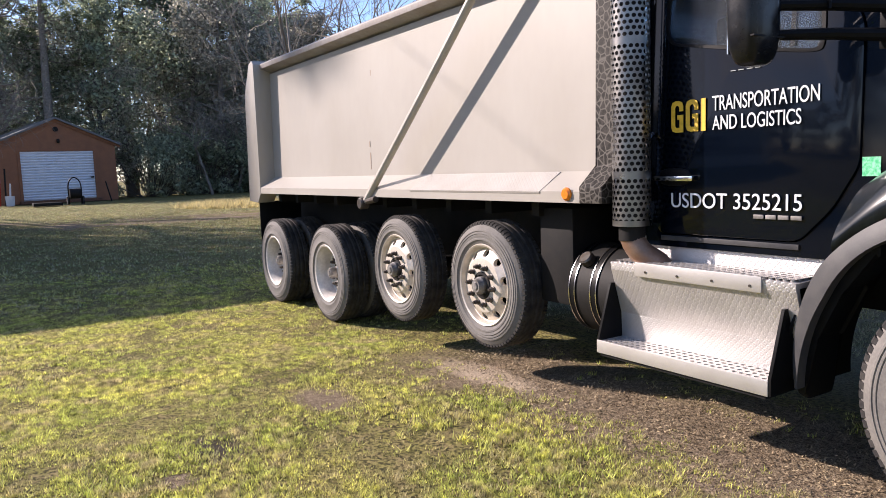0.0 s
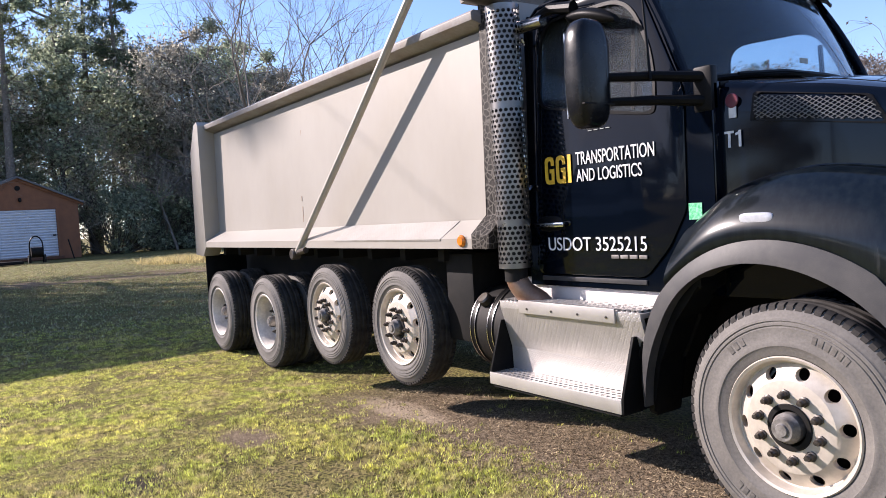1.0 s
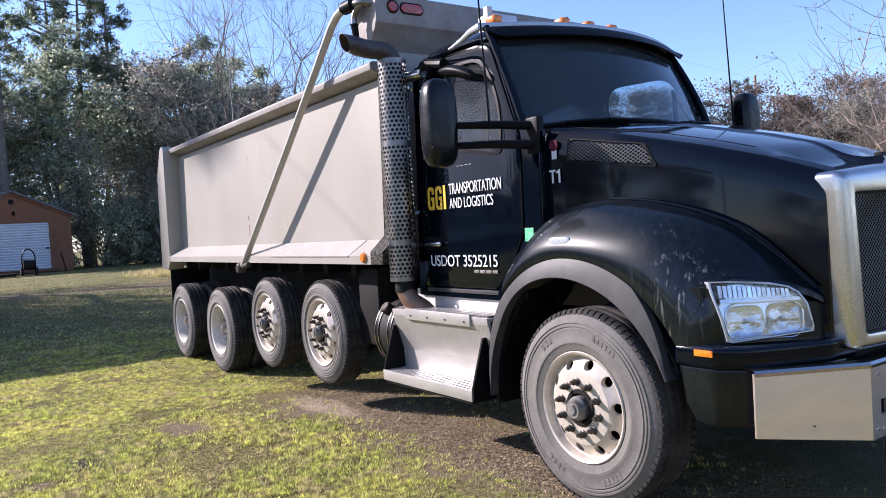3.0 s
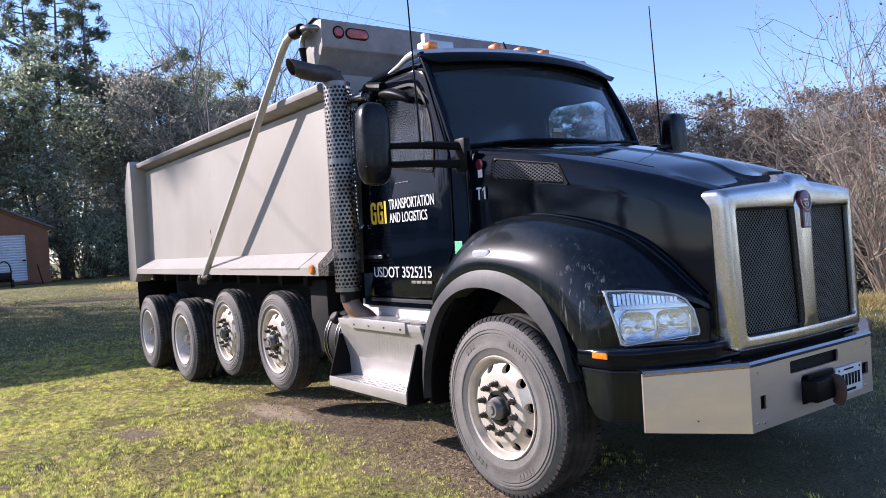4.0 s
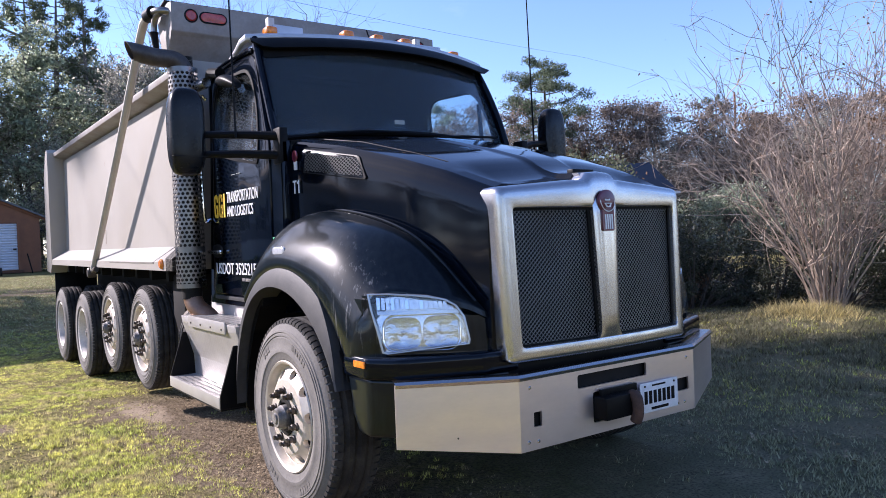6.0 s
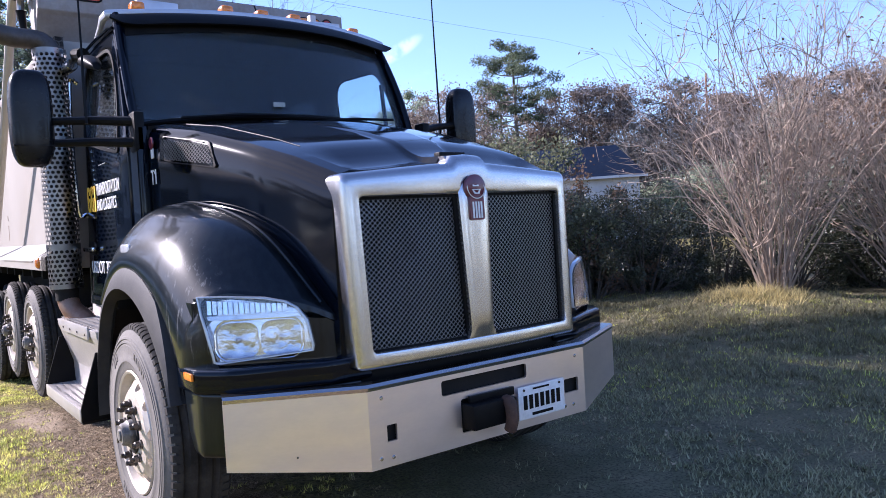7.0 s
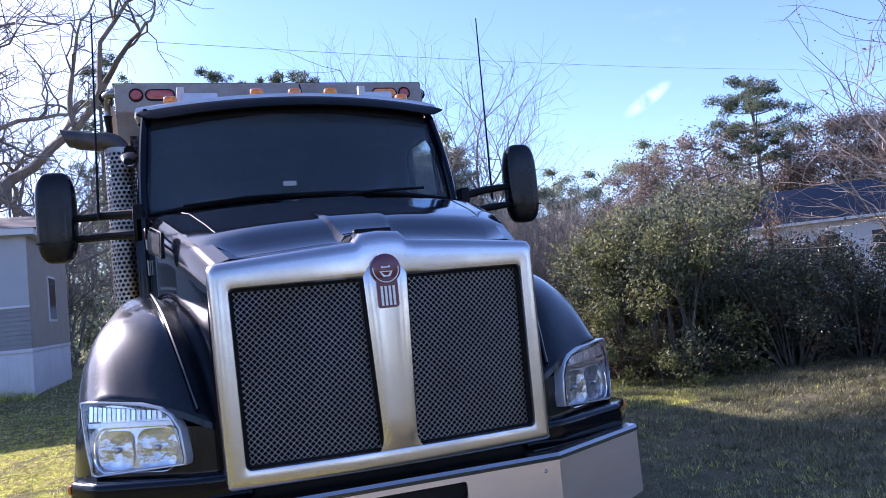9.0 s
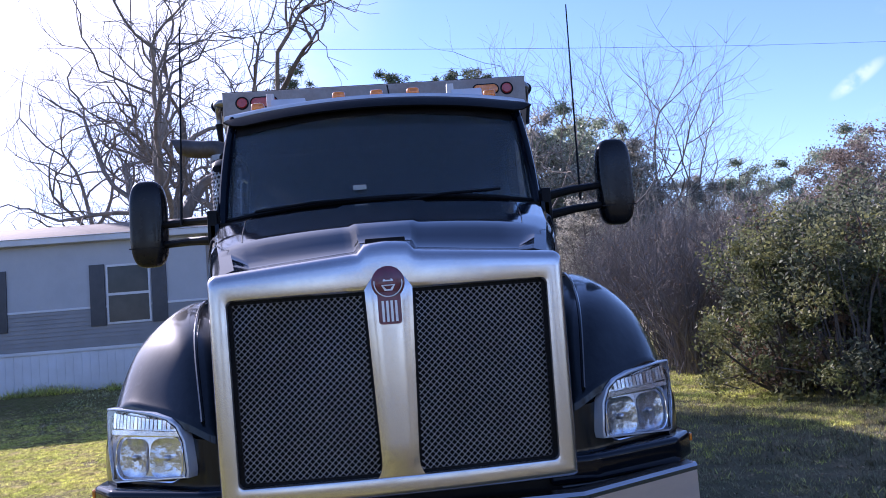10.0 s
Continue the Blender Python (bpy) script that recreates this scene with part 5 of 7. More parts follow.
# nose under the headlamps
nose = prism([(0.58, -1.185), (0.775, -1.185), (1.045, -0.745), (1.07, -0.62), (0.58, -0.62)], 0.90, 1.235, "z")
for v in nose.verts:
    if v.co.z > 1.2:
        k = (v.co.y + 1.185) / 0.45
        v.co.z -= 0.10 * max(0, min(1, k))
        v.co.x -= 0.012
bmesh.ops.bevel(nose, geom=nose.edges[:], offset=0.02, segments=3, affect="EDGES")
nose = part("fender_nose", nose, FENDER, truck)
mirrored(nose)
for z0, z1, grow, mat, nm in ((0.84, 0.945, 0.025, BLACK, "nose_band"), (0.565, 0.85, 0.0, FENDER, "lower_fascia")):
    g = grow
    bm = prism([(0.60, -1.20 - g), (0.80 + g, -1.20 - g), (0.93 + g, -1.10 - g), (1.10 + g, -0.74), (1.12 + g, -0.55), (0.60, -0.55)], z0, z1, "z", bevel=0.025, seg=3)
    if nm == "lower_fascia":
        bmesh.ops.bisect_plane(bm, geom=bm.verts[:] + bm.edges[:] + bm.faces[:], plane_co=(0, 0, 0.66), plane_no=(0, 0, 1))
        for v in bm.verts:
            if v.co.x < 0.70:
                v.co.x += 0.035 * (0.85 - v.co.z) / 0.19 if v.co.z > 0.655 else 0.035 + 0.09 * ((0.66 - v.co.z) / 0.095) ** 2
    o = part(nm, bm, mat, truck)
    mirrored(o)
part("fascia_centre", boxed(0.90, 1.12, -0.60, 0.60, 0.60, 0.93, bevel=0.01), DARK, truck)
mk = part("marker_lamp", boxed(0.725, 0.825, -1.233, -1.222, 0.898, 0.930, bevel=0.005), AMBER, truck, "amber side marker lamp")
mirrored(mk)

# headlamps
LAMPRIM = material("clear_lamp_rim", (0.50, 0.53, 0.57), 0.15, metal=0.3, second=(0.42, 0.45, 0.49), scale=12, coat=0.8)
BOWL = material("lamp_bowl_chrome", (0.66, 0.68, 0.71), 0.16, metal=0.95, second=(0.46, 0.48, 0.51), scale=16, bump=0.8, fine_scale=22)
LAMPWHITE = material("lamp_reflector", (0.84, 0.85, 0.87), 0.22, metal=0.85, second=(0.70, 0.71, 0.74), scale=30, bump=0.35, fine_scale=20)
lamp_shell = part("headlight", sheet(LAMP, [inset(LAMP, 0.012)], 0.045, lambda a, b, d: lamp_at(a, b, 0.030 - d), bevel=0.004), LAMPRIM, truck, "clear headlamp with chrome reflectors")
BOWLS = ((0.182, 1.050, 0.086, 0.074), (0.360, 1.052, 0.084, 0.075))


def chamber(s0, z0, rs, rz, k, n=28, grow=1.0):
    """A point on a reflector's squarish rim."""
    a = 2 * math.pi * k / n
    c, q = math.cos(a), math.sin(a)
    return (s0 + grow * rs * math.copysign(abs(c) ** 0.55, c), z0 + grow * rz * math.copysign(abs(q) ** 0.55, q))


ROUND = [[chamber(*bw, k, grow=0.985) for k in range(28)] for bw in BOWLS]
part("lamp_back", sheet(inset(LAMP, 0.01), ROUND, 0.004, lambda a, b, d: lamp_at(a, b, -0.004 - d)), LAMPWHITE, lamp_shell)
lens = sheet(inset(LAMP, 0.012), [], 0.005, lambda a, b, d: lamp_at(a, b, 0.034 - d))
lens = part("lens", lens, LENS, lamp_shell, "clear lens")
lens.visible_shadow = False


def bowl(bw):
    rows = []
    for grow, deep in ((1.0, 0.000), (0.90, 0.004), (0.70, 0.008), (0.45, 0.011), (0.20, 0.0125), (0.01, 0.0128)):
        rows.append([lamp_at(*chamber(*bw, k, grow=grow), -0.002 - deep) for k in range(28)])
    return loft(rows, close=True)


for bw in BOWLS:
    part("reflector", bowl(bw), BOWL, lamp_shell, "squarish chrome reflector bowl")
    part("bulb", blob(lamp_at(bw[0], bw[1], -0.008), (0.011, 0.011, 0.011)), BOWL, lamp_shell)
bezel = rounded(0.088, 0.455, 0.966, 1.136, 0.06, 6)
part("lamp_bezel", tube([lamp_at(a, b, 0.010) for a, b in bezel + bezel[:1]], 0.0045, 6, cap=False), CHROME, lamp_shell, "chrome bezel round both bowls")
part("lamp_divider", sheet([(0.065, 1.140), (0.45, 1.136), (0.445, 1.152), (0.06, 1.158)], [], 0.012, lambda a, b, d: lamp_at(a, b, 0.022 - d)), POLISHED, lamp_shell)
for i in range(15):
    s0 = 0.062 + 0.0225 * i
    part("lamp_segment", sheet([(s0, 1.163), (s0 + 0.017, 1.163), (s0 + 0.015, 1.220 - 0.0020 * i), (s0 - 0.002, 1.222 - 0.0020 * i)], [], 0.014, lambda a, b, d: lamp_at(a, b, 0.018 - d)), LAMPWHITE if i % 3 else CHROME, lamp_shell)
for ob in [lamp_shell, *lamp_shell.children]:
    me = ob.data.copy()
    co = np.empty(len(me.vertices) * 3)
    me.vertices.foreach_get("co", co)
    co = co.reshape(-1, 3)
    co[:, 1] *= -1
    me.vertices.foreach_set("co", co.ravel())
    me.flip_normals()
    o = new(ob.name.split(".")[0], me)
    if "label" in ob:
        o["label"] = ob["label"]
    if ob == lamp_shell:
        left_lamp = o
        o.parent = truck
    else:
        o.parent = left_lamp
        o.visible_shadow = ob.visible_shadow

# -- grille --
# near-black for a sheet standing in for the shade behind the mesh
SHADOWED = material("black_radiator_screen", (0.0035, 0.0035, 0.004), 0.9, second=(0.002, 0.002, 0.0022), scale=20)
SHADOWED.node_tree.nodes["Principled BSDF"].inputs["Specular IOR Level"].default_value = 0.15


def grille_at(a, b, d):
    return (1.158 + (1.73 - b) * 0.03 + 0.055 * bow(a, 0.75) - d, a, b)


def bar_at(a, b, d):
    """On the centre bar, which leans back towards its crown."""
    return grille_at(a, b, d - 0.012 + 0.09 * (max(0.0, b - 1.60) / 0.21) ** 2)


def frame_loop(bottom, top, half_low, half_top, r, crown=None):
    """A closed loop round the grille with even steps on each side; crown(a) lifts the top edge."""
    pts = []
    for i in range(15):
        pts.append((-half_low + r + (2 * half_low - 2 * r) * i / 14, bottom))
    for i in range(1, 5):
        q = radians(-90 + 90 * i / 5)
        pts.append((half_low - r + r * math.cos(q), bottom + r + r * math.sin(q)))
    for i in range(13):
        f = i / 12
        pts.append((half_low + (half_top - half_low) * f, bottom + r + (top - bottom - 2 * r) * f))
    for i in range(1, 5):
        q = radians(90 * i / 5)
        pts.append((half_top - r + r * math.cos(q), top - r + r * math.sin(q)))
    for i in range(49):
        pts.append((half_top - r - (2 * half_top - 2 * r) * i / 48, top))
    for i in range(1, 5):
        q = radians(90 + 90 * i / 5)
        pts.append((-half_top + r + r * math.cos(q), top - r + r * math.sin(q)))
    for i in range(13):
        f = 1 - i / 12
        pts.append((-half_low - (half_top - half_low) * f, bottom + r + (top - bottom - 2 * r) * f))
    for i in range(1, 5):
        q = radians(180 + 90 * i / 5)
        pts.append((-half_low + r + r * math.cos(q), bottom + r + r * math.sin(q)))
    if crown:
        pts = [(a, b + crown(a) * max(0.0, (b - bottom) / (top - bottom)) ** 6) for a, b in pts]
    return pts


INNER = frame_loop(0.957, 1.622, 0.578, 0.592, 0.022)
OUTER = frame_loop(0.885, 1.726, 0.656, 0.670, 0.030, crown)
rows = []
for f, d in ((0.0, 0.060), (0.0, 0.010), (0.05, 0.002), (0.14, 0.0), (0.45, 0.0), (0.66, 0.001), (0.80, 0.006), (0.90, 0.017), (0.965, 0.034), (1.0, 0.056), (1.0, 0.135)):
    row = []
    for (a0, b0), (a1, b1) in zip(INNER, OUTER):
        a, b = a0 + (a1 - a0) * f, b0 + (b1 - b0) * f
        low = 0.35 if b1 < 0.90 else 1.0
        row.append(grille_at(a, b, d if f < 0.5 else d * low))
    rows.append(row)
grille = part("grille", loft(rows, close=True), POLISHED, truck, "bright metal grille surround with two mesh panels", smooth=40)
rows = []
for z in [0.953, 0.958, 0.965, 0.974, 0.986, 1.0, *np.linspace(1.03, 1.804, 18)]:
    flat = min(1.0, (z - 0.953) / 0.077)
    hw = 0.064 + 0.030 * (z - 0.945) / 0.86 + 0.022 * (1 - flat) ** 3
    rows.append([bar_at(-hw, z, 0.055)] + [bar_at(hw * c, z, 0.012 * (abs(c) ** 4) * flat + 0.016 * (1 - flat)) for c in np.linspace(-1, 1, 13)] + [bar_at(hw, z, 0.055)])
part("centre_bar", loft(rows), POLISHED, grille, "raised centre bar", smooth=40)
for sy in (-1, 1):
    pane = [(sy * a, b) for a, b in ((0.062, 0.950), (0.575, 0.950), (0.592, 1.625), (0.088, 1.625))]
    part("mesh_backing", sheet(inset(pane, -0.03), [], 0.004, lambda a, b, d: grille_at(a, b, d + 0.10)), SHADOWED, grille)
    part("mesh_frame", sheet(inset(pane, -0.004), [inset(pane, 0.020)], 0.010, lambda a, b, d: grille_at(a, b, d + 0.030)), DARK, grille)
    bm = bmesh.new()
    step = 0.0236
    for s in (-1, 1):
        for k in range(-40, 70):
            pts = []
            for q in np.linspace(0, 1, 60):
                b = 0.955 + 0.668 * q
                a = 0.07 + k * step + s * (b - 0.955)
                if 0.070 + 0.024 * q < a < 0.572 + 0.016 * q:
                    pts.append((a, b))
            if len(pts) > 1:
                (a0, b0), (a1, b1) = pts[0], pts[-1]
                n = max(2, len(pts) // 8)
                tube([grille_at(sy * (a0 + (a1 - a0) * i / n), b0 + (b1 - b0) * i / n, 0.040 + 0.0015 * s) for i in range(n + 1)], 0.00135, 4, bm, cap=False)
    part("grille_mesh", bm, WIRE, grille, "fine diamond wire mesh", smooth=0)
# enamel badge on the centre bar: plain shapes
badge = part("badge", tube([bar_at(0, 1.648, 0.004), bar_at(0, 1.648, -0.010), bar_at(0, 1.648, -0.013)], [0.061, 0.061, 0.056], 28), EMBLEM, grille, "dark red enamel grille badge")
part("badge_tail", sheet(rounded(-0.042, 0.042, 1.497, 1.615, 0.013), [], 0.012, lambda a, b, d: bar_at(a, b, -0.010 + d)), EMBLEM, badge)
part("badge_crown", sheet(rounded(-0.036, 0.036, 1.690, 1.724, 0.008), [], 0.012, lambda a, b, d: bar_at(a, b, -0.009 + d)), EMBLEM, badge)
for bx in (-0.024, -0.008, 0.008, 0.024):
    part("badge_stripe", sheet([(bx - 0.0045, 1.506), (bx + 0.0045, 1.506), (bx + 0.0045, 1.582), (bx - 0.0045, 1.582)], [], 0.004, lambda a, b, d: bar_at(a, b, -0.0125 + d)), WHITE, badge)
    part("badge_stripe", sheet([(bx * 0.8 - 0.0035, 1.698), (bx * 0.8 + 0.0035, 1.698), (bx * 0.8 + 0.0035, 1.718), (bx * 0.8 - 0.0035, 1.718)], [], 0.004, lambda a, b, d: bar_at(a, b, -0.0115 + d)), WHITE, badge)
part("badge_ring", tube([bar_at(0.051 * math.cos(a), 1.648 + 0.051 * math.sin(a), -0.0135) for a in np.linspace(0, 2 * math.pi, 33)], 0.0022, 6), WHITE, badge)
for pts in ([(-0.019, 1.653), (0.019, 1.653), (0.012, 1.677), (-0.012, 1.677)], [(-0.026, 1.640), (0.026, 1.640), (0.014, 1.618), (-0.014, 1.618)]):
    part("badge_mark", sheet(pts, [inset(pts, 0.009)], 0.004, lambda a, b, d: bar_at(a, b, -0.0165 + d)), WHITE, badge)

RUSTDARK = material("dark_rust", (0.05, 0.028, 0.02), 0.8, second=(0.09, 0.045, 0.03), scale=25, fine=0.3, bump=0.3)
# -- bumper --
FRONT = [(-0.65, 0.478), (0.65, 0.478), (0.65, 0.828), (-0.65, 0.828)]
SLOT, HOOK = rounded(-0.27, 0.245, 0.722, 0.790, 0.012), rounded(-0.165, 0.15, 0.535, 0.69, 0.012)
SQ1, SQ2 = rounded(-0.565, -0.515, 0.585, 0.655, 0.004), rounded(0.50, 0.60, 0.595, 0.665, 0.006)
bm = sheet(FRONT, [SLOT, HOOK, SQ1, SQ2], 0.012, lambda a, b, d: (1.245 - d, a, b))
for sy in (-1, 1):
    w = [((1.245, sy * 0.65), 0.478, 0.828), ((0.995, sy * 1.172), 0.545, 0.835)]
    v = [bm.verts.new((p[0] - k, p[1] - sy * k * 0.4, z)) for k in (0, 0.012) for (p, z0, z1) in w for z in (z0, z1)]
    for q in ((0, 1, 3, 2), (4, 5, 7, 6), (1, 3, 7, 5), (0, 2, 6, 4), (2, 3, 7, 6)):
        bm.faces.new([v[i] for i in q])
bumper = part("bumper", bm, BUMPER, truck, "heavy brushed steel front bumper with angled ends", smooth=20)
lip_pts = [(0.995, -1.172), (1.245, -0.65), (1.245, 0.65), (0.995, 1.172)]
part("bumper_lip", loft([[(x + 0.003, y, 0.812 + 0.008 * (abs(y) > 1)), (x + 0.008, y, 0.828 + 0.008 * (abs(y) > 1)), (x - 0.004, y, 0.840 + 0.008 * (abs(y) > 1)), (x - 0.060, y * 0.985, 0.842 + 0.008 * (abs(y) > 1))] for x, y in lip_pts]), POLISHED, bumper, smooth=0)
bm = boxed(1.16, 1.22, -0.30, 0.27, 0.50, 0.80)
box(bm, 1.16, 1.22, -0.59, -0.49, 0.56, 0.68)
box(bm, 1.16, 1.22, 0.48, 0.62, 0.57, 0.69)
part("bumper_backing", bm, CHASSIS, bumper)
for by, bz in ((-0.585, 0.775), (0.585, 0.775), (-0.60, 0.52), (-0.54, 0.515), (0.50, 0.53), (0.56, 0.53)):
    part("bolt", disc((1.244, by, bz), (1, 0, 0), 0.009, 0.006, 10, bevel=0.003), POLISHED, bumper)
part("bolt", disc((1.12, -0.92, 0.575), (0.9, -0.43, 0), 0.004, 0.006, 8), NUT, bumper)
hook = part("tow_pin", boxed(1.20, 1.33, -0.16, 0.10, 0.555, 0.67, bevel=0.012), DARK, bumper, "black tow-pin block")
part("tow_hook", tube(smooth_path([(1.31, 0.045, 0.655), (1.345, 0.045, 0.645), (1.352, 0.045, 0.575), (1.335, 0.045, 0.525)], 10).tolist(), 0.030, 12), RUSTDARK, hook, "rusty tow hook")
part("tow_plate", boxed(1.25, 1.27, -0.13, 0.14, 0.66, 0.70, bevel=0.005), DARK, hook)
plate = part("number_plate", boxed(1.262, 1.268, 0.165, 0.475, 0.525, 0.685, bevel=0.004), WHITE, bumper, "white plate with dark bars")
for i in range(7):
    part("plate_bar", boxed(1.267, 1.2705, 0.196 + 0.037 * i, 0.220 + 0.037 * i, 0.572, 0.640), DARK, plate)
part("plate_line", boxed(1.267, 1.270, 0.25, 0.39, 0.538, 0.552), DARK, plate)
part("plate_line", boxed(1.267, 1.270, 0.26, 0.37, 0.662, 0.671), DARK, plate)
for by in (0.20, 0.44):
    part("plate_bolt", disc((1.267, by, 0.667), (1, 0, 0), 0.006, 0.006, 8), NUT, plate)

# -- mirrors and aerials --
for sy in (-1, 1):
    mx, my, mz = (-0.89, 1.48, 2.215) if sy < 0 else (-0.70, 1.49, 2.255)
    m = part("door_mirror", blob((mx, sy * my, mz), (0.082, 0.112, 0.275), power=3.6, nu=28, nv=20), HOUSING, truck, "tall black door mirror housing")
    part("mirror_glass", boxed(mx - 0.076, mx - 0.070, sy * my - 0.078, sy * my + 0.078, mz - 0.215, mz + 0.215), CHROME, m)
    part("mirror_rib", boxed(mx + 0.060, mx + 0.078, sy * my - 0.107, sy * my + 0.107, mz - 0.160, mz - 0.153), CHASSIS, m)
    for z0, z1 in ((2.165, 2.20), (2.045, 2.075)):
        part("mirror_arm", tube([(-0.52, sy * 0.98, z0), ((mx - 0.52) / 2, sy * 1.18, (z0 + z1 + mz - 2.215) / 2 + 0.008), (mx + 0.02, sy * (my - 0.085), z1 + mz - 2.215)], [0.030, 0.026, 0.022], 10), DARK, m)
    part("mirror_foot", boxed(-0.60, -0.49, sy * 1.0 - 0.03, sy * 1.0 + 0.03, 1.99, 2.22, bevel=0.015), DARK, m)
    aerial = [(-0.70, -1.23, 2.17), (-0.75, -1.218, 2.8), (-0.80, -1.205, 3.46)] if sy < 0 else [(-0.655, 1.25, 2.15), (-0.70, 1.275, 2.8), (-0.745, 1.30, 3.46)]
    part("whip_aerial", tube(aerial, [0.008, 0.006, 0.0045], 6), DARK, truck, "thin black whip aerial")
rows = []
for f in np.linspace(0, 1, 13):
    x, w, zt = -1.40 + 0.36 * f, 0.050 * math.sin(math.pi * (0.12 + 0.80 * f)) ** 0.6, 2.720 - 0.09 * f * f
    rows.append([(x, -1.075 + w * math.cos(q) * 1.1, zt - 0.055 + w * math.sin(q) * (0.75 if math.sin(q) > 0 else 1.0)) for q in np.linspace(0, 2 * math.pi, 17)[:-1]])
look_down = part("kerb_mirror", loft(rows, close=True, cap=True), DARK, truck, "black look-down mirror hooded over the door", smooth=60)
part("mirror_back", tube([(-1.86, -1.10, 2.705), (-1.85, -1.10, 2.705), (-1.62, -1.10, 2.695), (-1.60, -1.10, 2.695)], [0.03, 0.040, 0.040, 0.034], 20), POLISHED, look_down, "bright horn tube")
part("mirror_stay", tube([(-1.72, -1.05, 2.74), (-1.55, -1.085, 2.755), (-1.36, -1.08, 2.715)], [0.026, 0.034, 0.040], 10), DARK, look_down)
part("grab_bar", tube(smooth_path([(-1.87, -1.02, 2.62), (-1.87, -1.075, 2.58), (-1.87, -1.075, 1.75), (-1.87, -1.02, 1.70)], 14).tolist(), 0.014, 8), CHROME, truck, "bright vertical grab bar")

# ---- buildings ----
SIDING = material("grey_siding", (0.25, 0.245, 0.245), 0.6, second=(0.215, 0.21, 0.21), scale=2, fine=0.06)
SIDING2 = material("pale_siding", (0.40, 0.41, 0.43), 0.6, second=(0.36, 0.37, 0.39), scale=2, fine=0.05)
TAN = material("tan_siding", (0.33, 0.28, 0.235), 0.65, second=(0.28, 0.24, 0.20), scale=2, fine=0.06)
SKIRT = material("white_vinyl", (0.60, 0.61, 0.63), 0.55, second=(0.52, 0.52, 0.525), scale=1.5, fine=0.05)
SHUTTER = material("charcoal_shutter", (0.055, 0.057, 0.062), 0.6, second=(0.07, 0.07, 0.075), scale=6)
ROOFING = material("brown_shingle", (0.20, 0.155, 0.12), 0.85, second=(0.15, 0.12, 0.095), scale=3, fine=0.3, fine_scale=25)
PANE = material("window_pane", (0.03, 0.035, 0.04), 0.12, second=(0.05, 0.055, 0.06), scale=2)
PANE.node_tree.nodes["Principled BSDF"].inputs["Specular IOR Level"].default_value = 0.25
BROWN = material("brown_shed_board", (0.24, 0.095, 0.04), 0.7, second=(0.19, 0.075, 0.034), scale=3, fine=0.12, fine_scale=30)
ROLLUP = material("white_rollup_metal", (0.66, 0.68, 0.72), 0.45, second=(0.60, 0.62, 0.66), scale=3)
SHEDROOF = material("dark_shed_roof", (0.10, 0.10, 0.105), 0.7, second=(0.15, 0.145, 0.14), scale=4, fine=0.2)
NAVY = material("dark_blue_roof", (0.022, 0.035, 0.075), 0.6, second=(0.03, 0.045, 0.085), scale=4, fine=0.2)


def mobile_home():
    home = thing("mobile_home", "long single-storey mobile home with grey siding and white skirting", "house", (-14.0, -4.2, 0.36))
    L, D = 17.0, 4.8
    part("skirting", boxed(-D, 0, -L, 0, -0.25, 0.86, bevel=0.01), SKIRT, home, "white vinyl skirting")
    bm = bmesh.new()
    for i in range(90):
        y = -L * (i + 0.5) / 90
        box(bm, 0.0, 0.008, y - 0.006, y + 0.006, -0.2, 0.84)
    part("skirting_ribs", bm, SKIRT, home)
    part("skirt_trim", boxed(-D - 0.02, 0.03, -L - 0.02, 0.02, 0.85, 0.93, bevel=0.006), SKIRT, home)
    part("lower_wall", boxed(-D + 0.01, -0.005, -L, -0.01, 0.92, 1.83), SIDING, home)
    for i in range(9):
        z = 0.94 + 0.099 * i
        part("siding_board", prism([(-0.002, z), (0.016, z), (0.002, z + 0.097), (-0.002, z + 0.097)], -L, 0.0, "y"), SIDING, home)
    part("upper_wall", boxed(-D + 0.01, 0.004, -L, -0.005, 1.85, 3.42), SIDING2, home)
    part("belt_trim", boxed(-D, 0.02, -L, 0.0, 1.81, 1.86, bevel=0.004), SKIRT, home)
    part("end_wall", boxed(-D + 0.02, -0.02, -0.012, 0.012, 0.93, 3.42), TAN, home, "tan end wall")
    part("fascia", boxed(-D - 0.25, 0.25, -L - 0.2, 0.2, 3.36, 3.52, bevel=0.01), SKIRT, home)
    part("roof", prism([(-D - 0.28, 3.50), (0.28, 3.50), (-D / 2, 4.12)], -L - 0.25, 0.25, "y", bevel=0.01), ROOFING, home, "shallow brown shingle roof")
    for wy in (-1.8, -5.4, -9.6, -13.4):
        win = part("window", boxed(0.004, 0.03, wy - 0.50, wy + 0.50, 1.42, 2.80, bevel=0.004), SKIRT, home, "white-framed sash window")
        for z0, z1 in ((1.47, 2.08), (2.14, 2.75)):
            part("pane", boxed(0.028, 0.034, wy - 0.455, wy + 0.455, z0, z1), PANE, win)
        for s in (-1, 1):
            part("shutter", boxed(0.004, 0.045, wy + s * 0.70 - 0.17, wy + s * 0.70 + 0.17, 1.40, 2.82, bevel=0.006), SHUTTER, home, "charcoal window shutter")
    win = part("window", boxed(-2.9, -2.0, 0.012, 0.04, 1.5, 2.6), SKIRT, home)
    part("pane", boxed(-2.85, -2.05, 0.038, 0.044, 1.55, 2.55), PANE, win)


mobile_home()


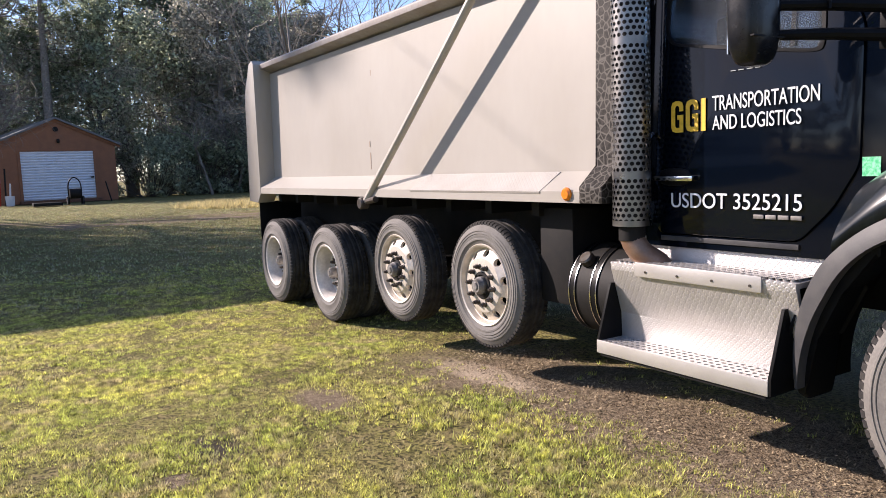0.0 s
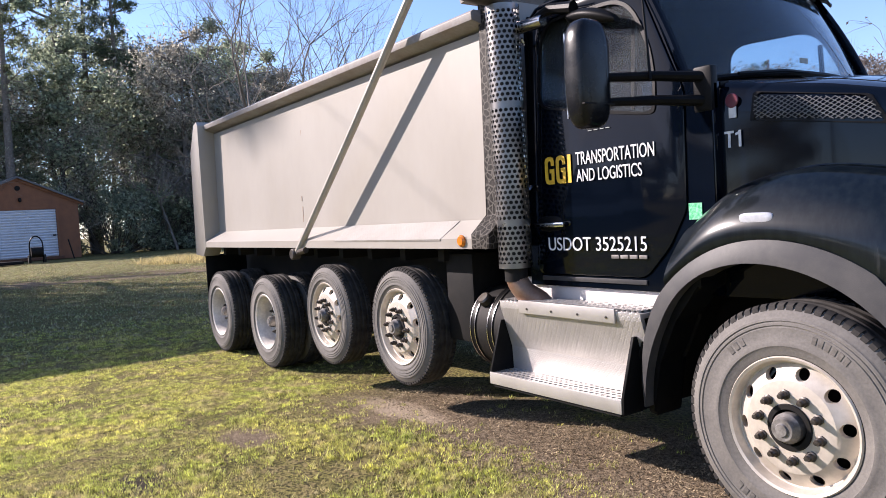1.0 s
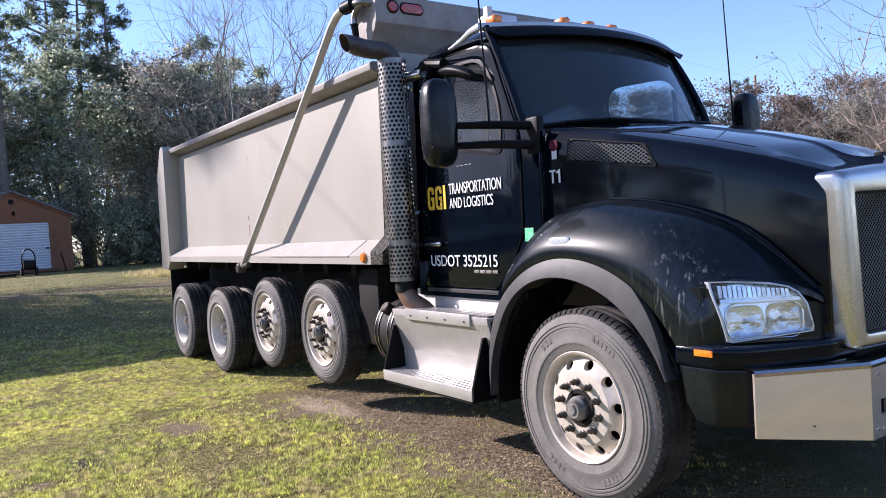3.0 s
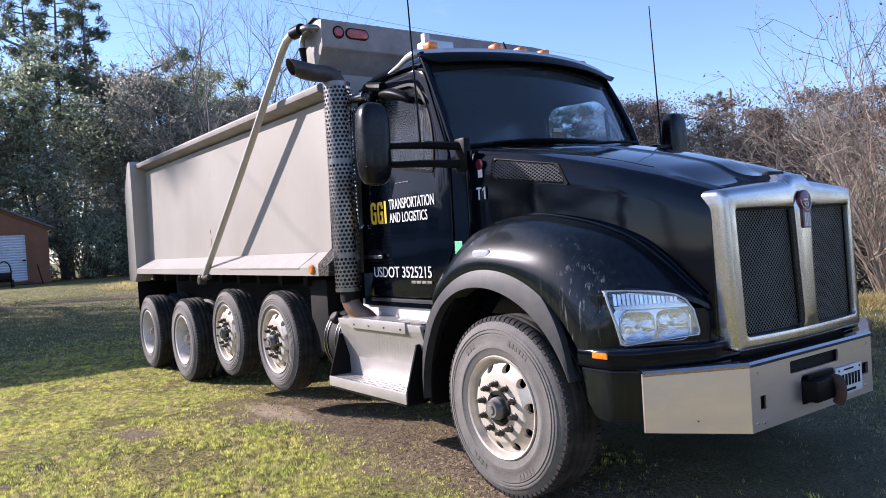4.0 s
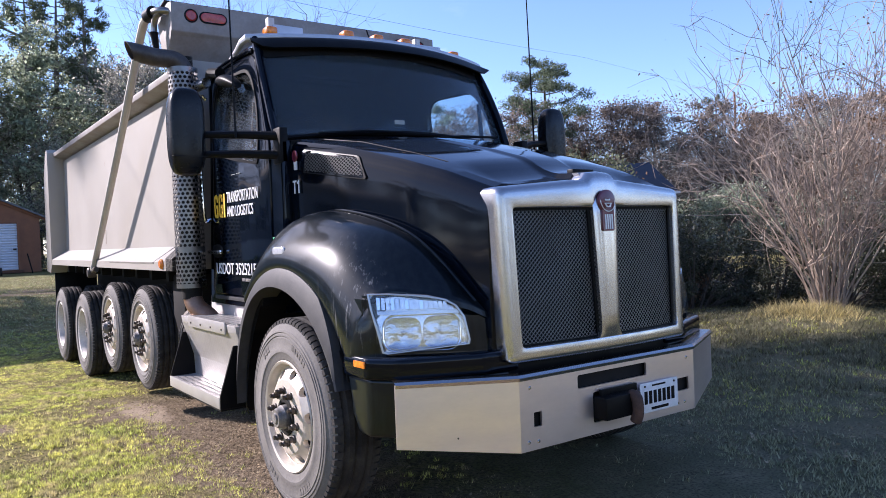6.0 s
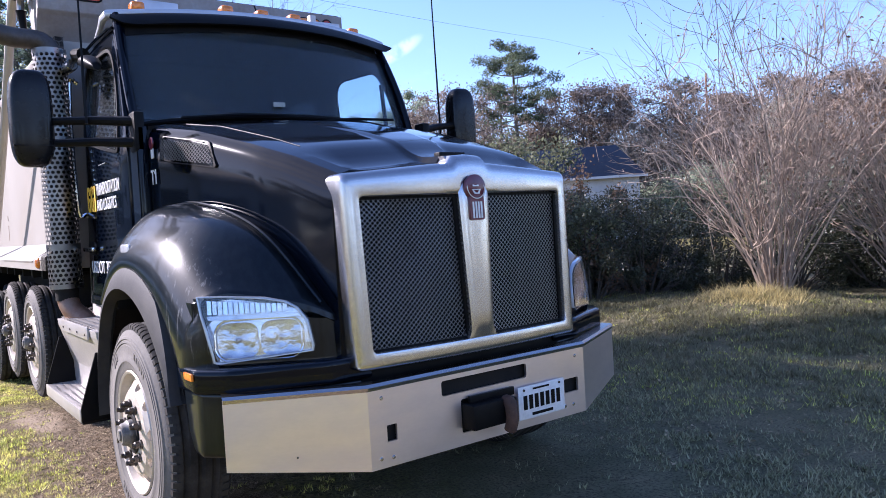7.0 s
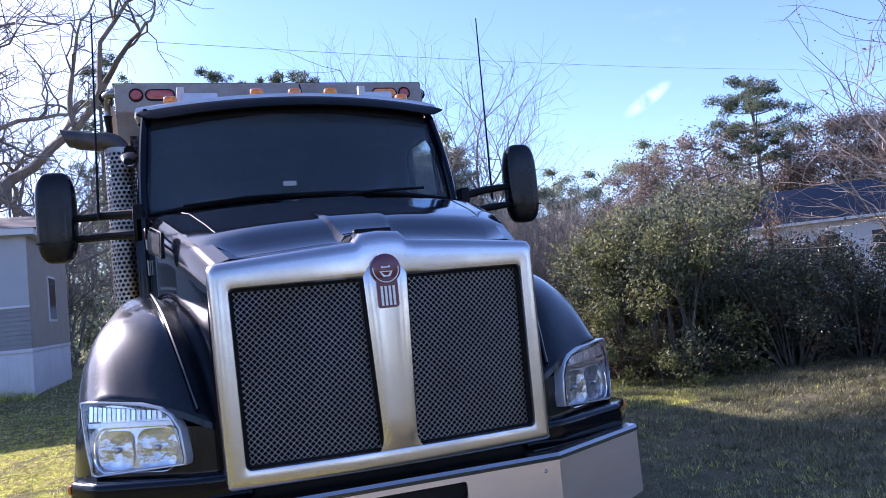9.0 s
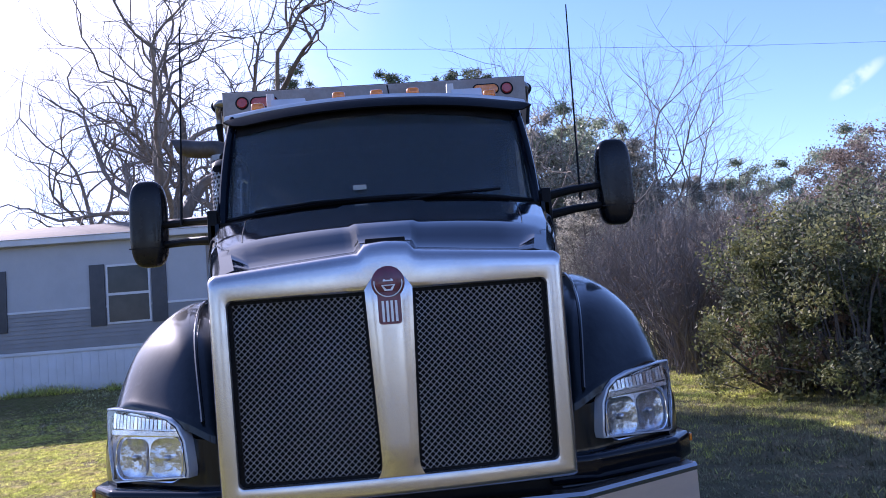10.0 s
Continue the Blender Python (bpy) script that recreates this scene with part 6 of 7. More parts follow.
def shed():
    s = thing("shed", "brown board shed with a white roll-up door", "shed", (-54.0, 0.95, 0.14))
    s.rotation_euler = (0, 0, radians(8))
    s.scale = (1.63, 1.63, 1.63)
    W, H, P, D = 2.22, 2.35, 3.30, 6.0
    opening = [(-1.35, 0.12), (1.35, 0.12), (1.35, 2.05), (-1.35, 2.05)]
    part("front_wall", sheet([(-W, 0), (W, 0), (W, H), (0, P), (-W, H)], [opening], 0.1, lambda a, b, d: (-d, a, b)), BROWN, s, smooth=0)
    for sy in (-1, 1):
        part("side_wall", boxed(-D, -0.1, sy * W - (0.1 if sy > 0 else 0), sy * W + (0.1 if sy < 0 else 0), 0, H), BROWN, s)
        part("roof_slope", prism([(sy * (W + 0.22), H - 0.10), (0, P + 0.02), (0, P + 0.10), (sy * (W + 0.22), H - 0.02)], -D - 0.15, 0.18, "x"), SHEDROOF, s)
        part("barge_board", prism([(sy * (W + 0.2), H - 0.19), (0, P - 0.09), (0, P + 0.03), (sy * (W + 0.2), H - 0.07)], 0.02, 0.06, "x"), BROWN, s)
        part("door_jamb", boxed(0.0, 0.03, sy * 1.40 - 0.05, sy * 1.40 + 0.05, 0.05, 2.1), BROWN, s)
    part("back_wall", sheet([(-W, 0), (W, 0), (W, H), (0, P), (-W, H)], [], 0.1, lambda a, b, d: (-D - d, a, b)), BROWN, s, smooth=0)
    door = part("roll_up_door", boxed(-0.09, -0.06, -1.36, 1.36, 0.12, 2.06), ROLLUP, s, "white ribbed roll-up door")
    for i in range(18):
        z = 0.13 + 1.92 * i / 18
        part("slat", tube([(-0.06, -1.36, z + 0.053), (-0.06, 1.36, z + 0.053)], 0.05, 8), ROLLUP, door)
    part("door_latch", boxed(0.0, 0.03, 1.18, 1.30, 0.95, 1.01), CHASSIS, door)
    part("gable_vent", disc((0.0, 0, 2.92), (1, 0, 0), 0.10, 0.03, 16), CHASSIS, s)
    part("gable_lamp", blob((0.06, 0.05, 2.45), (0.06, 0.06, 0.09)), CHASSIS, s)
    part("ramp_sill", boxed(-0.02, 0.25, -1.5, 1.5, 0.0, 0.12), RUST, s)


shed()

# clutter before the shed
c = thing("hose_reel_cart", "black hose reel cart with a loop handle", "hose reel", (-48.1, 1.12, 0.14))
c.scale = (1.5, 1.5, 1.5)
part("handle", tube(smooth_path([(0, -0.22, 0.0), (0.02, -0.22, 0.8), (0, 0, 1.05), (0.02, 0.22, 0.8), (0, 0.22, 0.0)], 20).tolist(), 0.025, 8), DARK, c)
part("drum", tube([(0.05, -0.2, 0.42), (0.05, 0.2, 0.42)], 0.2, 16), CHASSIS, c)
for sy in (-1, 1):
    part("reel_wheel", tube([(0.05, sy * 0.28 - 0.03, 0.16), (0.05, sy * 0.28 + 0.03, 0.16)], 0.16, 16), TREAD, c)
c = thing("pallet", "flat dark wooden pallet on the grass", "pallet", (-47.8, -0.40, 0.14))
c.scale = (1.5, 1.5, 1.5)
part("deck", boxed(-0.4, 0.4, -0.5, 0.5, 0.0, 0.12, bevel=0.01), CHASSIS, c)
c = thing("garden_tools", "bundle of upright yard tools by the shed", "tools", (-51.3, -2.48, 0.14))
c.scale = (1.5, 1.5, 1.5)
for i, (ty, th, m) in enumerate(((-0.25, 1.3, NUT), (-0.1, 1.1, RED), (0.1, 1.5, CHASSIS), (0.25, 0.9, SKIRT))):
    part("pole", tube([(0, ty, 0), (0.1, ty + 0.05, th)], 0.035, 6), m, c)
part("bucket", tube([(0.2, 0.25, 0), (0.2, 0.25, 0.4)], [0.15, 0.18], 14), SKIRT, c)
c = thing("hand_tool", "leaning garden fork beside the shed door", "tools", (-52.2, 3.52, 0.14))
c.scale = (1.5, 1.5, 1.5)
part("handle", tube([(0.25, 0.1, 0.0), (0.0, -0.05, 0.85)], 0.03, 6), DARK, c)
c = thing("wash_bottle", "small white bucket on the grass", "bucket", (-50.3, -3.36, 0.14))
c.scale = (1.5, 1.5, 1.5)
part("pail", tube([(0, 0, 0), (0, 0, 0.28)], [0.11, 0.13], 14), SKIRT, c)
c = thing("leaning_pole", "long pale pole leaning beside the shed", "pole", (-52.5, -3.9, 0.14))
part("shaft", tube([(0, -0.7, 0.0), (-0.6, 0.6, 4.6)], 0.07, 8), SKIRT, c)


def neighbour():
    h = thing("neighbour_house", "low white house with a dark blue roof beyond the hedge", "house", (-24.5, 30.0, 0.7))
    h.rotation_euler = (0, 0, radians(42))
    h.scale = (0.85, 0.85, 0.85)
    part("wall", boxed(-5.0, 2.4, -6.5, -0.5, -0.9, 3.0, bevel=0.01), SKIRT, h)
    part("roof", prism([(-5.4, 2.95), (2.8, 2.95), (1.2, 4.7), (-3.8, 4.7)], -7.0, 0.0, "y", bevel=0.01), NAVY, h, "dark blue metal roof")
    part("gutter", boxed(-5.45, 2.85, -7.08, -6.96, 2.86, 3.0), SKIRT, h)
    for wx in (-3.6, -1.2, 1.2):
        part("window", boxed(wx - 0.5, wx + 0.5, -6.53, -6.49, 1.0, 2.2), PANE, h)


neighbour()


def wire_point(y):
    return (-15.14 - 0.412 * y, y, 8.38 + 0.0941 * y + 0.0007 * min(y, 30) ** 2)


utility_wire = thing("utility_wire", "thin dark overhead utility wire", "cable")
part("cable", tube([wire_point(y) for y in np.linspace(-28, 72, 60)], 0.0055, 6), DARK, utility_wire)
for py in (-28, 72):
    px, _, pz = wire_point(py)
    pole = thing("utility_pole", "tall bare wooden utility pole", "pole", (px, py, 0))
    part("post", tube([(0, 0, -0.2), (0, 0, pz + 0.4)], [0.16, 0.11], 12), BROWN, pole)

# ---- plants ----
BARK = material("grey_bark", (0.10, 0.085, 0.07), 0.9, second=(0.17, 0.15, 0.13), scale=8, fine=0.3, fine_scale=40, per_object=0.2)
TWIG = material("pale_twig", (0.28, 0.215, 0.165), 0.8, second=(0.43, 0.345, 0.265), scale=5, fine=0.2, per_island=0.3)
GREYTWIG = material("grey_twig", (0.17, 0.145, 0.12), 0.85, second=(0.24, 0.205, 0.17), scale=5, per_island=0.3)
LEAF = leaf_material("evergreen_leaf", (0.12, 0.145, 0.08), (0.19, 0.195, 0.115), 0.65, 0.45)
# WOODLEAF and LEAF2 paled past real foliage: haze and backlight put into the colour
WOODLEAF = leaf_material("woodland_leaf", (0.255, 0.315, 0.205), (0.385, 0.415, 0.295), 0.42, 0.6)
LEAF2 = leaf_material("dull_leaf", (0.31, 0.305, 0.245), (0.44, 0.41, 0.33), 0.5, 0.6)
LEAF3 = leaf_material("yellow_green_leaf", (0.19, 0.215, 0.075), (0.29, 0.27, 0.11), 0.55, 0.4)
LEAFB = leaf_material("brown_leaf", (0.22, 0.13, 0.07), (0.17, 0.12, 0.08), 0.5, 0.35)
NEEDLE = leaf_material("pine_needle", (0.09, 0.12, 0.07), (0.14, 0.165, 0.09), 0.65, 0.4)


def grass_material(name, a, b, c, through=0.5):
    """Blades whose colour drifts over metres, from tuft to tuft and from blade to blade."""
    m = leaf_material(name, a, b, 0.6, through, 1.1)
    n, l = m.node_tree.nodes, m.node_tree.links
    bs = n["Principled BSDF"]
    src = bs.inputs["Base Color"].links[0].from_socket
    tc = n.new("ShaderNodeTexCoord")
    for scale, lo, hi, kind, value in ((5.0, 0.48, 0.66, "MIX", c), (17.0, 0.36, 0.62, "MULTIPLY", None)):
        t, r, x = n.new("ShaderNodeTexNoise"), n.new("ShaderNodeMapRange"), n.new("ShaderNodeMix")
        t.inputs["Scale"].default_value, t.inputs["Detail"].default_value = scale, 3
        r.inputs["From Min"].default_value, r.inputs["From Max"].default_value = lo, hi
        x.data_type, x.blend_type = "RGBA", kind
        l.new(tc.outputs["Object"], t.inputs["Vector"])
        l.new(t.outputs["Fac"], r.inputs["Value"])
        l.new(src, x.inputs["A"])
        if value:
            l.new(r.outputs["Result"], x.inputs["Factor"])
            x.inputs["B"].default_value = (*value, 1)
        else:
            x.inputs["Factor"].default_value = 1
            r.inputs["To Min"].default_value, r.inputs["To Max"].default_value = 0.42, 1.5
            l.new(r.outputs["Result"], x.inputs["B"])
        src = x.outputs["Result"]
    l.new(src, bs.inputs["Base Color"])
    for node in n:
        if node.type == "BSDF_TRANSLUCENT":
            l.new(src, node.inputs["Color"])
    return m


GRASS = grass_material("grass_blade", (0.385, 0.46, 0.095), (0.72, 0.66, 0.19), (0.54, 0.465, 0.23))
GOLDEN = leaf_material("golden_grass", (0.70, 0.58, 0.27), (0.44, 0.39, 0.19), 0.6, 0.5, 6.0)
# GRASS dimmed and greyed: the far lawn's shade is put into its colour
FARGRASS = grass_material("far_grass_blade", (0.25, 0.30, 0.125), (0.45, 0.41, 0.19), (0.42, 0.36, 0.24), 0.4)
# withered grass with tree shade along the hedge painted into its colour
SHADEGRASS = leaf_material("damp_withered_grass", (0.165, 0.168, 0.088), (0.255, 0.23, 0.135), 0.8, 0.3, 6.0)
STRAW = leaf_material("dry_grass", (0.46, 0.38, 0.20), (0.36, 0.29, 0.15), 0.7, 0.35)
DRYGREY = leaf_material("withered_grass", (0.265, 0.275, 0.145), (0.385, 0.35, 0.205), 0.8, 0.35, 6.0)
CHIPS = material("bark_litter", (0.14, 0.098, 0.058), 0.95, second=(0.44, 0.345, 0.205), scale=3, per_island=0.5)


def leaves(name, centres, normals, sizes, mat, parent, aspect=0.5, kind=""):
    """One mesh of many pointed leaves: a folded rhomb at each centre."""
    n = len(centres)
    rng = np.random.default_rng(n)
    d = rng.normal(size=(n, 3))
    d -= normals * (d * normals).sum(1, keepdims=True)
    d /= np.linalg.norm(d, axis=1, keepdims=True) + 1e-9
    s = np.cross(normals, d)
    L, W = sizes[:, None], sizes[:, None] * aspect
    v = np.stack([centres - d * L * 0.5, centres + s * W * 0.5 + normals * W * 0.12, centres + d * L * 0.5, centres - s * W * 0.5 + normals * W * 0.12], 1).reshape(-1, 3)
    me = bpy.data.meshes.new(name)
    me.vertices.add(4 * n)
    me.vertices.foreach_set("co", v.ravel())
    me.loops.add(4 * n)
    me.loops.foreach_set("vertex_index", np.arange(4 * n, dtype=np.int32))
    me.polygons.add(n)
    me.polygons.foreach_set("loop_start", np.arange(0, 4 * n, 4, dtype=np.int32))
    me.polygons.foreach_set("loop_total", np.full(n, 4, dtype=np.int32))
    me.update(calc_edges=True)
    return link(name, me, mat, parent, smooth=0)


def unit(rng, n):
    v = rng.normal(size=(n, 3))
    return v / np.linalg.norm(v, axis=1, keepdims=True)


class Sticks:
    """Collects thin tapered three-sided sticks and makes one mesh of them."""

    def __init__(self):
        self.v, self.f = [], []

    def add(self, pts, r0, r1, seg=4):
        pts = [np.array(p, float) for p in pts]
        base = None
        for i, p in enumerate(pts):
            d = pts[min(i + 1, len(pts) - 1)] - pts[max(i - 1, 0)]
            d = d / (np.linalg.norm(d) + 1e-9)
            a = np.cross(d, (0.31, 0.87, 0.38))
            a /= np.linalg.norm(a) + 1e-9
            b = np.cross(d, a)
            r = r0 + (r1 - r0) * i / (len(pts) - 1)
            start = len(self.v)
            for k in range(seg):
                t = 2 * math.pi * k / seg
                self.v.append(tuple(p + (a * math.cos(t) + b * math.sin(t)) * r))
            if base is not None:
                for k in range(seg):
                    self.f.append((base + k, base + (k + 1) % seg, start + (k + 1) % seg, start + k))
            base = start

    def make(self, name, mat, parent, label=""):
        me = bpy.data.meshes.new(name)
        me.from_pydata(self.v, [], self.f)
        return link(name, me, mat, parent, label, smooth=60)


def grow(st, rng, p, d, length, r, level, tips, droop=0.0, fork=3, wander=0.28, seg=5):
    """A branch that wanders and forks into thinner ones."""
    pts, cur, dr = [p], np.array(p, float), np.array(d, float)
    n = 5 if level > 1 else 3
    marks = []
    for i in range(n):
        dr = dr + rng.normal(size=3) * wander * (0.6 if level > 2 else 1) + np.array((0, 0, 0.06 - droop))
        dr /= np.linalg.norm(dr)
        cur = cur + dr * length / n
        pts.append(cur.copy())
        marks.append((cur.copy(), dr.copy(), i))
    (st.twigs if level < 3 else st).add(pts, r, r * 0.55, seg if level > 1 else 3)
    if level == 0:
        tips.append(cur)
        return
    kids = [marks[-1]] + [marks[int(rng.integers(1, n))] for _ in range(fork)]
    for q, dd, i in kids:
        side = unit(rng, 1)[0]
        nd = dd * 0.75 + side * 0.75
        nd /= np.linalg.norm(nd)
        grow(st, rng, q, nd, length * rng.uniform(0.5, 0.78), r * 0.55 * rng.uniform(0.75, 1.0), level - 1, tips, droop, fork, wander, seg)


def leafy_tree(name, label, seed, h, spread, count, size, leaf, low=0.15, group=""):
    """Trunk, limbs and a ragged crown of leaf clumps."""
    rng = np.random.default_rng(seed)
    t = thing(name, label, "tree", group=group)
    st = Sticks()
    lean = rng.normal(size=2) * 0.05 * h
    trunk = [(0, 0, -0.3), (lean[0] * 0.2, lean[1] * 0.2, h * 0.3), (lean[0] * 0.6, lean[1] * 0.6, h * 0.65), (lean[0], lean[1], h * 0.95)]
    st.add(smooth_path(trunk, 9), 0.02 * h + 0.03, 0.02, 7)
    clumps = []
    for i in range(26):
        f = low + (0.97 - low) * (i + rng.random()) / 26
        a = rng.random() * 6.283
        reach = spread * (1.0 - 0.55 * abs(f - 0.5) * 2) * rng.uniform(0.45, 1.15)
        base = np.array((lean[0] * f, lean[1] * f, h * f))
        end = base + np.array((math.cos(a) * reach, math.sin(a) * reach, reach * rng.uniform(0.0, 0.55)))
        st.add([base, (base + end) / 2 + rng.normal(size=3) * 0.08 * reach, end], 0.006 * h, 0.012, 4)
        for q in (0.55, 0.8, 1.0):
            clumps.append((base + (end - base) * q + rng.normal(size=3) * 0.15 * reach, reach * rng.uniform(0.16, 0.42)))
    st.make("trunk", BARK, t)
    pick = rng.integers(0, len(clumps), count)
    c = np.array([k[0] for k in clumps])[pick]
    rad = np.array([k[1] for k in clumps])[pick]
    loose = rng.random(count) < 0.35
    pos = c + np.where(loose[:, None], rng.normal(size=(count, 3)) * (rad * 1.15)[:, None], unit(rng, count) * (rad * 1.35 * rng.random(count) ** 0.45)[:, None]) * np.array((1.0, 1.0, 0.75)) + rng.normal(size=(count, 3)) * 0.06
    nrm = unit(rng, count) + np.array((0, 0, 0.5))
    nrm /= np.linalg.norm(nrm, axis=1, keepdims=True)
    leaves("crown", pos, nrm, size * rng.uniform(0.6, 1.4, count), leaf, t)
    return t


def pine_tree(name, label, seed, h, bare=0.45, spread=3.2, count=9000):
    rng = np.random.default_rng(seed)
    t = thing(name, label, "tree")
    st = Sticks()
    st.add(smooth_path([(0, 0, -0.3), (0.15, 0.1, h * 0.5), (0.0, 0.3, h)], 10), 0.016 * h + 0.06, 0.04, 8)
    ends = []
    for i in range(44):
        f = bare + (1 - bare) * (i + rng.random()) / 44
        a = rng.random() * 6.283
        reach = spread * (1.15 - 0.75 * (f - bare) / (1 - bare)) * rng.uniform(0.4, 1.1)
        b = np.array((0, 0.3 * f, h * f))
        e = b + np.array((math.cos(a) * reach, math.sin(a) * reach, reach * rng.uniform(-0.05, 0.45)))
        st.add([b, (b + e) / 2 + np.array((0, 0, -0.05 * reach)), e], 0.05, 0.015, 4)
        for q in (0.5, 0.7, 0.85, 1.0):
            ends.append((b + (e - b) * q + rng.normal(size=3) * 0.12 * reach, 0.24 + 0.14 * rng.random()))
    st.make("trunk", BARK, t)
    pick = rng.integers(0, len(ends), count)
    c, r = np.array([k[0] for k in ends])[pick], np.array([k[1] for k in ends])[pick]
    off = unit(rng, count)
    leaves("crown", c + off * (r * rng.uniform(0.2, 1.2, count))[:, None], unit(rng, count), 0.34 * rng.uniform(0.6, 1.3, count), NEEDLE, t, 0.16)
    return t


def umbrella_pine(name, label, seed, h, spread, count):
    """Tall stem under layered, flattened pads of needles with sky between them."""
    rng = np.random.default_rng(seed)
    t = thing(name, label, "tree")
    st, pads = Sticks(), []
    st.add(smooth_path([(0, 0, -0.3), (0.12, 0.1, h * 0.5), (-0.05, 0.2, h * 0.97)], 10), 0.016 * h + 0.05, 0.05, 8)
    for i in range(26):
        f = 0.60 + 0.40 * (i + rng.random()) / 26
        a = i * 2.4 + rng.random()
        reach = spread * math.sin(math.pi * (0.22 + 0.70 * (f - 0.60) / 0.40)) * rng.uniform(0.55, 1.1)
        b = np.array((0, 0.2 * f, h * f - 0.5))
        e = b + np.array((math.cos(a) * reach, math.sin(a) * reach, 0.2 + reach * rng.uniform(0.05, 0.35)))
        st.add([b, (b + e) / 2 + np.array((0, 0, -0.08 * reach)), e], 0.06, 0.02, 4)
        for q in (0.6, 1.0):
            pads.append((b + (e - b) * q + rng.normal(size=3) * 0.10 * reach, rng.uniform(0.45, 0.85) * (0.7 + 0.3 * q)))
    st.make("trunk", BARK, t)
    pick = rng.integers(0, len(pads), count)
    c, r = np.array([k[0] for k in pads])[pick], np.array([k[1] for k in pads])[pick]
    pos = c + unit(rng, count) * (r * rng.random(count) ** 0.4)[:, None] * np.array((1.0, 1.0, 0.48)) + rng.normal(size=(count, 3)) * 0.07
    leaves("crown", pos, unit(rng, count), 0.26 * rng.uniform(0.6, 1.3, count), NEEDLE, t, 0.2)
    return t


def bare_tree(name, label, seed, h, r, level=4, mat=None, fork=3, droop=0.0, wander=0.28):
    rng = np.random.default_rng(seed)
    t = thing(name, label, "tree")
    st, tips = Sticks(), []
    st.twigs = Sticks()
    grow(st, rng, (0, 0, -0.3), (rng.normal() * 0.08, rng.normal() * 0.08, 1), h * 0.42, r, level, tips, droop, fork, wander, 6)
    st.make("trunk", mat or BARK, t)
    st.twigs.make("branchwork", mat or BARK, t)
    return t


def stem_bush(name, label, seed, h, spread, stems, mat, leaf=None, leaf_n=0, twigs=5):
    """Many stems from one foot, arching outward, with twigs."""
    rng = np.random.default_rng(seed)
    t = thing(name, label, "bush")
    st = Sticks()
    pos = []
    for i in range(stems):
        a, out = rng.random() * 6.283, spread * min(1.7, abs(rng.normal())) * 0.62
        f = np.array((rng.normal() * 0.20, rng.normal() * 0.20, -0.05))
        hh = h * rng.uniform(0.45, 1.0)
        p = smooth_path([f, f + np.array((math.cos(a) * out * 0.42, math.sin(a) * out * 0.42, hh * 0.45)) + rng.normal(size=3) * 0.13,
                         f + np.array((math.cos(a) * out * 0.76, math.sin(a) * out * 0.76, hh * 0.8)) + rng.normal(size=3) * 0.20,
                         f + np.array((math.cos(a) * out * 1.1, math.sin(a) * out * 1.1, hh * rng.uniform(0.9, 1.05)))], 8)
        st.add(p, rng.uniform(0.006, 0.016), 0.003, 3)
        for k in range(twigs):
            j = int(rng.integers(3, 8))
            d = unit(rng, 1)[0] * 0.5 + np.array((0, 0, 0.45))
            ln = rng.uniform(0.15, 0.6) * h / 4
            q = p[j] + d * ln
            st.add([p[j], (p[j] + q) / 2 + rng.normal(size=3) * 0.04, q], 0.006, 0.002, 3)
            pos.append(q)
            for _ in range(2):
                q2 = q + (d + unit(rng, 1)[0] * 0.8) * ln * 0.45
                st.add([(p[j] + q) / 2, q2], 0.004, 0.0015, 3)
                pos.append(q2)
    st.make("branchwork", mat, t)
    if leaf_n:
        c = np.array(pos)[rng.integers(0, len(pos), leaf_n)] + rng.normal(size=(leaf_n, 3)) * 0.07
        leaves("foliage", c, unit(rng, leaf_n), 0.05 * rng.uniform(0.6, 1.4, leaf_n), leaf, t)
    return t


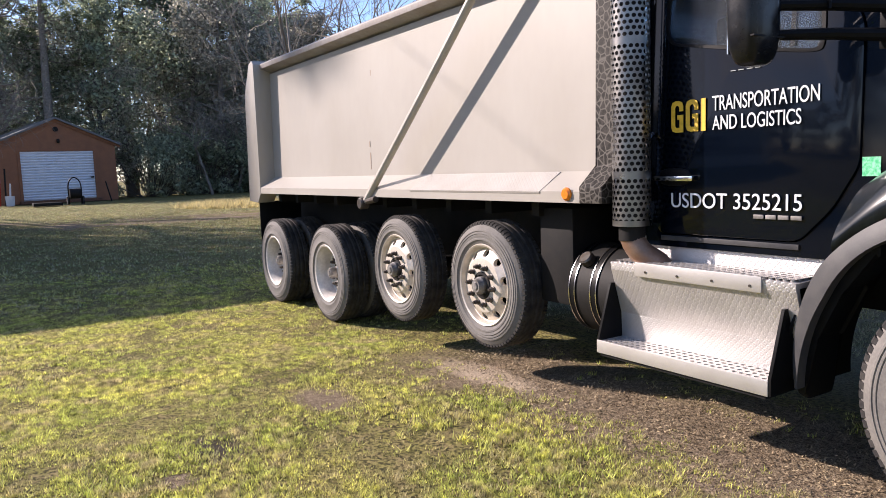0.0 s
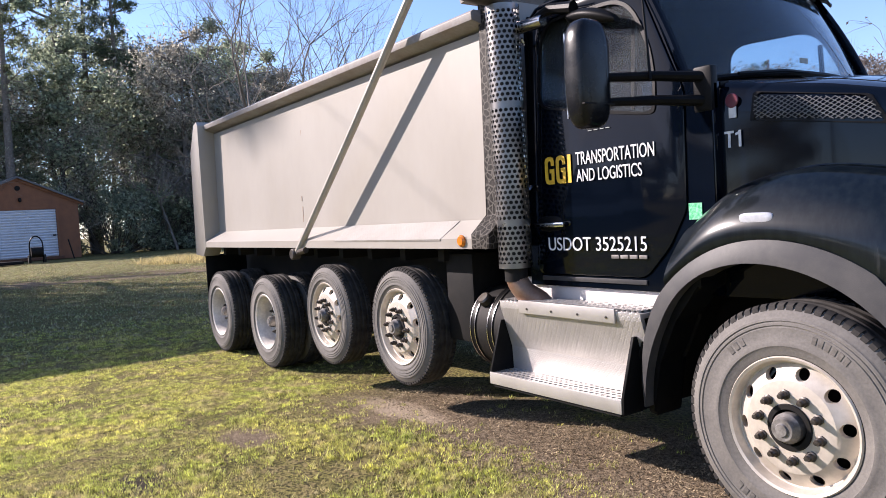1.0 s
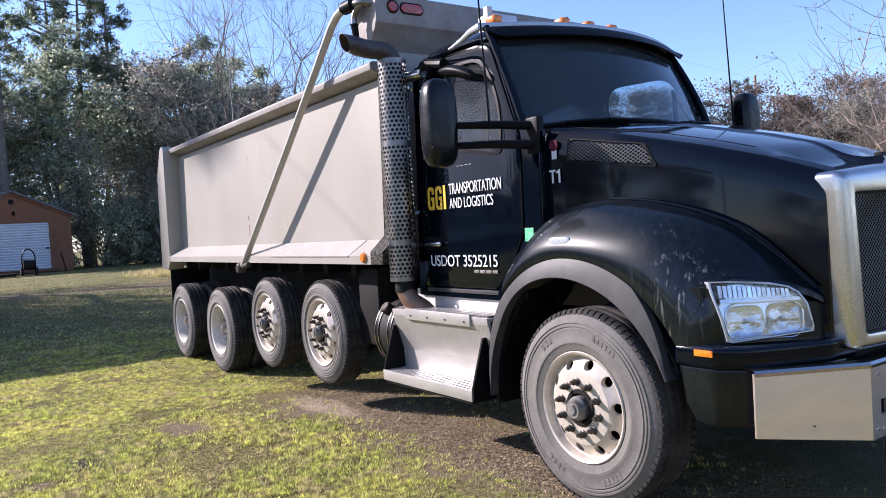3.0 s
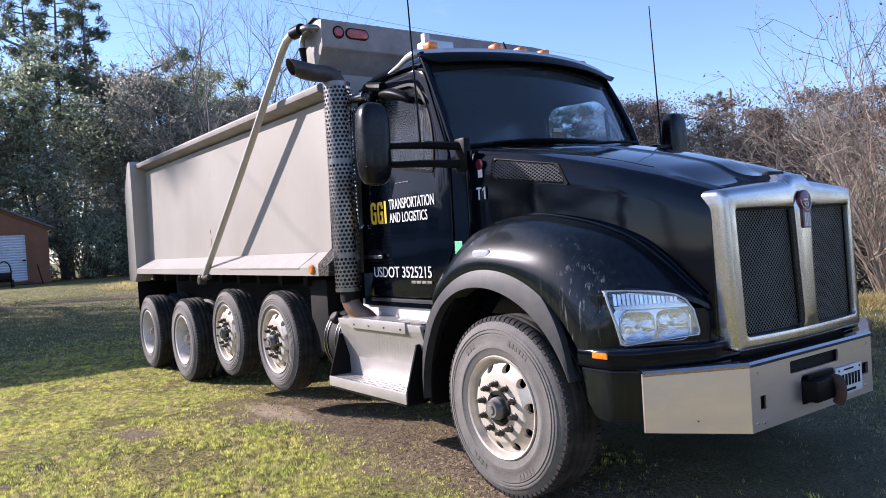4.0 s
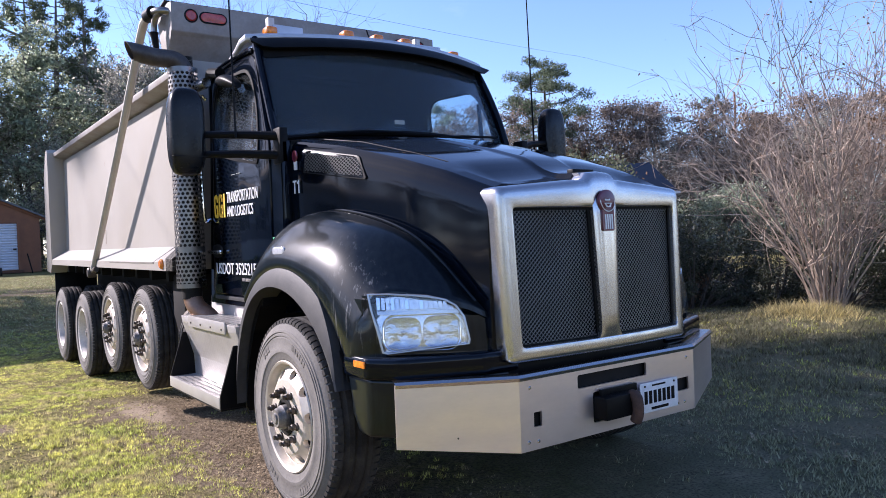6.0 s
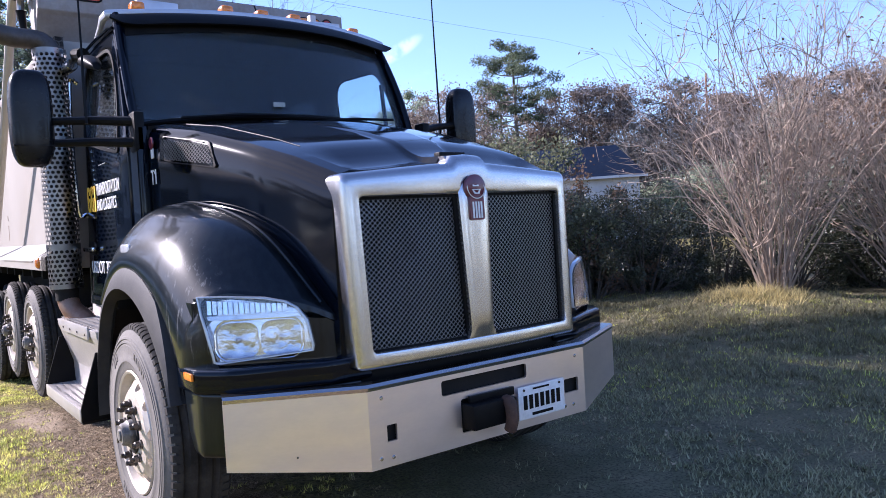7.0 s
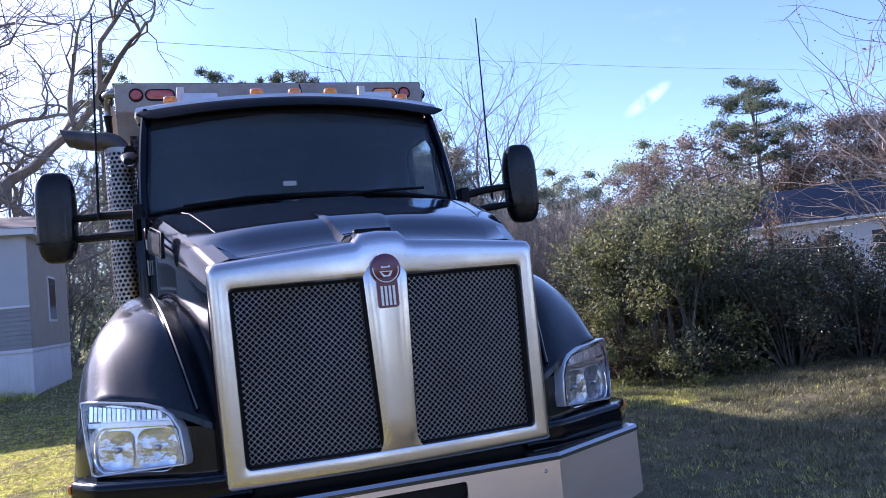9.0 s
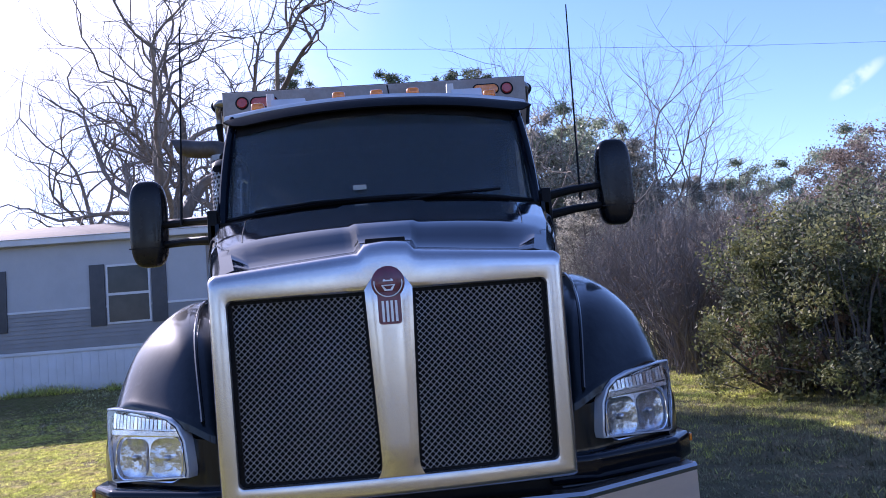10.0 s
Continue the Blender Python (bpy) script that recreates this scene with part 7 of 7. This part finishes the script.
def cane_bush(name, label, seed, h, spread, stems, mat, leaf, leaf_n):
    """Crooked canes fanning from one foot, each with side branches and fine twigs."""
    rng = np.random.default_rng(seed)
    t = thing(name, label, "bush")
    st, pos = Sticks(), []

    def crook(p, d, length, n, bend, pull=(0, 0, 0.05)):
        out, cur, dr = [p], np.array(p, float), np.array(d, float)
        for _ in range(n):
            dr = dr + rng.normal(size=3) * bend + np.array(pull)
            dr /= np.linalg.norm(dr)
            cur = cur + dr * length / n
            out.append(cur.copy())
        return out
    for i in range(stems):
        a, lean = rng.random() * 6.283, spread * math.sqrt(rng.random()) / h
        foot = np.array((math.cos(a) * 0.22 * rng.random(), math.sin(a) * 0.22 * rng.random(), -0.05))
        main = crook(foot, (math.cos(a) * lean * 0.5, math.sin(a) * lean * 0.5, 1.0), h * rng.uniform(0.5, 1.0), 11, 0.15, (math.cos(a) * lean * 0.085, math.sin(a) * lean * 0.085, 0.04))
        r0 = rng.uniform(0.007, 0.0155)
        st.add(main, r0, 0.0035, 4)
        for _ in range(6):
            j = int(rng.integers(3, 11))
            d = np.array(main[j + 1]) - np.array(main[j])
            d = d / np.linalg.norm(d) + unit(rng, 1)[0] * 0.75
            side = crook(main[j], d / np.linalg.norm(d), h * rng.uniform(0.10, 0.28), 5, 0.20)
            st.add(side, r0 * 0.5, 0.002, 3)
            pos.append(side[-1])
            for _ in range(3):
                k = int(rng.integers(1, 5))
                d = np.array(side[k + 1]) - np.array(side[k])
                d = d / np.linalg.norm(d) + unit(rng, 1)[0] * 0.95
                fine = crook(side[k], d / np.linalg.norm(d), h * rng.uniform(0.04, 0.11), 2, 0.2)
                st.add(fine, 0.0032, 0.0014, 3)
                pos.append(fine[-1])
    # long runners that arch over from the upper canes
    for i in range(stems // 2):
        p = np.array(pos[int(rng.integers(0, len(pos)))])
        if p[2] < 0.42 * h:
            continue
        a, run, cur = rng.random() * 6.283, h * rng.uniform(0.16, 0.34), [p]
        for q in range(9):
            tilt = 1.15 - 0.26 * q
            cur.append(cur[-1] + run / 9 * np.array((math.cos(a) * math.cos(tilt), math.sin(a) * math.cos(tilt), math.sin(tilt))) + rng.normal(size=3) * 0.008)
            if q > 1 and rng.random() < 0.7:
                d = unit(rng, 1)[0] + np.array((0, 0, 0.5))
                st.add(crook(cur[-1], d / np.linalg.norm(d), run * 0.25, 3, 0.2), 0.0035, 0.0014, 3)
        st.add(cur, 0.006, 0.002, 3)
        pos.append(cur[-1])
    st.make("branchwork", mat, t)
    c = np.array(pos)[rng.integers(0, len(pos), leaf_n)] + rng.normal(size=(leaf_n, 3)) * 0.05
    leaves("foliage", c, unit(rng, leaf_n), 0.045 * rng.uniform(0.6, 1.4, leaf_n), leaf, t)
    return t


def leafy_bush(name, label, seed, h, spread, count, size, leaf, clumps=60, low=0.05):
    rng = np.random.default_rng(seed)
    t = thing(name, label, "bush")
    st = Sticks()
    cs = []
    for i in range(clumps):
        a, rr = rng.random() * 6.283, spread * math.sqrt(rng.random())
        z = h * (low + (0.95 - low) * rng.random()) * (1 - 0.40 * (rr / spread) ** 2)
        c = np.array((math.cos(a) * rr, math.sin(a) * rr, z))
        cs.append((c, rng.uniform(0.07, 0.22) * min(h, spread)))
        st.add([(0.2 * c[0], 0.2 * c[1], -0.05), c * np.array((0.6, 0.6, 0.6)) + rng.normal(size=3) * 0.1, c], 0.025, 0.006, 4)
    st.make("branchwork", BARK, t)
    pick = rng.integers(0, clumps, count)
    c, r = np.array([k[0] for k in cs])[pick], np.array([k[1] for k in cs])[pick]
    pos = c + unit(rng, count) * (r * 1.25 * rng.random(count) ** 0.5)[:, None] + rng.normal(size=(count, 3)) * 0.035
    pos[:, 2] = np.abs(pos[:, 2])
    n = unit(rng, count) + np.array((0, 0, 0.4))
    n /= np.linalg.norm(n, axis=1, keepdims=True)
    leaves("foliage", pos, n, size * rng.uniform(0.6, 1.4, count), leaf, t)
    return t


def plant(proto, spots):
    """Sets the pattern on the first spot and copies on the rest: (x, y, scale, turn)."""
    for i, (x, y, s, turn) in enumerate(spots):
        if x < -35:
            x, y, s = 1.2 + (x - 1.2) * 1.5, -4.4 + (y + 4.4) * 1.5, s * 1.5
        m = pose(x, y, float(ground_z(np.float64(x), np.float64(y))), 0, 0, turn) @ Matrix.Scale(s, 4)
        if i == 0:
            proto.matrix_basis = m
        else:
            c = copy_thing(proto, Matrix())
            c.matrix_basis = m


def spread_spots(seed, boxes):
    rng = np.random.default_rng(seed)
    out = []
    for x0, x1, y0, y1, n, s0, s1 in boxes:
        for _ in range(n):
            out.append((rng.uniform(x0, x1), rng.uniform(y0, y1), rng.uniform(s0, s1), rng.uniform(0, 360)))
    return out


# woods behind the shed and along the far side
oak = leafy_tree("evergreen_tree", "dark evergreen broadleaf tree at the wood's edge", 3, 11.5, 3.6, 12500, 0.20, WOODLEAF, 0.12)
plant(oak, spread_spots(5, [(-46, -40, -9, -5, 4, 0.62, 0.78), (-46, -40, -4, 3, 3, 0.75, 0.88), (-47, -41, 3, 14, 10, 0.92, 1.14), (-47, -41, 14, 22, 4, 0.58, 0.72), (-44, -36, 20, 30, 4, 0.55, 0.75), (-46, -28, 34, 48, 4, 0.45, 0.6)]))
dull = leafy_tree("wood_tree", "thin-leaved grey-green tree in the wood", 8, 11.0, 3.2, 10500, 0.17, LEAF2, 0.10)
plant(dull, spread_spots(6, [(-45, -41, -3.5, 5, 5, 0.72, 0.88), (-44, -39, 5, 14, 9, 0.85, 1.05), (-44, -39, 14, 20, 3, 0.62, 0.74), (-40, -33, 22, 32, 4, 0.5, 0.65), (-34, -18, 36, 50, 8, 0.55, 0.7), (-15, 10, 38, 52, 6, 0.6, 0.85), (-34, -28, 9, 20, 5, 0.45, 0.6)]))
# unseen trees added all round, only to be reflected in paint and glass
backing = leafy_tree("boundary_tree", "unseen leafy tree added for the truck's reflections", 15, 11.0, 3.4, 2200, 0.42, LEAF2, 0.04)
plant(backing, spread_spots(16, [(14, 40, 22, 46, 8, 0.7, 0.95), (36, 50, -20, 24, 10, 0.8, 1.05), (-6, 40, -52, -38, 12, 0.5, 0.65), (-52, -34, -50, -32, 11, 0.75, 0.95), (-30, -8, -56, -42, 9, 0.95, 1.15)]))
LEAF2.node_tree.nodes["Mix Shader"].inputs["Fac"].default_value = 0.58
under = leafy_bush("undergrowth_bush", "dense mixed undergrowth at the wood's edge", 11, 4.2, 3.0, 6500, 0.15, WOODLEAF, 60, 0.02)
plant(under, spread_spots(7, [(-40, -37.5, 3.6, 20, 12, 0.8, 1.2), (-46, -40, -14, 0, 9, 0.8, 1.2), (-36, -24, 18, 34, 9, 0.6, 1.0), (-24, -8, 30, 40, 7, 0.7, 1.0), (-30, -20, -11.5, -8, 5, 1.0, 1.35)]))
brown = leafy_tree("brown_leaved_tree", "small tree with withered brown leaves", 21, 8.5, 2.8, 6000, 0.22, LEAFB, 0.15)
plant(brown, spread_spots(9, [(-40, -30, 30, 40, 5, 0.7, 0.9), (-28, -12, 36, 44, 6, 0.8, 1.0), (-45, -40, 8, 14, 1, 1.0, 1.0)]))
pine = pine_tree("tall_pine", "tall pine with bare lower trunk", 2, 19.0)
plant(pine, [(-39.8, -0.7, 0.78, 0), (-43, 5.3, 0.80, 200), (-45, 3.9, 0.86, 310), (-46, 2.7, 0.84, 120), (-28, 44, 0.55, 77), (-43, -6.5, 0.85, 250)])
broad_pine = umbrella_pine("tall_pine", "broad rounded pine above the far wood", 9, 12.8, 3.3, 14000)
plant(broad_pine, [(-32.6, 31.6, 1.0, 0)])
# pines out of view, added to throw shade on the ground before the hedge
shade_pine = leafy_tree("tall_pine", "unseen very tall pine added to shade the ground", 5, 30.0, 1.9, 9000, 0.34, NEEDLE, 0.71)
plant(shade_pine, [(-34.9, -20.4, 1.0, 0), (-34.2, -19.5, 1.0, 140)])
GREYLEAF = leaf_material("withered_grey_leaf", (0.20, 0.155, 0.12), (0.27, 0.22, 0.175), 0.7, 0.45)
thicket = leafy_tree("thicket_tree", "brownish grey half-bare tree of the far wood", 26, 9.5, 3.0, 8000, 0.16, GREYLEAF, 0.05)
plant(thicket, [(-34.8, 27.5, 0.92, 0), (-34.0, 30.0, 0.98, 50), (-32.4, 33.0, 0.9, 110), (-30.8, 34.6, 1.0, 170), (-29.0, 36.0, 1.05, 230), (-27.2, 37.6, 0.95, 290), (-25.2, 39.0, 0.9, 20),
                (-23.0, 40.2, 0.85, 75), (-20.5, 41.0, 0.9, 140), (-17.5, 41.5, 0.9, 200), (-34.0, 23.0, 0.8, 250), (-33.0, 25.2, 0.85, 310), (-36.5, 28.8, 1.0, 15), (-35.6, 31.5, 1.02, 85), (-33.4, 35.0, 1.05, 190), (-31.0, 37.2, 1.08, 260),
                (-28.4, 39.2, 1.02, 330), (-25.8, 41.2, 1.0, 45), (-22.6, 42.6, 0.98, 120), (-19.4, 43.4, 0.98, 210), (-15.5, 43.5, 0.95, 280), (-12.0, 43.0, 0.95, 350)])
sapling = bare_tree("bare_sapling", "slender leafless sapling with upright twigs", 14, 13.0, 0.10, 4, GREYTWIG, 3, -0.05, 0.16)
plant(sapling, [(-42.0, 13.6, 1.35, 0), (-42.5, 15.2, 1.4, 90), (-41.0, 16.4, 1.25, 200), (-40.5, 17.6, 1.1, 20), (-44, 9, 1.1, 300), (-25.4, 6.6, 0.98, 45), (-25.0, 7.9, 0.86, 140), (-26.2, 7.2, 0.9, 290), (-27, 10.5, 0.6, 10), (-29, 13, 0.6, 250), (-33, 27, 0.75, 33), (-20, 40, 0.75, 99), (-8, 38, 0.7, 200)])
spread_tree = bare_tree("bare_tree", "large leafless spreading tree behind the mobile home", 31, 11.5, 0.25, 5, GREYTWIG, 3, 0.0, 0.34)
plant(spread_tree, [(-23.0, -8.0, 1.55, 180), (-31.0, -11.5, 1.35, 130), (-22.6, -6.3, 0.85, 240), (-34.0, -8.0, 1.4, 70), (-33.0, -5.0, 0.8, 300)])
scrub = bare_tree("scrub_tree", "thin grey leafless scrub tree", 44, 6.0, 0.06, 4, GREYTWIG, 3, 0.0, 0.30)
plant(scrub, spread_spots(12, [(-27, -20.5, -11.5, -4.8, 18, 1.0, 1.4), (-22, -12, 5.5, 11, 14, 0.75, 1.1), (-30, -22, 9, 22, 8, 0.8, 1.1), (-41, -37, 6.0, 20, 15, 0.95, 1.45), (-44, -18, 33, 46, 24, 1.4, 1.9), (-20, 4, 34, 44, 8, 1.4, 1.8), (-24, -19, 21, 27, 5, 0.7, 1.0), (-44, -38, 14, 24, 12, 0.95, 1.3)]))

# hedge and bushes by the truck
DEEP = leaf_material("deep_green_leaf", (0.040, 0.052, 0.028), (0.065, 0.07, 0.04), 0.4, 0.2)
deep = leafy_bush("hedge_bush", "very dark evergreen bush with bare hollows", 18, 3.0, 1.7, 13000, 0.064, DEEP, 40, 0.03)
plant(deep, [(-3.9, 7.7, 0.66, 160), (-2.9, 8.4, 0.60, 240), (-5.0, 8.4, 0.62, 30), (-4.4, 7.0, 0.66, 210), (-6.0, 8.4, 0.74, 330), (-7.3, 9.2, 0.80, 15), (-5.0, 9.2, 0.70, 95), (-2.2, 9.2, 0.62, 20), (-1.0, 9.8, 0.75, 110), (0.8, 10.2, 0.8, 200), (-0.2, 10.8, 1.15, 300), (1.6, 10.9, 1.1, 40), (-2.0, 10.4, 0.7, 75)])
hedge = leafy_bush("hedge_bush", "dark glossy evergreen hedge bush", 17, 3.1, 1.7, 16000, 0.068, LEAF, 55, 0.03)
plant(hedge, [(-5.6, 6.6, 1.02, 0), (-6.9, 6.6, 1.05, 80), (-8.2, 7.6, 0.95, 300), (3.0, 10.8, 0.6, 15)])
sunlit = leafy_bush("privet_bush", "loose yellow-green leafy bush in the sun", 19, 2.9, 1.3, 9500, 0.062, LEAF3, 45, 0.04)
plant(sunlit, [(-6.3, 5.6, 1.0, 0), (-5.3, 5.8, 0.92, 120), (-7.6, 6.4, 1.0, 200), (-9.5, 8.0, 0.9, 20)])
brownbush = leafy_bush("withered_bush", "loose bush with withered brown leaves", 37, 2.9, 1.4, 2600, 0.075, LEAFB, 34, 0.1)
plant(brownbush, [(-6.1, 6.2, 1.05, 0), (-5.0, 7.4, 0.9, 90), (-8.6, 7.0, 1.0, 200)])
brush = stem_bush("bare_brush", "tangle of grey leafless brush behind the truck", 41, 3.0, 1.5, 120, GREYTWIG, LEAFB, 300, 9)
plant(brush, [(-9.6, 5.5, 1.0, 0), (-11.0, 5.9, 1.05, 70), (-12.6, 6.3, 1.1, 150), (-14.2, 7.0, 1.15, 220), (-10.6, 7.3, 1.1, 310), (-13.2, 5.2, 0.95, 20), (-16.0, 6.2, 1.1, 95)])
cane = cane_bush("bare_cane_bush", "large leafless bush of many pale canes", 23, 4.6, 2.5, 84, TWIG, LEAFB, 800)
plant(cane, [(-1.45, 7.35, 1.0, 0), (-0.1, 8.4, 0.92, 100), (1.4, 9.0, 0.95, 220), (-9.5, 6.6, 0.55, 40), (-11.2, 7.4, 0.6, 90)])


# ---- grass ----
def drift(x, y, scale, seed):
    """Smooth random values from 0 to 1 over the plan."""
    x, y = x * scale + 31.7 * seed, y * scale - 17.3 * seed
    i, j = np.floor(x), np.floor(y)
    u, v = x - i, y - j
    u, v = u * u * (3 - 2 * u), v * v * (3 - 2 * v)

    def h(a, b):
        s = np.sin(a * 127.1 + b * 311.7 + seed * 74.7) * 43758.5453
        return s - np.floor(s)
    return (h(i, j) * (1 - u) + h(i + 1, j) * u) * (1 - v) + (h(i, j + 1) * (1 - u) + h(i + 1, j + 1) * u) * v


def blades(name, label, seed, tufts, each, area, keep, h0, h1, mat, width=0.005, radius=0.03):
    """Tufts of single-triangle blades over an area; tufts grow taller where the ground is better."""
    rng = np.random.default_rng(seed)
    x, y = rng.uniform(area[0], area[1], tufts), rng.uniform(area[2], area[3], tufts)
    k = keep(x, y, rng)
    x, y = x[k], y[k]
    rich = 0.45 * drift(x, y, 2.3, 3) + 0.55 * drift(x, y, 8.0, 4)
    tall = np.repeat(h0 + (h1 - h0) * np.clip(rich * 1.3 - 0.15, 0, 1) * rng.uniform(0.7, 1.1, len(x)), each)
    x, y = np.repeat(x, each), np.repeat(y, each)
    n = len(x)
    x, y = x + rng.normal(size=n) * radius, y + rng.normal(size=n) * radius
    z = ground_z(x, y)
    h = tall * rng.uniform(0.4, 1.2, n)
    a = rng.uniform(0, 2 * math.pi, n)
    lean = rng.uniform(0.4, 2.0, n) * h
    w = width * rng.uniform(0.6, 1.5, n)
    dx, dy = np.cos(a), np.sin(a)
    p0 = np.stack([x - dy * w, y + dx * w, z - 0.012], 1)
    p1 = np.stack([x + dy * w, y - dx * w, z - 0.012], 1)
    p2 = np.stack([x + dx * lean, y + dy * lean, z + h], 1)
    me = bpy.data.meshes.new(name)
    me.vertices.add(3 * n)
    me.vertices.foreach_set("co", np.stack([p0, p1, p2], 1).ravel())
    me.loops.add(3 * n)
    me.loops.foreach_set("vertex_index", np.arange(3 * n, dtype=np.int32))
    me.polygons.add(n)
    me.polygons.foreach_set("loop_start", np.arange(0, 3 * n, 3, dtype=np.int32))
    me.polygons.foreach_set("loop_total", np.full(n, 3, dtype=np.int32))
    me.update(calc_edges=True)
    return tagged(link(name, me, mat, smooth=0), label, "grass", kind="stuff")


SPOTS = [(-3.06, -3.31, 0.34, 0.20), (-3.55, -2.43, 0.36, 0.22), (-2.75, -3.62, 0.16, 0.12), (-3.30, -4.22, 0.30, 0.14), (-3.45, -1.24, 0.8, 0.24)]


def patchy(x, y, rng):
    f = 0.45 * drift(x, y, 1.1, 1) + 0.35 * drift(x, y, 4.2, 2) + 0.35 * drift(x, y, 13.0, 5)
    bare = np.exp(-((y + 0.95) / 0.58) ** 2) * (x > -4.2) * (x < 2.6)
    for sx, sy, a, b in SPOTS:
        bare = np.maximum(bare, np.exp(-((x - sx) / a) ** 2 - ((y - sy) / b) ** 2))
    out = np.maximum.reduce([-9.0 - x, x - 3.2, -6.0 - y, np.zeros_like(x)])
    fade = np.where(y < 0.5, np.clip(1 - out / 3.6, 0, 1) ** 1.5, 1)
    under = np.clip((y + 1.35) / 0.35, 0, 1) * (y < 1.3) * (x > -9.0) * np.clip((1.9 - x) / 0.5, 0, 1)
    return rng.random(len(x)) < np.clip((f - 0.36) * 3.2, 0.03, 1) * (1 - 0.97 * bare) * (1 - 0.93 * under) * fade


blades("lawn_grass", "short green and yellow lawn grass in the sun", 51, 292000, 11, (-12.6, 7.0, -9.8, 0.0), patchy, 0.007, 0.031, GRASS, 0.0034, 0.018)
blades("dry_lawn_grass", "scattered dry straw-coloured grass blades", 52, 52000, 7, (-12.6, 7.0, -9.8, 0.5), patchy, 0.006, 0.022, STRAW, 0.004)
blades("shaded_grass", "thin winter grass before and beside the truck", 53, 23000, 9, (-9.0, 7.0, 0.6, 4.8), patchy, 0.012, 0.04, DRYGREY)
blades("hedge_side_grass", "thin winter grass along the hedge, toned dark for tree shade", 64, 23000, 9, (-9.0, 7.0, 4.8, 9.0), patchy, 0.012, 0.045, SHADEGRASS)
blades("shaded_green_grass", "thin green grass under the hedge", 54, 5000, 10, (-10.0, 4.5, 2.6, 8.5), patchy, 0.02, 0.06, GRASS)
blades("tall_dry_tuft", "tuft of tall straw grass at the foot of the cane bush", 55, 1700, 12, (-2.8, -0.2, 6.1, 7.9), lambda x, y, r: np.hypot((x + 1.55) / 0.75, (y - 6.85) / 0.55) < r.random(len(x)) * 1.15, 0.04, 0.27, GOLDEN, 0.005, 0.05)
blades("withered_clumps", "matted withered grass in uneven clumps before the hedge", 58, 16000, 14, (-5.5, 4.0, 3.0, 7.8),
       lambda x, y, r: r.random(len(x)) < np.clip((0.5 * drift(x, y, 1.4, 8) + 0.5 * drift(x, y, 5.0, 9) - 0.38) * 3.0, 0, 1) * np.clip((y - 2.8) / 2.6, 0.1, 1), 0.012, 0.11, SHADEGRASS, 0.006, 0.05)
blades("foundation_weeds", "ragged weeds along the foot of the skirting", 57, 700, 12, (-13.95, -13.55, -14.0, -4.1), lambda x, y, r: r.random(len(x)) < 0.8 * drift(x, y, 1.3, 7), 0.06, 0.32, GRASS, 0.008)
blades("far_lawn_grass", "coarse grass of the far lawn", 56, 38000, 6, (-46, -9, -7, 16), lambda x, y, r: r.random(len(x)) < 0.92 - 0.85 * np.exp(-((x + 25.5) / 2.4) ** 4) * (drift(x, y, 0.5, 6) > 0.3), 0.02, 0.06, FARGRASS, 0.012, 0.06)


blades("hedge_foot_grass", "bright green grass in the sun before the privet", 59, 7000, 11, (-10.0, -3.4, 3.9, 6.0), lambda x, y, r: r.random(len(x)) < np.exp(-((y - 4.9) / 0.75) ** 2) * (0.35 + drift(x, y, 1.6, 11)), 0.015, 0.075, GRASS, 0.006, 0.04)
blades("mound_grass", "golden rough grass on a low rise before the wood", 60, 2600, 12, (-38.0, -30.0, 3.6, 9.0), lambda x, y, r: np.hypot((x + 34) / 3.6, (y - 6.2) / 2.4) < 0.35 + 0.8 * r.random(len(x)), 0.08, 0.42, GOLDEN, 0.016, 0.12)


def litter(n, seed):
    rng = np.random.default_rng(seed)
    x = rng.uniform(-4.2, 2.4, n)
    y = -0.95 + rng.normal(size=n) * 0.34
    pos = np.stack([x, y, rng.uniform(0.0, 0.012, n)], 1)
    nr = np.array((0, 0, 1.0)) + rng.normal(size=(n, 3)) * 0.35
    nr /= np.linalg.norm(nr, axis=1, keepdims=True)
    tagged(leaves("bark_litter", pos, nr, rng.uniform(0.008, 0.028, n), CHIPS, None, 0.35), "brown bark and leaf litter along the truck", "litter", kind="stuff")


litter(20000, 61)


def fallen_leaves(n, seed):
    rng = np.random.default_rng(seed)
    x, y = rng.uniform(-8.5, 5.0, n), rng.uniform(1.4, 7.6, n)
    pos = np.stack([x, y, ground_z(x, y) + rng.uniform(0.004, 0.02, n)], 1)
    nr = np.array((0, 0, 1.0)) + rng.normal(size=(n, 3)) * 0.4
    nr /= np.linalg.norm(nr, axis=1, keepdims=True)
    tagged(leaves("fallen_leaves", pos, nr, rng.uniform(0.012, 0.045, n), CHIPS, None, 0.5), "scattered dry fallen leaves on the thin grass", "litter", kind="stuff")


fallen_leaves(9000, 63)
